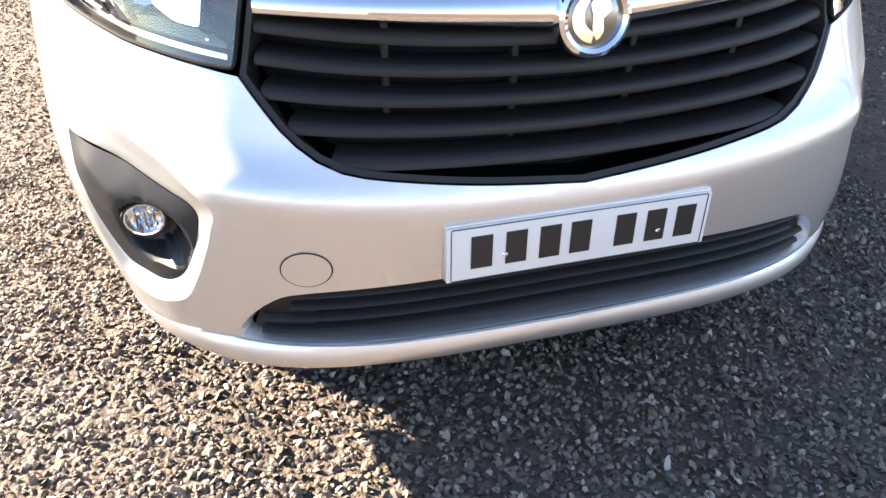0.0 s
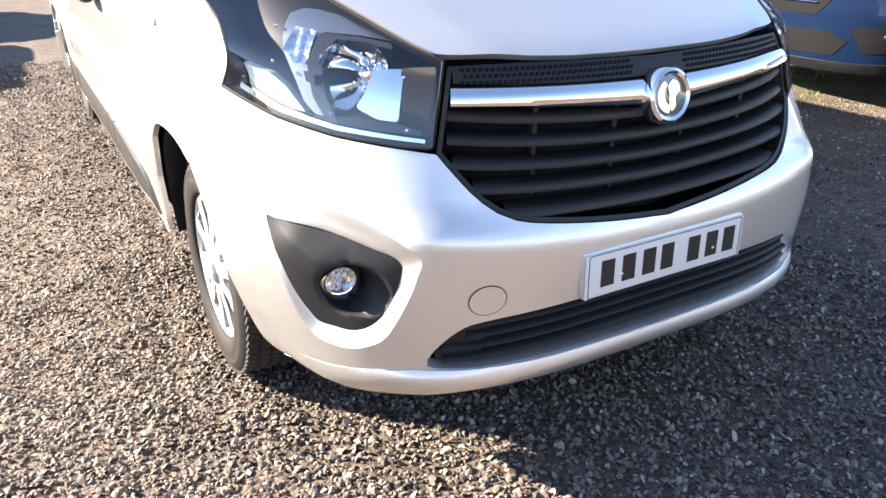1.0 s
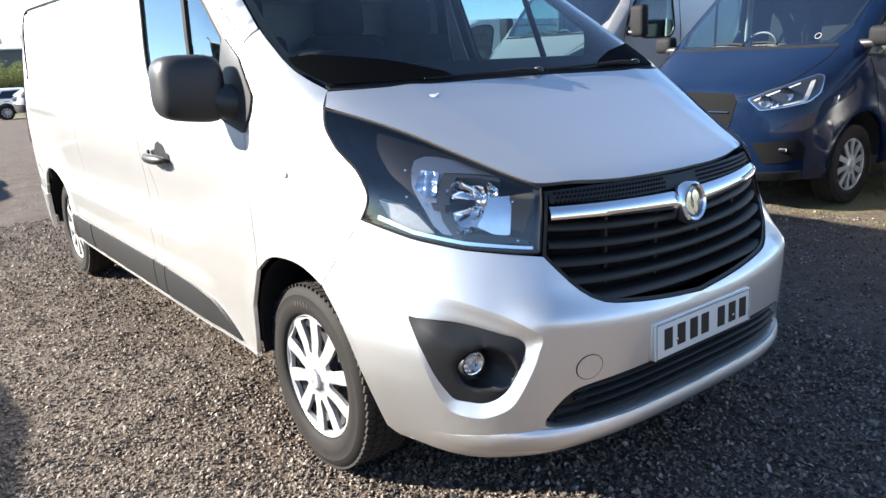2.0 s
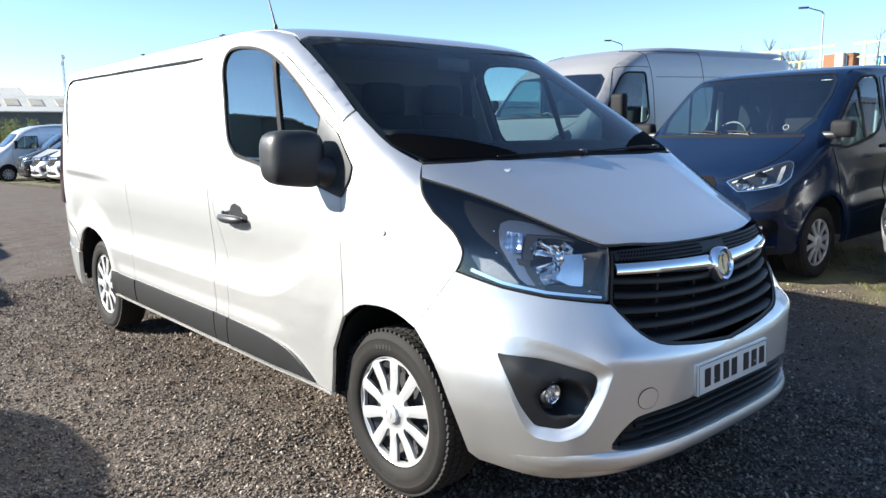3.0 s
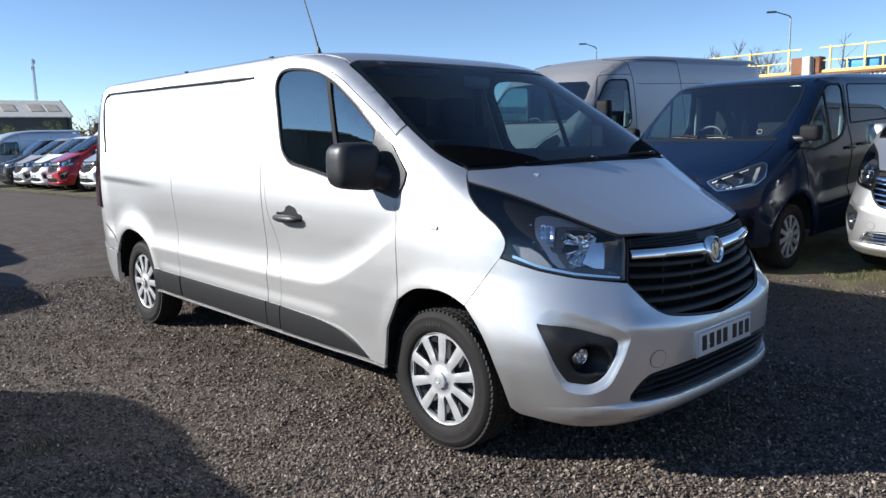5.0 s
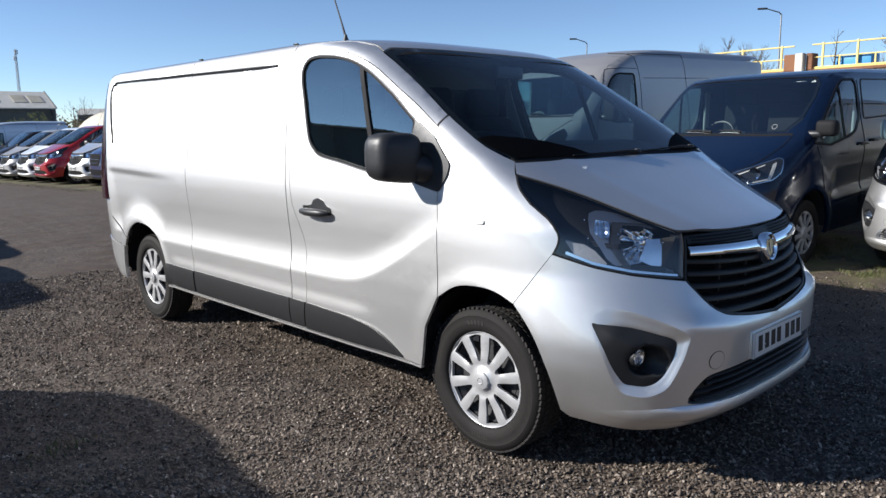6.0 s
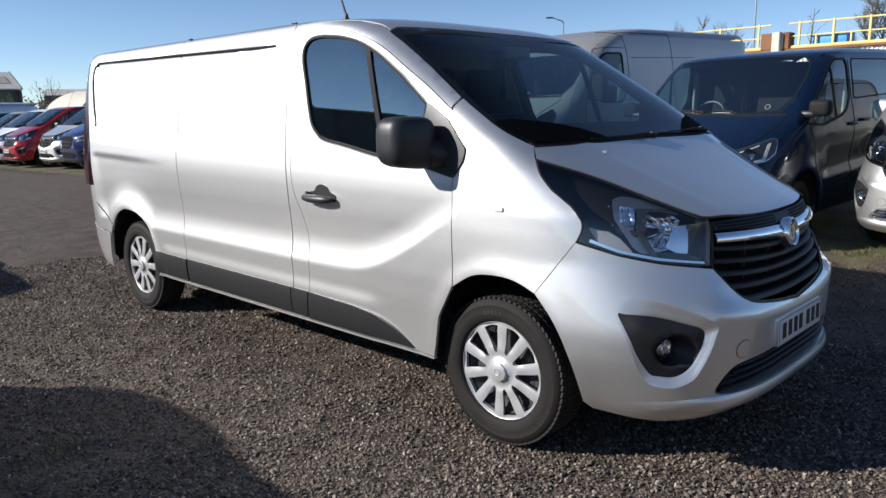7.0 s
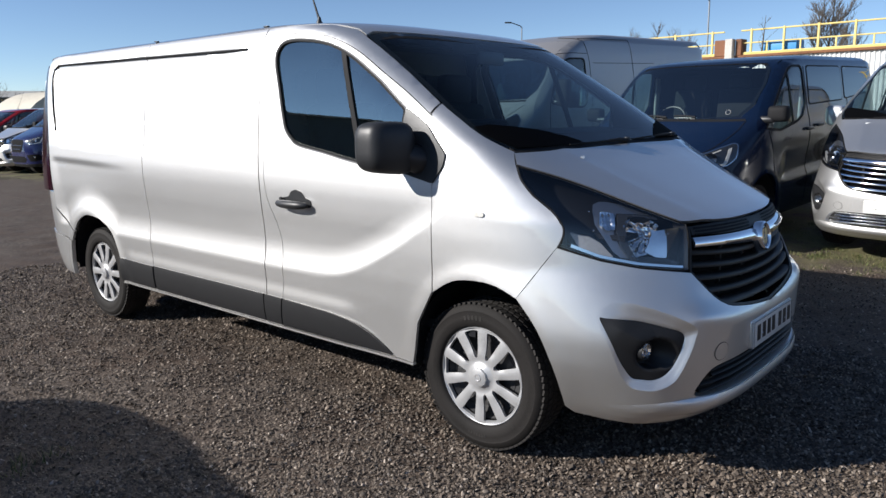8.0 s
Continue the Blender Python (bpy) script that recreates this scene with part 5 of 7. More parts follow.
def quick_van(name, label, category, shell, colour, d):
    """A van seen from farther off: painted sides, nose and roof, with its glass, lamps, grille, seams, mirrors and wheels as parts."""
    van = empty(name, Matrix.Identity(4), label, category)
    low, brow, base, roofz, tail = d["low"], d["brow"], d["base"], d["roof"], d["tail"]
    nothing = lambda y, z: 0.0 * y
    ang = lambda z: radians(-46) - radians(22) * step01(np.clip((np.asarray(z) - brow) / 0.18, 0, 1))
    zs = np.linspace(low, roofz, 34)
    join = [(float(shell.wrap(ang(z), z)[1]), float(z)) for z in zs]
    swell = d.get("press", nothing)
    wins = d["windows"]
    for s in (-1, 1):
        fa, ra = arch_line(0.0, 0.40, z0=low), arch_line(d["base_length"], 0.40, z0=low)
        out = join + [(1.0, roofz + 0.006), (tail - 0.10, roofz), (tail - 0.03, roofz - 0.12), (tail - 0.01, low + 0.08), (tail - 0.05, low)] + ra + fa
        sd = part("body_side", sheet(out, flank(s, 0.0, shell, swell), d.get("step", 0.05), 0.02, [wins[0]]), colour, van)
        for k, w in enumerate(wins):
            if k >= d.get("glazed", 99) and s < 0:
                continue
            part("window_seal", sheet(inset(w, -0.016), flank(s, 0.003, shell, swell), 0.05, 0.008, () if k else [inset(w, 0.008)]), RUBBER, sd)
            part("window", sheet(w, flank(s, 0.006 if k else -0.006, shell, swell), 0.05, 0.0), GLASS_DARK if k else GLASS_CAB, sd, "dark side glass")
        if "divider" in d:
            part("window_divider", sheet(d["divider"], flank(s, 0.002, shell, swell), 0.04, 0.012), RUBBER, sd)
        for line in d["seams"]:
            l = smooth_line(line, 0.05)
            x, y, z = flank(s, 0.0, shell, swell)(np.array([p[0] for p in l]), np.array([p[1] for p in l]))
            part("seam", tube(list(zip(x.tolist(), y.tolist(), z.tolist())), 0.0045, 5), RUBBER, sd)
        for y, z in d["handles"]:
            x = float(shell.half(np.array(y), np.array(z)))
            part("handle", box((s * (x + 0.02), y, z), (0.03, 0.20, 0.035), 0.012, 2), d.get("handle_mat", PLASTIC), sd, "door handle")
        if "strip" in d:
            part("side_strip", sheet(d["strip"], flank(s, 0.008, shell, swell), 0.06, 0.012), TRIM_GREY, sd)
        lamp = part("headlight", sheet(rounded(flip(deg(d["lamp"]), s), 0.02, 4), nose(0.004, shell, nothing), 0.03, 0.01), REFLECTOR, van, "clear headlight", 40)
        part("lamp_inner", sheet(rounded(inset(flip(deg(d["lamp"]), s), 0.007), 0.02, 4), nose(0.006, shell, nothing), 0.03, 0.0), d.get("inner", HOUSING), lamp)
        for a, z, r in d["bowls"]:
            x, y, zz = (float(q[0]) for q in nose(0.0, shell, nothing)(np.array([radians(-a * -s)]), np.array([z])))
            m = Matrix.Translation((x, y, zz)) @ Vector((s * 0.4, -1, 0)).normalized().to_track_quat("Z", "Y").to_matrix().to_4x4()
            part("reflector", lathe([(0.0, 0.006), (r * 0.6, 0.010), (r, 0.018), (r, 0.0)], 16, m), REFLECTOR, lamp, "", 15)
        for g in d.get("guides", ()):
            part("light_guide", sheet(rounded(flip(deg(g), s), 0.008, 3), nose(0.010, shell, nothing), 0.02, 0.008), AMBER, lamp, "pale light guide")
        part("lens", sheet(rounded(flip(deg(d["lamp"]), s), 0.02, 4), nose(0.022, shell, nothing), 0.03, 0.01), LENS, lamp, "clear lens")
        my, mz, mh = d["mirror"]
        mx = float(shell.half(np.array(my), np.array(mz)))
        mr = part("mirror_housing", box((s * (mx + 0.16), my, mz), (0.20, 0.13, mh), 0.05, 3), d.get("mirror_mat", PLASTIC), van, "door mirror", 60)
        part("mirror_foot", box((s * (mx + 0.05), my - 0.02, mz - mh * 0.35), (0.16, 0.09, 0.07), 0.03, 2), PLASTIC, mr, "", 60)
        for y in (0.0, d["base_length"]):
            wheel(van, s, y, 0.2, d.get("track", 0.82))
            t = np.linspace(0, math.pi, 15)
            rows = [[(s * x, y + 0.41 * math.cos(a), 0.36 + 0.43 * math.sin(a)) for a in t] for x in (d.get("track", 0.82) + 0.12, 0.55)]
            n = len(t)
            part("wheel_arch_liner", ([p for r in rows for p in r], [(i, i + 1, n + i + 1, n + i) for i in range(n - 1)] + [tuple(range(n, 2 * n))]), PLASTIC, van)
        part("rear_lamp", sheet([(tail - 0.10, 0.95), (tail - 0.10, 1.45), (tail - 0.03, 1.45), (tail - 0.03, 0.95)], flank(s, 0.004, shell, swell), 0.05, 0.01), RED_LENS, van)
    half_nose = [(0.0, low)] + [(float(ang(z)), float(z)) for z in zs] + [(0.0, roofz)]
    screen = mirrored(deg(d["screen"]))
    part("nose", sheet(mirrored(half_nose), nose(0.0, shell, nothing), 0.035, 0.02, [inset(screen, -0.002)]), colour, van)
    part("windscreen", sheet(screen, nose(-0.004, shell, nothing), 0.06, 0.0), GLASS_SCREEN, van, "clear windscreen")
    lay = lambda pts, off: [tuple(float(c) for c in p) for p in zip(*nose(off, shell, nothing)(np.array([u for u, _ in pts]), np.array([v for _, v in pts])))]
    rim = even(screen, 120)
    mid_u, mid_v = 0.0, (base + screen[len(screen) // 2][1]) / 2
    part("screen_border", ring(lay(rim, -0.006), lay([(u * 0.978, v + (0.010 if v < mid_v else -0.012)) for u, v in rim], -0.008)), VOID, van)
    part("scuttle", sheet(mirrored(deg([(0.0, base - 0.022), (-50, base - 0.026), (-62, base - 0.022), (-62, base), (-50, base - 0.002), (0.0, base + 0.002)])), nose(0.002, shell, nothing), 0.04, 0.006), GRILLE_DARK, van)
    for key, mat, off, nm in (("grille", VOID, 0.004, "grille"), ("lower", VOID, 0.004, "lower_grille"), ("skirt", TRIM_GREY, 0.006, "bumper_skirt")):
        if key in d:
            part(nm, sheet(mirrored(deg(d[key])), nose(off, shell, nothing), 0.04, 0.01), d.get("skirt_mat", mat) if key == "skirt" else mat, van)
    for a, z0, bar in d["bars"]:
        row = np.linspace(radians(-a), radians(a), 21)
        x, y, z = nose(0.012, shell, nothing)(row, np.full(21, z0))
        part("grille_bar", tube(list(zip(x.tolist(), y.tolist(), z.tolist())), bar, 6), CHROME, van, "chrome grille bar")
    if "fog" in d:
        for s in (-1, 1):
            f = part("fog_lamp_surround", sheet(rounded(flip(deg(d["fog"]), s), 0.02, 3), nose(0.004, shell, nothing), 0.03, 0.008), VOID, van)
            a, z = d["fog_lamp"]
            x, y, zz = (float(q[0]) for q in nose(0.01, shell, nothing)(np.array([radians(a) * s]), np.array([z])))
            part("fog_lamp", box((x, y, zz), (0.07, 0.03, 0.035), 0.01, 2), REFLECTOR, f)
    for line in d.get("nose_seams", ()):
        for s in (-1, 1):
            l = smooth_line(flip(deg(line), s), 0.04)
            x, y, z = nose(0.0, shell, nothing)(np.array([p[0] for p in l]), np.array([p[1] for p in l]))
            part("seam", tube(list(zip(x.tolist(), y.tolist(), z.tolist())), 0.004, 5), RUBBER, van)
    # roof
    ys = np.concatenate((np.linspace(float(shell.wrap(ang(roofz), roofz)[1]), 1.2, 6), np.linspace(1.6, tail - 0.10, 6)))
    edge = [(float(shell.half(np.array(y), np.array(roofz))), float(y)) for y in ys]
    front = [(float(x), float(shell.nose(np.array(x), np.array(roofz)))) for x in np.linspace(0, edge[0][0] - 0.04, 9)]
    part("roof", sheet(mirrored(front + edge + [(0.0, tail - 0.06)]), lambda x, y: (x, y, roof_height(x, y, shell, roofz - 0.06)), 0.06, 0.01), colour, van)
    w = float(shell.half(np.array(2.0), np.array(roofz))) * 0.97
    part("rear_doors", box((0, tail - 0.07, (low + roofz) / 2 + 0.06), (2 * w * 0.98, 0.06, roofz - low - 0.14), 0.02, 2), colour, van)
    part("rear_window", box((0, tail - 0.036, d["belt"] + 0.28), (1.3, 0.01, 0.42), 0.0, 1), GLASS_DARK, van)
    # inside
    bz = d["belt"]
    part("dashboard", box((0, 0.30, bz - 0.16), (1.7, 0.55, 0.22), 0.06, 3), DASH_SUNLIT, van, "", 60)
    part("dash_paper", box((-0.05, 0.30, bz - 0.035), (0.22, 0.15, 0.03), 0.004, 1), PAPER, van, "papers on the dashboard")
    part("bulkhead", box((0, 1.55, (0.5 + roofz) / 2), (1.66, 0.02, roofz - 0.62), 0.0, 1), DASH, van)
    for s in (-1, 1):
        part("pillar_lining", box((s * (float(shell.half(np.array(1.22), np.array(bz + 0.2))) - 0.055), 1.20, bz + 0.16), (0.03, 0.10, 0.56), 0.01, 1, Matrix.Rotation(radians(-4), 4, "X")), PALE_LINING, van)
    part("underbody", box((0, (tail - 0.9) / 2, low + 0.13), (1.30, tail + 0.4, 0.16), 0.02, 1), VOID, van)
    for x in (-0.45, 0.12, 0.52):
        st = part("seat_back", box((x, 1.28, bz - 0.05), (0.46, 0.13, 0.66), 0.05, 3, Matrix.Rotation(radians(-10), 4, "X")), CLOTH, van, "dark cloth seat", 60)
        part("headrest", box((x, 1.36, bz + 0.36), (0.26, 0.09, 0.19), 0.04, 3), CLOTH, st, "", 60)
    m = Matrix.Translation((-0.42, 0.66, bz - 0.08)) @ Matrix.Rotation(radians(62), 4, "X")
    part("steering_wheel", tube([m @ Vector((0.19 * math.cos(a), 0.19 * math.sin(a), 0)) for a in np.linspace(0, 2 * math.pi, 25)], 0.015, 6, False), PLASTIC, van)
    for a0, a1 in (((30, base + 0.02), (4, base + 0.035)), ((-5, base + 0.02), (-38, base + 0.035))):
        l = np.array([radians(a0[0]), radians((a0[0] + a1[0]) / 2), radians(a1[0])]), np.array([a0[1], a1[1], a1[1]])
        x, y, z = nose(0.02, shell, nothing)(*l)
        part("wiper", tube(list(zip(x.tolist(), y.tolist(), z.tolist())), [0.012, 0.008, 0.006], 6), PLASTIC, van)
    return van


def custom_press(y, z):
    zl = 0.62 + 0.10 * (y / 3.0)
    return -0.030 * step01((z - zl) / 0.08) * (1 - step01((z - 0.78) / 0.34)) * step01((y - 0.35) / 0.3) * (1 - step01((y - 3.6) / 0.2)) + 0.012 * np.exp(-((np.sqrt(y * y + (z - 0.36) ** 2) - 0.44) / 0.06) ** 2)


CUSTOM = dict(low=0.30, brow=1.02, base=1.335, roof=1.895, tail=4.03, base_length=2.93, belt=1.36, track=0.83, press=custom_press, step=0.035,
              windows=[rounded([(0.0, 1.235), (0.09, 1.31), (0.19, 1.40), (0.31, 1.50), (0.44, 1.60), (0.57, 1.70), (0.70, 1.785), (0.80, 1.82), (1.06, 1.825), (1.10, 1.78), (1.12, 1.45), (1.02, 1.33), (0.86, 1.275), (0.36, 1.20)], 0.03, 3),
                       rounded([(1.24, 1.44), (1.24, 1.82), (2.40, 1.82), (2.42, 1.46)], 0.05, 3), rounded([(2.52, 1.47), (2.50, 1.82), (3.62, 1.81), (3.68, 1.54)], 0.05, 3)],
              seams=[[(0.24, 0.76), (0.16, 1.0), (0.05, 1.2)], [(1.26, 0.36), (1.24, 0.9), (1.24, 1.2), (1.17, 1.45), (1.15, 1.82)], [(2.60, 0.36), (2.58, 0.75), (2.62, 1.2), (2.60, 1.82)], [(1.4, 1.19), (2.6, 1.22), (3.9, 1.25)]],
              divider=[(0.640, 1.752), (0.668, 1.768), (0.745, 1.262), (0.715, 1.258)], handles=[(1.19, 1.18), (1.53, 1.205)], lamp=[(-24, 0.945), (-32, 1.010), (-42, 1.068), (-52, 1.118), (-54.5, 1.10), (-52, 0.97), (-47, 0.905), (-38, 0.872), (-29, 0.853)],
              bowls=((31.0, 0.925, 0.048), (38.5, 0.975, 0.056), (34.6, 0.905, 0.030)), guides=([(-46.0, 0.915), (-44.0, 0.905), (-48.0, 1.06), (-50.2, 1.075)], [(-46.0, 0.915), (-40.0, 0.895), (-33.0, 0.872), (-33.0, 0.880), (-40.0, 0.906), (-45.0, 0.930)], [(-27.0, 0.930), (-34.0, 0.985), (-44.0, 1.050), (-44.0, 1.058), (-34.0, 0.995), (-26.6, 0.938)]), mirror=(0.05, 1.385, 0.16), screen=[(0.0, 1.335), (-40, 1.335), (-60, 1.350), (-65, 1.46), (-67, 1.66), (-66, 1.80), (-62, 1.862), (-40, 1.872), (0.0, 1.872)],
              grille=[(0.0, 0.66), (-14, 0.66), (-18, 0.74), (-20, 0.93), (-18, 0.99), (0.0, 1.0)], bars=((17, 0.84, 0.006), (14, 0.74, 0.005)),
              lower=[(0.0, 0.40), (-22, 0.41), (-26, 0.50), (-20, 0.56), (0.0, 0.56)], fog=[(-26.5, 0.593), (-34, 0.612), (-43, 0.622), (-46.5, 0.56), (-46, 0.475), (-38, 0.445), (-31, 0.435)], fog_lamp=(37.8, 0.545),
              skirt=[(0.0, 0.29), (-30, 0.29), (-45, 0.31), (-45, 0.38), (-30, 0.37), (0.0, 0.36)], nose_seams=[[(-20, 0.96), (-28, 0.99), (-40, 1.07), (-56, 1.225), (-62, 1.31)]], inner=LAMP_GREY, handle_mat=PLASTIC, mirror_mat=RUBBER)
CUSTOM["roof"] = taller(CUSTOM["roof"])
for key in ("windows", "seams"):
    CUSTOM[key] = [[(a, taller(b)) for a, b in line] for line in CUSTOM[key]]
for key in ("screen", "divider"):
    CUSTOM[key] = [(a, taller(b)) for a, b in CUSTOM[key]]
HIGHROOF = dict(low=0.34, brow=1.10, base=1.53, roof=2.33, tail=5.62, base_length=4.33, belt=1.50, track=0.86, step=0.05,
                windows=[rounded([(0.30, 1.55), (0.40, 1.72), (0.66, 2.02), (0.78, 2.075), (1.20, 2.075), (1.22, 1.50), (1.12, 1.40), (0.60, 1.42)], 0.06, 4)],
                seams=[[(0.26, 0.74), (0.22, 1.3), (0.30, 1.58), (0.60, 2.08), (0.80, 2.15), (1.28, 2.15)], [(1.36, 0.40), (1.34, 1.2), (1.34, 2.0), (1.22, 2.40)], [(1.44, 2.02), (3.4, 2.03)], [(2.72, 0.42), (2.70, 1.3), (2.62, 2.38)], [(1.25, 2.37), (2.62, 2.385)]],
                handles=[(1.24, 1.10)], lamp=[(-31, 0.98), (-34, 1.10), (-46, 1.28), (-56, 1.36), (-58, 1.28), (-52, 1.06), (-42, 0.96)], bowls=((40, 1.04, 0.05), (47, 1.13, 0.05)), mirror=(0.34, 1.62, 0.36), mirror_mat=RUBBER,
                screen=[(0.0, 1.535), (-40, 1.532), (-62, 1.54), (-66, 1.66), (-67, 1.84), (-66, 2.00), (-62, 2.065), (-40, 2.08), (0.0, 2.08)], grille=[(0.0, 0.80), (-24, 0.82), (-29, 1.02), (0.0, 1.06)], bars=((27, 0.98, 0.014),),
                lower=[(0.0, 0.46), (-26, 0.48), (-28, 0.60), (0.0, 0.62)], skirt=[(0.0, 0.34), (-45, 0.36), (-45, 0.46), (0.0, 0.45)], nose_seams=[[(-29, 1.10), (-48, 1.32), (-62, 1.46)]], strip=[(1.45, 0.62), (3.85, 0.62), (3.85, 0.50), (1.45, 0.50)])
BIGVAN = dict(HIGHROOF)
BIGVAN.update(tail=4.02, base_length=3.10, strip=[(1.45, 0.62), (2.62, 0.62), (2.62, 0.50), (1.45, 0.50)], windows=[rounded([(0.30, 1.52), (0.42, 1.70), (0.70, 1.95), (1.26, 1.97), (1.26, 1.46), (0.60, 1.42)], 0.06, 4)], skirt=[(0.0, 0.34), (-45, 0.36), (-45, 0.66), (-30, 0.70), (0.0, 0.70)])
CAR = dict(low=0.22, brow=0.78, base=0.955, roof=1.36, tail=3.45, base_length=2.65, belt=0.95, track=0.72, step=0.06, windows=[rounded([(0.55, 0.96), (1.05, 1.30), (1.75, 1.34), (1.75, 0.98)], 0.04, 3), rounded([(1.80, 0.98), (1.80, 1.34), (2.7, 1.30), (2.95, 1.0)], 0.04, 3)],
           seams=[[(0.55, 0.4), (0.50, 0.9)], [(1.78, 0.3), (1.78, 0.95)]], handles=[(1.6, 0.84), (2.6, 0.85)], lamp=[(-30, 0.62), (-32, 0.70), (-50, 0.76), (-50, 0.68)], bowls=(), mirror=(0.65, 1.0, 0.13),
           screen=[(0.0, 0.965), (-40, 0.963), (-60, 0.97), (-64, 1.10), (-62, 1.28), (-56, 1.34), (0.0, 1.345)], grille=[(0.0, 0.48), (-24, 0.48), (-26, 0.66), (0.0, 0.68)], bars=((22, 0.62, 0.01),), lower=[(0.0, 0.30), (-26, 0.30), (-26, 0.38), (0.0, 0.38)])


def row_van(source, m, label, swap=None, named=(), first=False):
    ob = source if first else copy_thing(source, m)
    if first:
        ob.matrix_basis = m
    tagged(ob, label, "van", "vans parked in rows")
    if swap:
        repainted(ob, swap)
    for start, mat in named:
        for o in ob.children_recursive:
            if o.name.startswith(start):
                o.material_slots[0].link = "OBJECT"
                o.material_slots[0].material = mat
    return ob


custom = quick_van("parked_van", "dark blue van", "van", TRANSIT, BLUE_PAINT, CUSTOM)
high = quick_van("high_roof_van", "grey van", "van", HIGH, GREY_PAINT, HIGHROOF)
big = quick_van("high_roof_van", "pale van", "van", SHORT, PALE_PAINT, BIGVAN)
estate = quick_van("estate_car", "white estate car", "car", ESTATE, WHITE_PAINT, CAR)
row_van(custom, heading(4.66, 1.52, -93.3, 0.030, 1.72), "glossy dark blue van beside the silver van, nose lit", first=True)
part("windscreen_sticker", lathe([(0.024, 0.0), (0.024, 0.002), (0.028, 0.002), (0.028, 0.0)], 24, Matrix.Translation((0.60, -0.075, 1.408)) @ Matrix.Rotation(radians(58), 4, "X")), GREY_LINING, custom)
row_van(high, heading(5.22, 4.68, -91, 0.085, 1.72), "tall dull grey panel van with a high roof", first=True)
row_van(big, heading(4.52, 35.6, -90, -0.458), "pale silver high-roof van with dark lower bumper", first=True)
WHITE_SWAP = {SILVER: WHITE_PAINT}
row_van(main_van, heading(5.21, -0.84, -99.1, 0.050, 1.61), "pale silver panel van with bright grille slats on the verge", {INK: PLATE_WHITE, RED_INK: PLATE_WHITE}, (("slat", CHROME), ("mirror_housing", PALE_PAINT)))
row_van(main_van, heading(4.9, 7.75, -90, 0.03), "white panel van seen through the cab glass", WHITE_SWAP)
row_van(main_van, heading(4.7, 10.4, -90), "silver panel van in the far part of the row")
row_van(custom, heading(5.33, 19.9, -90, -0.118), "shiny navy blue van with a chrome grille", {BLUE_PAINT: NAVY_PAINT})
row_van(main_van, heading(5.52, 22.3, -90, -0.154), "silver panel van in the far row")
row_van(main_van, heading(5.20, 24.7, -90, -0.197), "bright red panel van in the far row", {SILVER: RED_PAINT})
row_van(main_van, heading(5.31, 27.1, -90, -0.254), "white panel van in the far row", WHITE_SWAP)
row_van(main_van, heading(5.31, 29.5, -90, -0.312), "dark grey panel van in the far row", {SILVER: GREY_PAINT})
row_van(custom, heading(5.31, 31.9, -90, -0.370), "black van in the far row", {BLUE_PAINT: BLACK_PAINT})
for y, lab in ((12.9, "white panel van standing in the row"), (15.4, "grey panel van standing in the row")):
    row_van(main_van, heading(4.8, y, -90), lab, WHITE_SWAP if "white" in lab else {SILVER: GREY_PAINT})
# the row across the aisle, whose shadows fall on the gravel
row_van(main_van, heading(-4.15, 2.70, 90), "white panel van facing the aisle", WHITE_SWAP)
row_van(main_van, heading(-3.55, 7.95, 90), "grey panel van facing the aisle", {SILVER: GREY_PAINT})
row_van(main_van, heading(-3.0, 10.85, 90), "dark panel van facing the aisle", {SILVER: BLACK_PAINT})
tagged(estate, "white estate car at the end of the far row", "car")
estate.matrix_basis = heading(6.35, 38.9, 90, -0.538)


# ---- the distance ----
EYE0 = (-3.0, -2.2)


def polar(az, dist, z=0.0):
    return Vector((EYE0[0] + dist * math.sin(radians(az)), EYE0[1] + dist * math.cos(radians(az)), z))


CORRUGATED = plain("white_cladding", (0.66, 0.67, 0.66), 0.55, 0.1, grain=6.0, vary=0.12)
RUST = plain("rusty_steel", (0.16, 0.07, 0.035), 0.85, grain=30.0, vary=0.4, bump=0.3)
YELLOW = plain("yellow_rail_paint", (0.72, 0.56, 0.20), 0.6, grain=20.0, vary=0.15)
ROOF_SHEET = plain("cement_roof_sheet", (0.42, 0.41, 0.38), 0.85, grain=1.5, vary=0.12)
SKYLIGHT = plain("dirty_rooflight", (0.34, 0.31, 0.25), 0.6, grain=1.0, vary=0.15)
DARK_WALL = plain("dark_cladding", (0.085, 0.09, 0.088), 0.7, grain=2.0)
UNSEEN_WALL = plain("weathered_brick", (0.34, 0.29, 0.24), 0.85, grain=9.0, vary=0.2)
GALVANISED = plain("galvanised_steel", (0.22, 0.23, 0.24), 0.5, 0.6, grain=10.0)
BLUE_BIN = plain("blue_plastic", (0.05, 0.25, 0.55), 0.5, grain=10.0)
CANVAS = plain("beige_canvas", (0.50, 0.46, 0.38), 0.8, grain=4.0)
CONCRETE = plain("pale_concrete", (0.50, 0.47, 0.42), 0.85, grain=12.0, vary=0.15, bump=0.3)
BARK = plain("grey_bark", (0.095, 0.080, 0.065), 0.9, grain=30.0, vary=0.3)
LEAF_A = plain("spring_leaf", (0.090, 0.105, 0.036), 0.7, grain=3.0, vary=0.35)
LEAF_B = plain("brown_scrub", (0.10, 0.082, 0.045), 0.85, grain=3.0, vary=0.35)
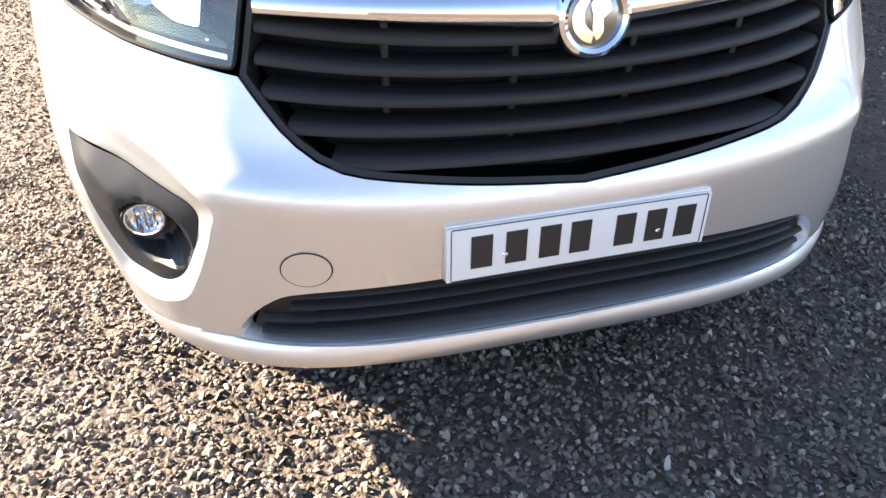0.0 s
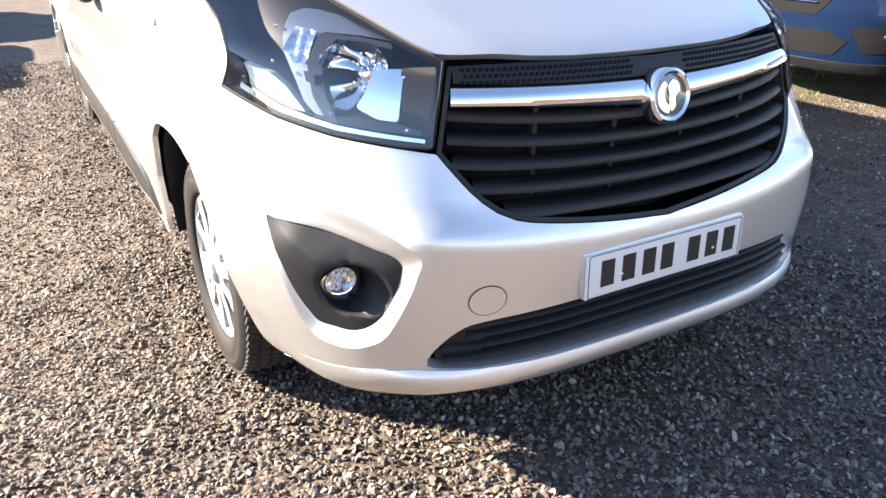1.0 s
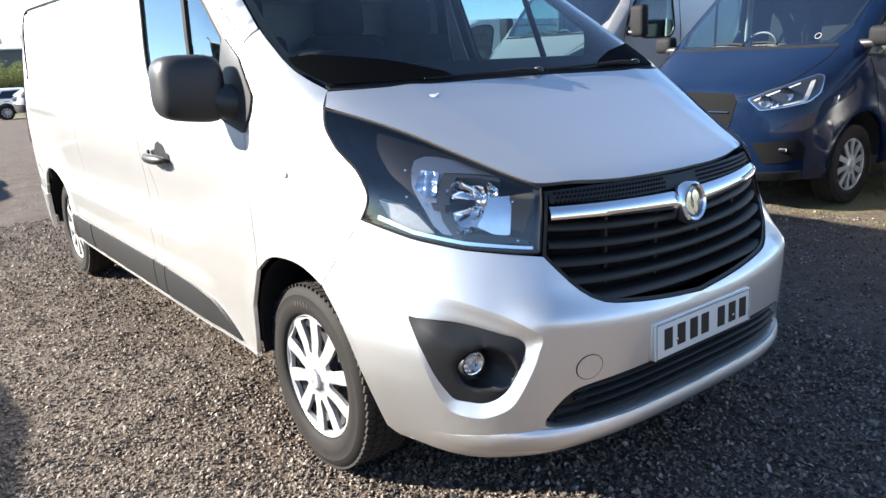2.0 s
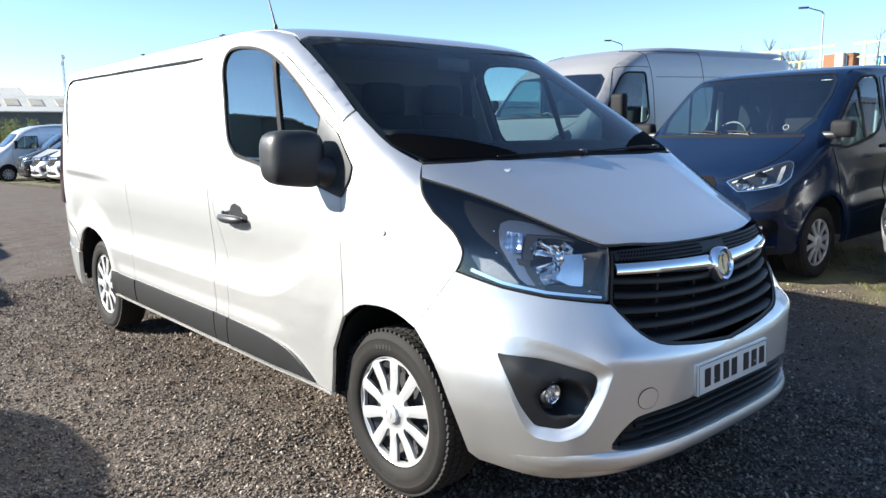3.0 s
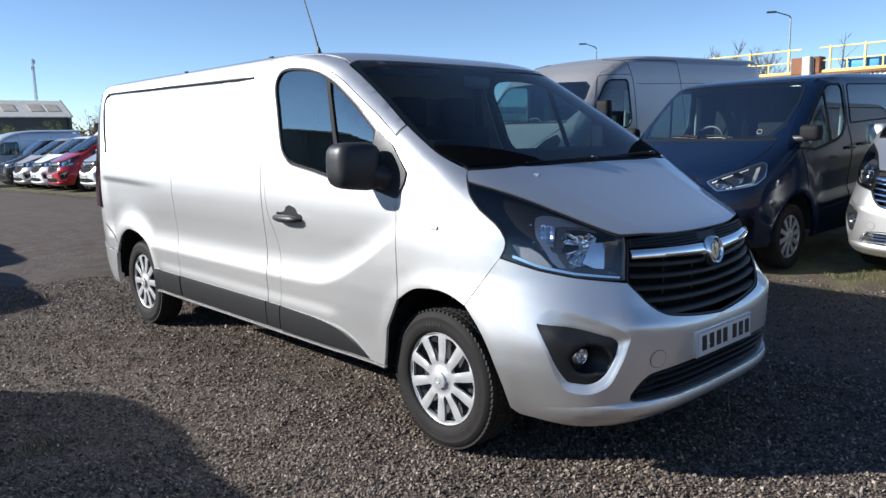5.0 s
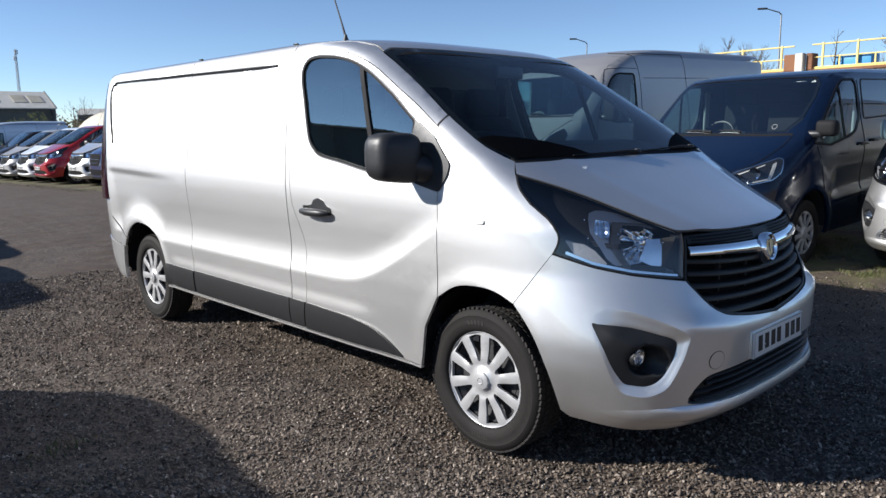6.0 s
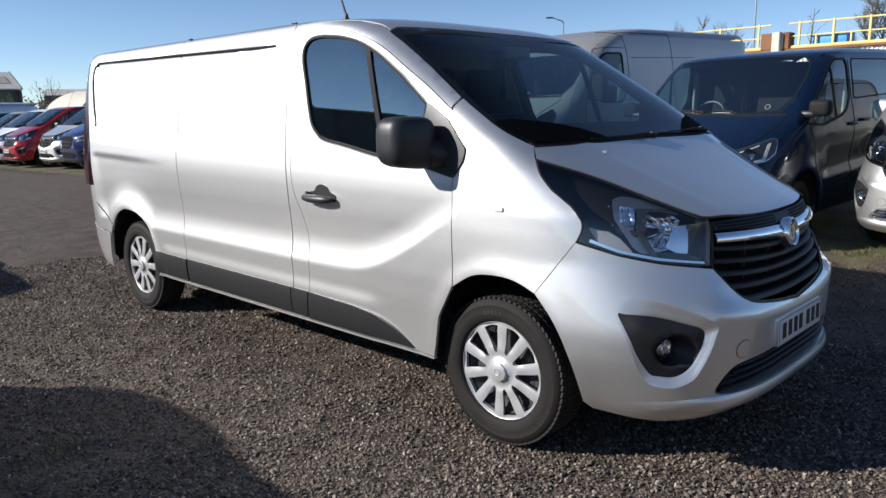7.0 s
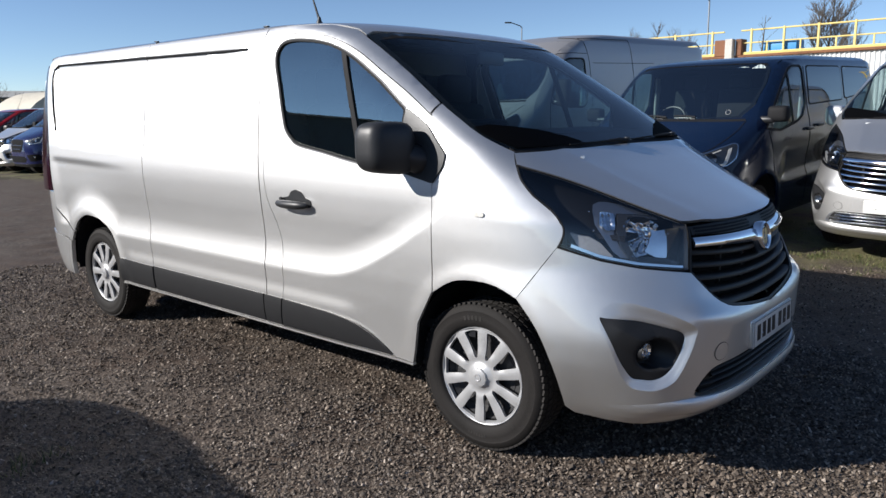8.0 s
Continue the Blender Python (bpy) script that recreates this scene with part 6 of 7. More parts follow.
for leafy in (LEAF_A, LEAF_B):
    ln, ll = leafy.node_tree.nodes, leafy.node_tree.links
    lb = ln["Principled BSDF"]
    thin, both = ln.new("ShaderNodeBsdfTranslucent"), ln.new("ShaderNodeMixShader")
    ll.new(lb.inputs["Base Color"].links[0].from_socket, thin.inputs["Color"])
    ll.new(lb.outputs[0], both.inputs[1])
    ll.new(thin.outputs[0], both.inputs[2])
    ll.new(both.outputs[0], ln["Material Output"].inputs["Surface"])


def corrugated_wall():
    a, b = polar(60.0, 35.0), polar(96.0, 29.0)
    along = (b - a).normalized()
    across = Vector((along.y, -along.x, 0))
    if across.x < 0:
        across = -across
    ln = (b - a).length

    def reach(az):
        """How far along the wall it is seen at that bearing."""
        w = Vector((math.sin(radians(az)), math.cos(radians(az)), 0))
        o = Vector((*EYE0, 0))
        den = along.x * w.y - along.y * w.x
        return ((o.x - a.x) * w.y - (o.y - a.y) * w.x) / den
    n = int(ln / 0.04)
    vs, fs = [], []
    for i in range(n + 1):
        p = a + along * (i * 0.04) + across * (0.022 * (1 if (i // 2) % 2 else -1))
        vs += [(p.x, p.y, 0.0), (p.x, p.y, 3.42)]
        if i:
            fs.append((2 * i - 2, 2 * i, 2 * i + 1, 2 * i - 1))
    w = tagged(finish("yard_wall", vs, fs, CORRUGATED, smooth=False), "white corrugated steel wall with a rusty top", "wall", kind="structure")
    mid = (a + b) / 2
    rot = Matrix.Rotation(math.atan2(along.y, along.x), 4, "Z")
    part("rusty_capping", box((mid.x, mid.y, 3.47), (ln, 0.26, 0.10), 0.02, 1, rot), RUST, w)
    part("back_slab", box(tuple(mid + across * 0.5 + Vector((0, 0, 1.65))), (ln, 0.3, 3.2), 0.0, 1, rot), CONCRETE, w)
    rail = empty("guard_rail", Matrix.Identity(4), "yellow steel guard rail on top of the wall", "railing")
    base = 3.52
    for s0, s1, pitch in ((0.3, reach(68.9), 1.6), (reach(70.0), ln, 1.22)):
        for h, r in ((0.92, 0.030), (0.45, 0.026), (0.05, 0.06)):
            part("rail", tube([a + along * s0 + Vector((0, 0, base + h)), a + along * s1 + Vector((0, 0, base + h))], r, 6), YELLOW, rail)
        d = s0 + 0.4
        while d < s1:
            p = a + along * d
            part("post", box((p.x, p.y, base + 0.48), (0.075, 0.075, 1.0), 0.01, 1, rot), YELLOW, rail)
            if d + pitch / 2 < s1:
                q = a + along * (d + pitch / 2)
                part("baluster", box((q.x, q.y, base + 0.23), (0.05, 0.05, 0.44), 0.0, 1, rot), YELLOW, rail)
            d += pitch
    p = a + along * reach(69.45) - across * 0.2
    tagged(part("concrete_pier", box((p.x, p.y, 2.07), (0.30, 0.30, 4.14), 0.02, 1, rot), CONCRETE, None), "pale concrete pier in the wall", "pier")
    for az, wd in ((68.75, 0.46), (69.95, 0.24)):
        q = a + along * reach(az) + across * 0.1
        tagged(part("rusty_box", box((q.x, q.y, 3.82), (wd, 0.5, 0.62), 0.02, 1, rot), RUST, None), "rusty steel box on top of the wall", "box")
    q = a + along * reach(72.4) + across * 0.5
    tagged(part("plastic_tank", box((q.x, q.y, 3.78), (1.25, 0.8, 0.46), 0.06, 2, rot), BLUE_BIN, None), "blue plastic tank behind the railing", "tank")


def street_lamp(az, dist, h, turn):
    p = polar(az, dist)
    lamp = empty("street_lamp", Matrix.Translation(p), "grey steel street lamp with a single arm", "street lamp", "street lamps")
    part("pole", tube([(0, 0, 0), (0, 0, h * 0.5), (0, 0, h - 0.3)], [0.060, 0.050, 0.040], 10), GALVANISED, lamp)
    d = Vector((math.cos(turn), math.sin(turn), 0))
    part("arm", tube([(0, 0, h - 0.35), d * 0.1 + Vector((0, 0, h - 0.22)), d * 0.75 + Vector((0, 0, h))], [0.04, 0.035, 0.03], 8), STEEL, lamp)
    part("lantern", box(tuple(d * 1.02 + Vector((0, 0, h + 0.02))), (0.52, 0.20, 0.10), 0.04, 2, Matrix.Rotation(turn, 4, "Z")), STEEL, lamp, "dark lantern head")


def radio_mast(az, dist, h):
    p = polar(az, dist)
    mast = empty("radio_mast", Matrix.Translation(p), "thin grey lattice radio mast", "mast")
    legs = [Vector((math.cos(a), math.sin(a), 0)) for a in (0.3, 0.3 + 2.094, 0.3 + 4.189)]
    wid = lambda z: 0.34 * (1 - 0.6 * z / h)
    for l in legs:
        part("leg", tube([l * wid(0), l * wid(h) + Vector((0, 0, h))], 0.055, 5), HAZED_STEEL, mast)
    n = 16
    for k in range(n):
        z0, z1 = h * k / n, h * (k + 1) / n
        for i in range(3):
            part("brace", tube([legs[i] * wid(z0) + Vector((0, 0, z0)), legs[(i + 1) % 3] * wid(z1) + Vector((0, 0, z1))], 0.03, 4), HAZED_STEEL, mast)
    for k, z in enumerate((0.97, 0.9)):
        part("aerial", box((0.3 * (-1) ** k, 0, h * z), (0.14, 0.12, 0.7), 0.0, 1), HAZED_STEEL, mast)


def shed(name, az0, az1, dist, eaves, ridge, depth, lights, label, walls=None):
    """A long low building with a pitched sheet roof, its eaves towards the yard."""
    a, b = polar(az0, dist), polar(az1, dist)
    along = (b - a).normalized()
    back = Vector((-along.y, along.x, 0))
    if back.dot(a - Vector((*EYE0, 0))) < 0:
        back = -back
    up = Vector((0, 0, 1))
    walls = walls or DARK_WALL
    house = empty(name, Matrix.Identity(4), label, "building")
    ridge0, ridge1 = a + back * depth + up * ridge, b + back * depth + along * 0.25 + up * ridge
    e0, e1 = a + up * eaves, b + up * eaves
    f0, f1 = a + back * 2 * depth + up * eaves, b + back * 2 * depth + up * eaves
    thick = up * 0.12
    part("roof", ([e0, e1, ridge1, ridge0, e0 + thick, e1 + thick, ridge1 + thick, ridge0 + thick], [(0, 1, 2, 3), (4, 5, 6, 7), (0, 1, 5, 4), (1, 2, 6, 5), (2, 3, 7, 6), (3, 0, 4, 7)]), ROOF_SHEET, house, "grey fibre-cement roof", smooth=False)
    part("roof", ([f0, f1, ridge1, ridge0, f0 + thick, f1 + thick, ridge1 + thick, ridge0 + thick], [(0, 1, 2, 3), (4, 5, 6, 7), (0, 1, 5, 4), (1, 2, 6, 5), (2, 3, 7, 6), (3, 0, 4, 7)]), ROOF_SHEET, house, smooth=False)
    inn = back * 0.4
    part("wall", ([a + inn, b + inn, e1 + inn, e0 + inn], [(0, 1, 2, 3)]), walls, house, smooth=False)
    part("gable", ([b - along * 0.4, b + back * 2 * depth - along * 0.4, f1 - along * 0.4, ridge1, e1 - along * 0.4], [(0, 1, 2, 3, 4)]), walls, house, smooth=False)
    part("verge", tube([e1 + thick, ridge1 + thick * 1.2, f1 + thick], 0.10, 5), walls, house)
    ln = (b - a).length
    for t in lights:
        p = e0 + along * (ln * t)
        q = (ridge0 - e0)
        w = along * (ln * 0.036)
        vs = [p + q * 0.30 + thick * 1.5, p + q * 0.30 + w + thick * 1.5, p + q * 0.72 + w + thick * 1.5, p + q * 0.72 + thick * 1.5]
        vs += [v - thick for v in vs]
        part("rooflight", (vs, [(0, 1, 2, 3), (0, 1, 5, 4), (1, 2, 6, 5), (2, 3, 7, 6), (3, 0, 4, 7)]), SKYLIGHT, house, smooth=False)
    return house


def bare_tree(az, dist, h, seed, spread=0.45, limbs=9, twigs=1.0, z0=0.0):
    """A leafless tree: tapered trunk, limbs and many fine twigs."""
    rnd = random.Random(seed)
    p = polar(az, dist, z0)
    tree = empty("bare_tree", Matrix.Translation(p), "leafless tree with fine grey twigs", "tree", "bare trees")
    trunk = [Vector((0, 0, 0)), Vector((rnd.uniform(-0.1, 0.1), rnd.uniform(-0.1, 0.1), h * 0.3)), Vector((rnd.uniform(-0.2, 0.2), rnd.uniform(-0.2, 0.2), h * 0.65)), Vector((0, 0, h * 0.97))]
    part("trunk", tube(trunk, [h * 0.022, h * 0.018, h * 0.010, h * 0.003], 7), BARK, tree)
    vs, fs = [], []

    def branch(start, way, length, rad, level):
        pts = [start]
        w = way.copy()
        for _ in range(3):
            w = (w + Vector((rnd.uniform(-0.2, 0.2), rnd.uniform(-0.2, 0.2), rnd.uniform(0.0, 0.22)))).normalized()
            pts.append(pts[-1] + w * length / 3)
        tv, tf = tube(pts, [rad, rad * 0.75, rad * 0.5, rad * 0.2], 4 if level else 5, False)
        k = len(vs)
        vs.extend(tv)
        fs.extend(tuple(i + k for i in f) for f in tf)
        if level < 2:
            for _ in range(int((5 if level == 0 else 5) * twigs)):
                s = pts[rnd.randint(1, 3)]
                branch(s, (w + Vector((rnd.uniform(-0.9, 0.9), rnd.uniform(-0.9, 0.9), rnd.uniform(-0.1, 0.6)))).normalized(), length * rnd.uniform(0.4, 0.65), rad * 0.5, level + 1)
    for i in range(limbs):
        t = 0.25 + 0.7 * i / limbs
        k = min(2, int(t * 3))
        s = trunk[k].lerp(trunk[k + 1], t * 3 - k)
        a = i * 2.4 + rnd.uniform(-0.3, 0.3)
        branch(s, Vector((math.cos(a), math.sin(a), rnd.uniform(0.5, 1.0))).normalized(), h * spread * (1.1 - 0.7 * t), h * 0.0055, 0)
    part("crown", (vs, fs), BARK, tree, smooth=False)


def scrub(name, label, rows, leaf, seed, z0=0.0):
    """A hedge or bank of small leaf clumps. rows: azimuth range, distance range, height range, clumps, leaf size."""
    rnd = np.random.RandomState(seed)
    vs, fs = [], []
    for az0, az1, d0, d1, h0, h1, count, size in rows:
        for _ in range(count):
            az, dd = rnd.uniform(az0, az1), rnd.uniform(d0, d1)
            h = rnd.uniform(h0, h1) * (0.75 + 0.35 * math.sin(az * 3.1 + seed) * math.sin(az * 7.7))
            base = polar(az, dd, z0)
            z = h * rnd.uniform(0, 1) ** 0.6
            c = base + Vector((rnd.normal(0, 0.3), rnd.normal(0, 0.3), z))
            for _ in range(5):
                q = c + Vector(rnd.normal(0, size * 0.8, 3))
                u, v = Vector(rnd.normal(0, 1, 3)).normalized() * size, Vector(rnd.normal(0, 1, 3)).normalized() * size * 0.6
                k = len(vs)
                vs.extend([q - u, q + v, q + u, q - v])
                fs.append((k, k + 1, k + 2, k + 3))
    return tagged(finish(name, vs, fs, leaf, smooth=False), label, "hedge", kind="stuff")


corrugated_wall()
street_lamp(54.85, 57.0, 7.9, radians(36 + 100))
street_lamp(68.0, 47.0, 7.95, radians(24 + 100))
radio_mast(14.85, 150.0, 16.0)
shed("warehouse", -6.0, 16.9, 95.0, 4.25, 6.35, 7.0, (0.12, 0.27, 0.42, 0.53, 0.62, 0.71, 0.763, 0.827, 0.90, 0.945), "long low warehouse with a grey roof and dirty rooflights")
shed("warehouse", -10.0, 12.6, 122.0, 7.0, 8.8, 7.0, (0.40, 0.60, 0.75, 0.90), "second warehouse roof behind the first")
shed("dark_warehouse", -72.0, -17.0, 42.0, 6.8, 7.9, 9.0, (), "dark clad warehouse across the yard")
# the -shed at 60 m is unseen, added to warm the front's reflections
shed("brick_shed", 128.0, 232.0, 60.0, 4.4, 6.0, 7.0, (), "unseen low pale shed added behind the camera to shape reflections", UNSEEN_WALL)
shed("far_shed", 18.2, 27.0, 210.0, 6.2, 7.9, 8.0, (), "far grey shed beyond the yard")
scrub("hedge", "green and brown scrub along the yard edge", [(-2.0, 16.4, 58, 64, 2.7, 3.4, 42000, 0.05)], LEAF_A, 3, -0.62)
scrub("hedge", "brown bramble bank along the yard edge", [(-2.0, 30.0, 56, 60, 1.0, 1.9, 9000, 0.08), (16.5, 34.0, 62, 70, 0.8, 1.4, 8000, 0.07)], LEAF_B, 5, -0.62)
scrub("far_trees", "far line of grey-green trees", [(17.0, 60.0, 200, 230, 3.0, 7.5, 5000, 0.45), (60.0, 120.0, 120, 150, 3.0, 6.0, 1000, 0.8)], LEAF_B, 9)
for k, (az, dist, h) in enumerate(((17.9, 90, 4.6), (18.6, 95, 5.2), (19.6, 100, 4.2), (20.6, 90, 3.9), (21.6, 100, 4.6), (62.4, 75, 7.4), (64.2, 70, 7.6), (65.2, 74, 7.6), (66.4, 70, 7.2))):
    bare_tree(az, dist, h, 20 + k, 0.42, 8 if az < 60 else 16, 0.8 if az < 60 else 1.7)
bare_tree(76.0, 62.0, 8.6, 41, 0.34, 26, 2.4)
bare_tree(78.6, 66.0, 6.0, 42, 0.42, 9, 1.2)
bare_tree(71.5, 31.5, 2.0, 43, 0.30, 6, 0.7, 3.0)
arc = [(3.2 * math.cos(t), 3.9 * math.sin(t)) for t in np.linspace(0, math.pi, 17)]
dp = polar(23.0, 78.0)
vs = [dp + Vector((u * 1.5, v, h * 1.0)) for v in (0.0, 9.0) for u, h in arc]
fs = [(i, i + 1, 18 + i, 17 + i) for i in range(16)] + [tuple(range(17)), tuple(range(17, 34))]
tagged(finish("canvas_store", vs, fs, CANVAS, sharp=40), "beige canvas storage tunnel", "shed")


# ---- ground ----
def rise(x, y):
    """The verge under the near row lies a little higher than the yard, and the far end of the yard falls away."""
    x, y = np.asarray(x, float), np.asarray(y, float)
    return 0.030 * np.clip(x - 3.9, 0, 8) * (1 - step01((y - 6.0) / 2.0)) - 0.015 * np.clip(y - 12, 0, 12) - 0.024 * np.clip(y - 24, 0, 21)


def yard(x, y):
    """The height of the yard with its shallow waves and lumps."""
    x, y = np.asarray(x, float), np.asarray(y, float)
    near = np.exp(-((x / 14) ** 2 + ((y - 4) / 16) ** 2))
    z = rise(x, y) + near * (0.010 * np.sin(x * 1.7 + 0.6 * y) * np.sin(y * 1.3) + 0.006 * np.sin(x * 4.1 + 1.3) * np.sin(y * 3.7 - x) - 0.006)
    rnd = np.random.RandomState(5)
    lumps = np.zeros_like(x)
    for wave, amp in ((0.55, 0.0042), (0.33, 0.0032), (0.21, 0.0024)):
        for _ in range(5):
            a, ph = rnd.uniform(0, math.pi), rnd.uniform(0, 6.28, 2)
            q = 2 * math.pi / wave * rnd.uniform(0.8, 1.25)
            lumps += amp * np.sin(q * (x * math.cos(a) + y * math.sin(a)) + ph[0] + 1.5 * np.sin(1.3 * x - 1.1 * y + ph[1])) / 1.6
    return z + near * lumps * step01((6.0 - x) / 2) * (0.35 + 0.65 * step01((np.hypot(x + 1.2, y + 1.5) - 1.0) / 1.2))


def gravel_material():
    m, n, l, b = material("crushed_stone")
    tc = n.new("ShaderNodeTexCoord")
    cells = n.new("ShaderNodeTexVoronoi")
    cells.inputs["Scale"].default_value, cells.inputs["Randomness"].default_value = 58.0, 1.0
    small = n.new("ShaderNodeTexVoronoi")
    small.inputs["Scale"].default_value = 130.0
    big, mid = noise_node(n, l, 1.1, 6.0, 0.68), noise_node(n, l, 5.0, 5.0, 0.65)
    for v in (cells, small):
        l.new(tc.outputs["Object"], v.inputs["Vector"])
    sep = n.new("ShaderNodeSeparateColor")
    l.new(cells.outputs["Color"], sep.inputs["Color"])
    stone = ramp_node(n, l, sep.outputs[0], [(0.0, (0.038, 0.029, 0.022)), (0.45, (0.067, 0.052, 0.041)), (0.8, (0.100, 0.077, 0.060)), (1.0, (0.180, 0.145, 0.115))])
    earth = ramp_node(n, l, mid.outputs["Fac"], [(0.3, (0.041, 0.026, 0.018)), (0.7, (0.087, 0.056, 0.037))])
    sel = ramp_node(n, l, big.outputs["Fac"], [(0.38, (0.12, 0.12, 0.12)), (0.60, (0.88, 0.88, 0.88))])
    mix = n.new("ShaderNodeMixRGB")
    l.new(sel.outputs["Color"], mix.inputs["Fac"])
    l.new(stone.outputs["Color"], mix.inputs["Color1"])
    l.new(earth.outputs["Color"], mix.inputs["Color2"])
    # thin grass on the verge
    pos = n.new("ShaderNodeSeparateXYZ")
    l.new(tc.outputs["Object"], pos.inputs[0])
    wob = n.new("ShaderNodeMath")
    wob.operation = "MULTIPLY_ADD"
    l.new(mid.outputs["Fac"], wob.inputs[0])
    wob.inputs[1].default_value = 1.6
    l.new(pos.outputs["X"], wob.inputs[2])
    verge = ramp_node(n, l, wob.outputs[0], [(0.0, (0, 0, 0)), (1.0, (1, 1, 1))])
    rng = n.new("ShaderNodeMapRange")
    rng.inputs["From Min"].default_value, rng.inputs["From Max"].default_value = 4.75, 5.15
    l.new(wob.outputs[0], rng.inputs["Value"])
    patch = n.new("ShaderNodeMath")
    patch.operation = "MULTIPLY"
    n.remove(verge)
    pr = ramp_node(n, l, noise_node(n, l, 2.2, 4.0).outputs["Fac"], [(0.38, (0, 0, 0)), (0.56, (0.85, 0.85, 0.85))])
    l.new(rng.outputs["Result"], patch.inputs[0])
    l.new(pr.outputs["Color"], patch.inputs[1])
    turf = ramp_node(n, l, small.outputs["Distance"], [(0.0, (0.050, 0.062, 0.018)), (0.6, (0.14, 0.135, 0.055)), (1.0, (0.22, 0.19, 0.10))])
    mix2 = n.new("ShaderNodeMixRGB")
    l.new(patch.outputs[0], mix2.inputs["Fac"])
    l.new(mix.outputs["Color"], mix2.inputs["Color1"])
    l.new(turf.outputs["Color"], mix2.inputs["Color2"])
    l.new(mix2.outputs["Color"], b.inputs["Base Color"])
    b.inputs["Roughness"].default_value = 0.85
    bump, fine = n.new("ShaderNodeBump"), n.new("ShaderNodeBump")
    bump.inputs["Strength"].default_value, bump.inputs["Distance"].default_value = 1.0, 0.0065
    bump.invert = True
    keep = n.new("ShaderNodeMapRange")
    keep.inputs["To Min"].default_value, keep.inputs["To Max"].default_value = 1.0, 0.6
    l.new(sel.outputs["Color"], keep.inputs["Value"])
    l.new(keep.outputs["Result"], bump.inputs["Strength"])
    fine.inputs["Strength"].default_value, fine.inputs["Distance"].default_value = 0.7, 0.003
    fine.invert = True
    l.new(cells.outputs["Distance"], bump.inputs["Height"])
    l.new(small.outputs["Distance"], fine.inputs["Height"])
    l.new(fine.outputs[0], bump.inputs["Normal"])
    l.new(bump.outputs[0], b.inputs["Normal"])
    return m


def stone_material():
    m, n, l, b = material("stone_chips")
    g = n.new("ShaderNodeNewGeometry")
    r = ramp_node(n, l, g.outputs["Random Per Island"], [(0.0, (0.042, 0.033, 0.026)), (0.35, (0.095, 0.073, 0.056)), (0.70, (0.152, 0.117, 0.090)), (0.92, (0.242, 0.193, 0.150)), (1.0, (0.40, 0.34, 0.285))])
    l.new(r.outputs["Color"], b.inputs["Base Color"])
    t = noise_node(n, l, 300.0, 3.0)
    bp = n.new("ShaderNodeBump")
    bp.inputs["Strength"].default_value, bp.inputs["Distance"].default_value = 0.5, 0.002
    l.new(t.outputs["Fac"], bp.inputs["Height"])
    l.new(bp.outputs[0], b.inputs["Normal"])
    b.inputs["Roughness"].default_value = 0.75
    return m


def ground_sheet():
    def axis(lo, hi, step, reach):
        a = list(np.arange(lo, hi + 1e-6, step))
        d, left, right = step, [], []
        x0, x1 = a[0], a[-1]
        while x1 < reach:
            d *= 1.25
            x1, x0 = x1 + d, x0 - d
            right.append(x1)
            left.append(x0)
        return np.array(left[::-1] + a + right)
    xs, ys = axis(-6.0, 12.0, 0.08, 1500), axis(-5.0, 12.0, 0.08, 1500)
    gx, gy = np.meshgrid(xs, ys)
    z = yard(gx, gy)
    n, k = len(ys), len(xs)
    i = np.arange((n - 1) * k).reshape(n - 1, k)[:, :-1].ravel()
    f = np.stack((i, i + 1, i + k + 1, i + k), 1)
    return tagged(finish("ground", np.stack((gx.ravel(), gy.ravel(), z.ravel()), 1).tolist(), f.tolist(), gravel_material()), "brown-grey crushed stone yard with a grassy verge", "ground", kind="structure")


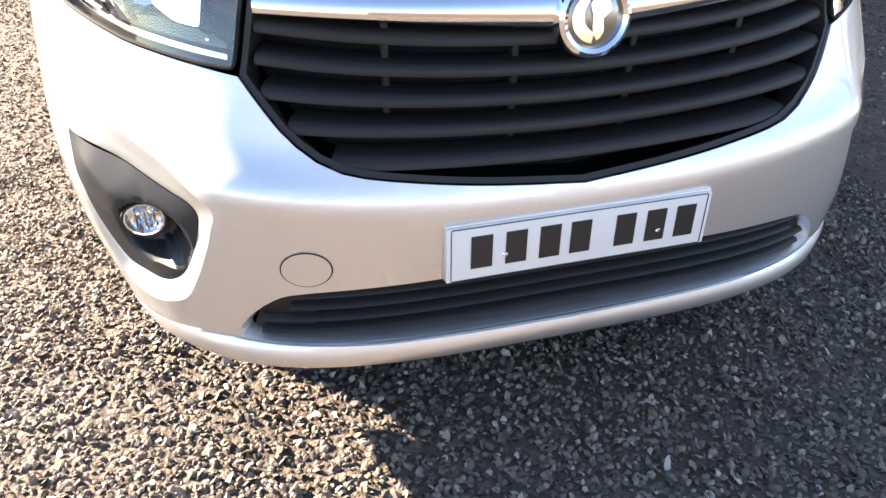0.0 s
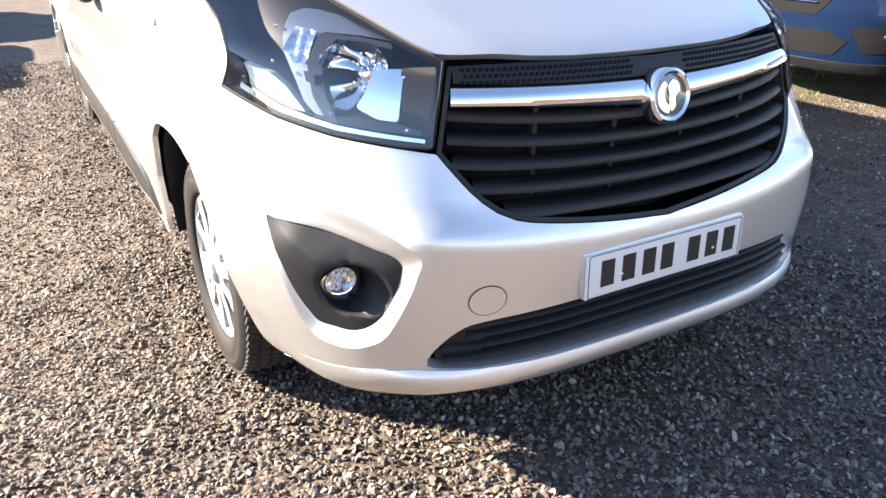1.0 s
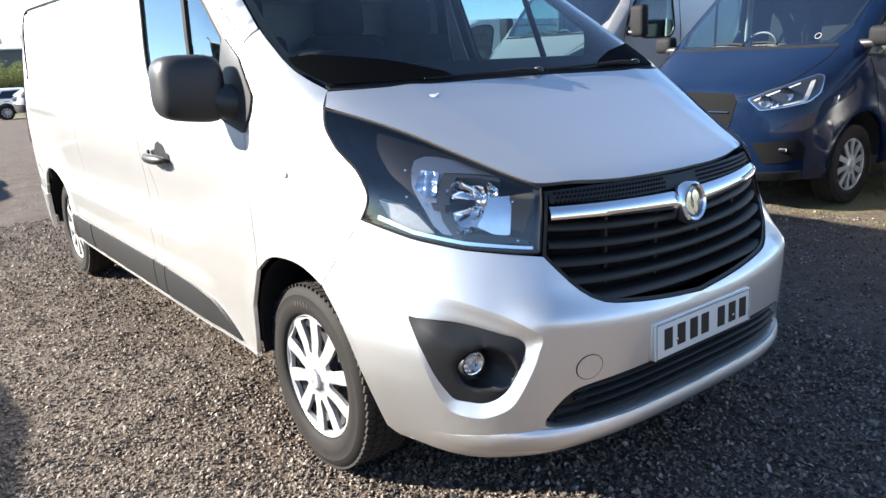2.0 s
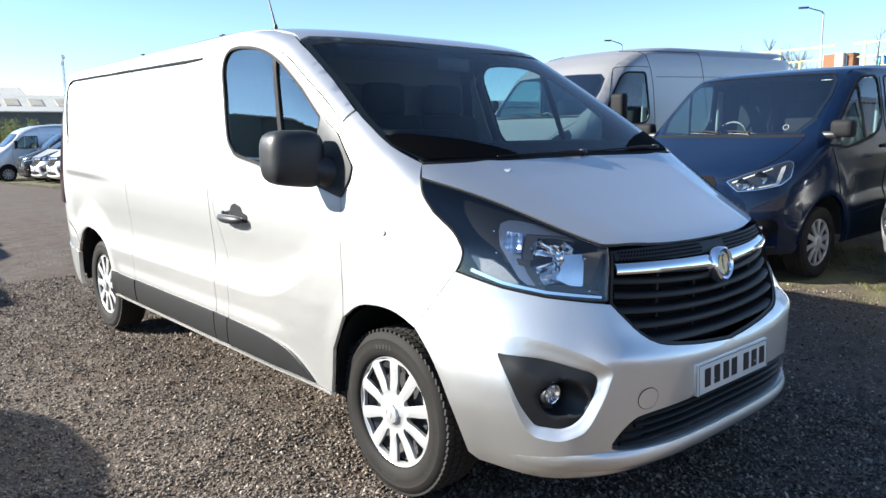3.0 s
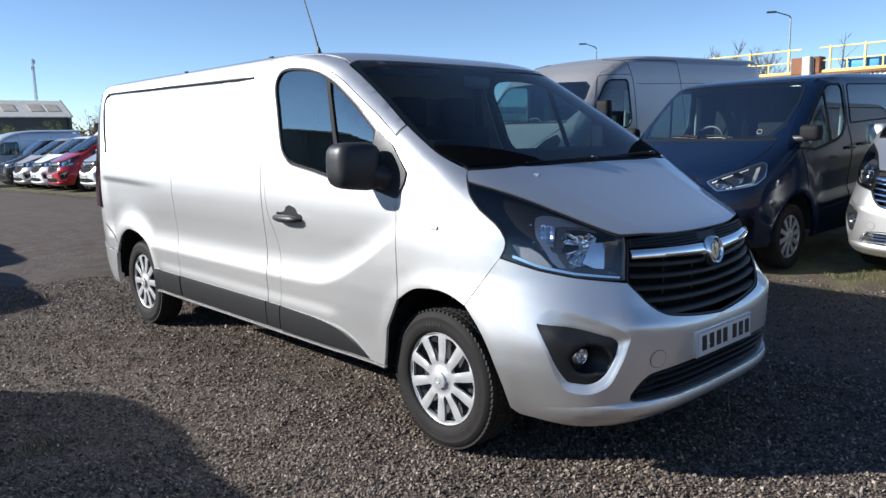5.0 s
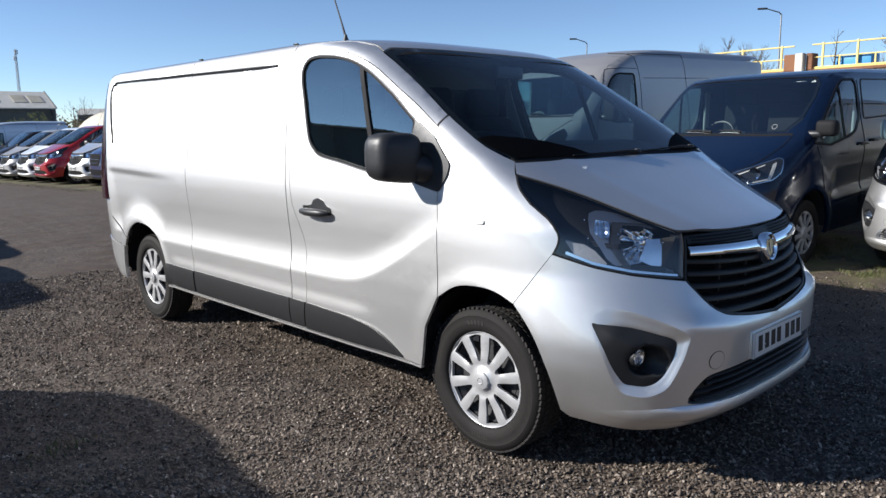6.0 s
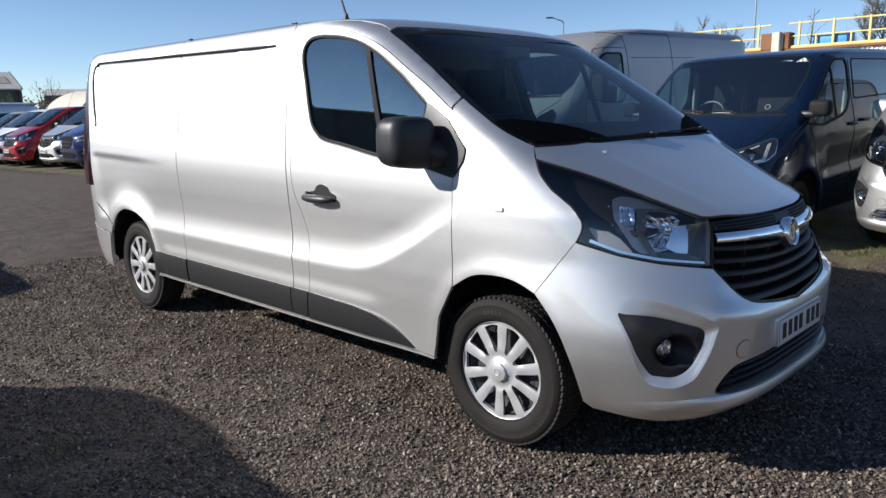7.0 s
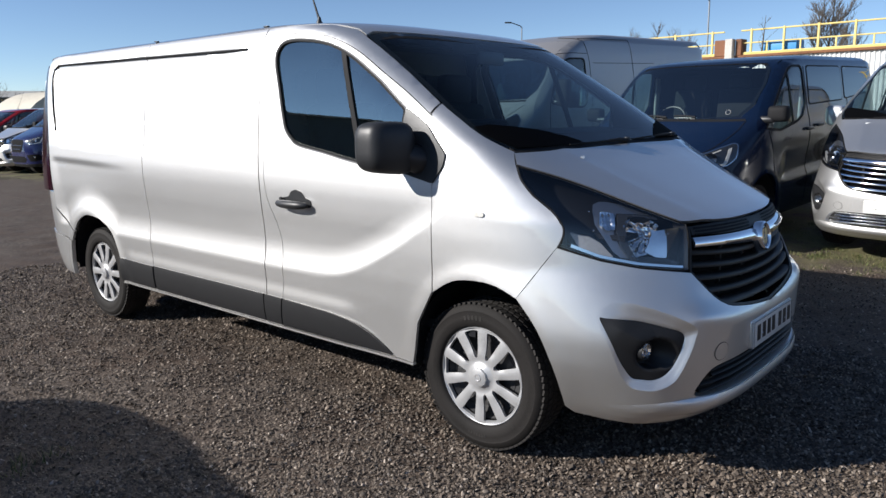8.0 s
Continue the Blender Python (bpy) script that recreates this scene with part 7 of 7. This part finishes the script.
def stones():
    rnd = np.random.RandomState(7)
    zones = [(-3.4, 1.6, -2.4, 1.0, 60000), (-3.8, 0.2, -0.4, 6.0, 75000), (1.2, 4.2, -2.0, 2.0, 12000), (-2.2, 1.6, -2.0, -0.3, 12000)]
    base = np.array([(1, 0, 0), (-1, 0, 0), (0, 1, 0), (0, -1, 0), (0, 0, 1), (0, 0, -1)], float)
    corner = np.array([(0.62, 0.62, 0.5), (-0.62, 0.62, 0.5), (-0.62, -0.62, 0.5), (0.62, -0.62, 0.5)])
    shape = np.concatenate((base[:4] * (1, 1, 1), corner, base[4:5]))
    tri = [(0, 4, 7), (2, 5, 4), (1, 6, 5), (3, 7, 6), (4, 5, 8), (5, 6, 8), (6, 7, 8), (7, 4, 8)]
    vs, fs, count = [], [], 0
    for zone, (x0, x1, y0, y1, n) in enumerate(zones):
        p = np.stack((rnd.uniform(x0, x1, n), rnd.uniform(y0, y1, n)), 1)
        size = (0.0042 if zone < 3 else 0.0060) + 0.0075 * rnd.beta(1.6, 3.2, n)
        a = rnd.uniform(0, 2 * math.pi, n)
        jit = rnd.uniform(0.65, 1.3, (n, 9, 3))
        v = shape[None] * jit * size[:, None, None] * np.stack((rnd.uniform(0.8, 1.5, n), rnd.uniform(0.7, 1.1, n), rnd.uniform(0.5, 1.0, n)), 1)[:, None]
        c, s = np.cos(a)[:, None], np.sin(a)[:, None]
        tilt = rnd.normal(0, 0.5, (n, 2))
        x, y = v[:, :, 0] * c - v[:, :, 1] * s, v[:, :, 0] * s + v[:, :, 1] * c
        z = v[:, :, 2] + x * tilt[:, 0:1] + y * tilt[:, 1:2]
        gx, gy = p[:, 0:1] + x, p[:, 1:2] + y
        base_z = yard(p[:, 0], p[:, 1])[:, None] + 0.15 * size[:, None]
        vs.append(np.stack((gx, gy, z + base_z), 2).reshape(-1, 3))
        f = np.array(tri)[None] + (np.arange(n) * 9)[:, None, None] + count
        fs.append(f.reshape(-1, 3))
        count += n * 9
    return tagged(finish("stone_chips", np.concatenate(vs), np.concatenate(fs), stone_material(), smooth=False), "loose brown and grey stone chips on the yard", "gravel", kind="stuff")


def grass():
    rnd = np.random.RandomState(11)
    m, n, l, b = material("grass_blades")
    g = n.new("ShaderNodeNewGeometry")
    r = ramp_node(n, l, g.outputs["Random Per Island"], [(0.0, (0.040, 0.060, 0.015)), (0.5, (0.085, 0.105, 0.030)), (1.0, (0.20, 0.17, 0.08))])
    l.new(r.outputs["Color"], b.inputs["Base Color"])
    b.inputs["Roughness"].default_value = 0.7
    vs, fs = [], []
    tufts = [(rnd.uniform(3.9, 7.5), rnd.uniform(-3.5, 3.6)) for _ in range(1500)] + [(rnd.normal(2.6, 0.10), rnd.normal(0.35, 0.10)) for _ in range(14)] + [(rnd.uniform(3.6, 4.2), rnd.uniform(19, 34)) for _ in range(250)]
    tufts += [(rnd.normal(4.52, 0.10), rnd.normal(0.02, 0.10)) for _ in range(40)]
    tufts += [(rnd.normal(cx, 0.10), rnd.normal(cy, 0.05)) for cx, cy in ((-2.0, 2.31), (-2.25, 1.38), (-2.36, 0.92), (-2.2, 2.36)) for _ in range(7)]
    for x, y in tufts:
        if math.sin(x * 2.3 + 1.0) * math.sin(y * 1.9) + 0.35 * math.sin(7 * x + 3 * y) < -0.25 and y < 10:
            continue
        h = rnd.uniform(0.015, 0.05)
        for _ in range(11):
            a = rnd.uniform(0, 2 * math.pi)
            px, py = x + rnd.normal(0, 0.03), y + rnd.normal(0, 0.03)
            z = float(rise(px, py)) - 0.005
            dx, dy, hh = math.cos(a) * 0.003, math.sin(a) * 0.003, h * rnd.uniform(0.6, 1.3)
            lx, ly = rnd.normal(0, 0.4) * hh, rnd.normal(0, 0.4) * hh
            k = len(vs)
            vs += [(px - dx, py - dy, z), (px + dx, py + dy, z), (px + lx, py + ly, z + hh)]
            fs.append((k, k + 1, k + 2))
    return tagged(finish("grass", vs, fs, m, smooth=False), "thin yellow-green grass tufts on the verge", "grass", kind="stuff")


ground_sheet()
stones()
grass()
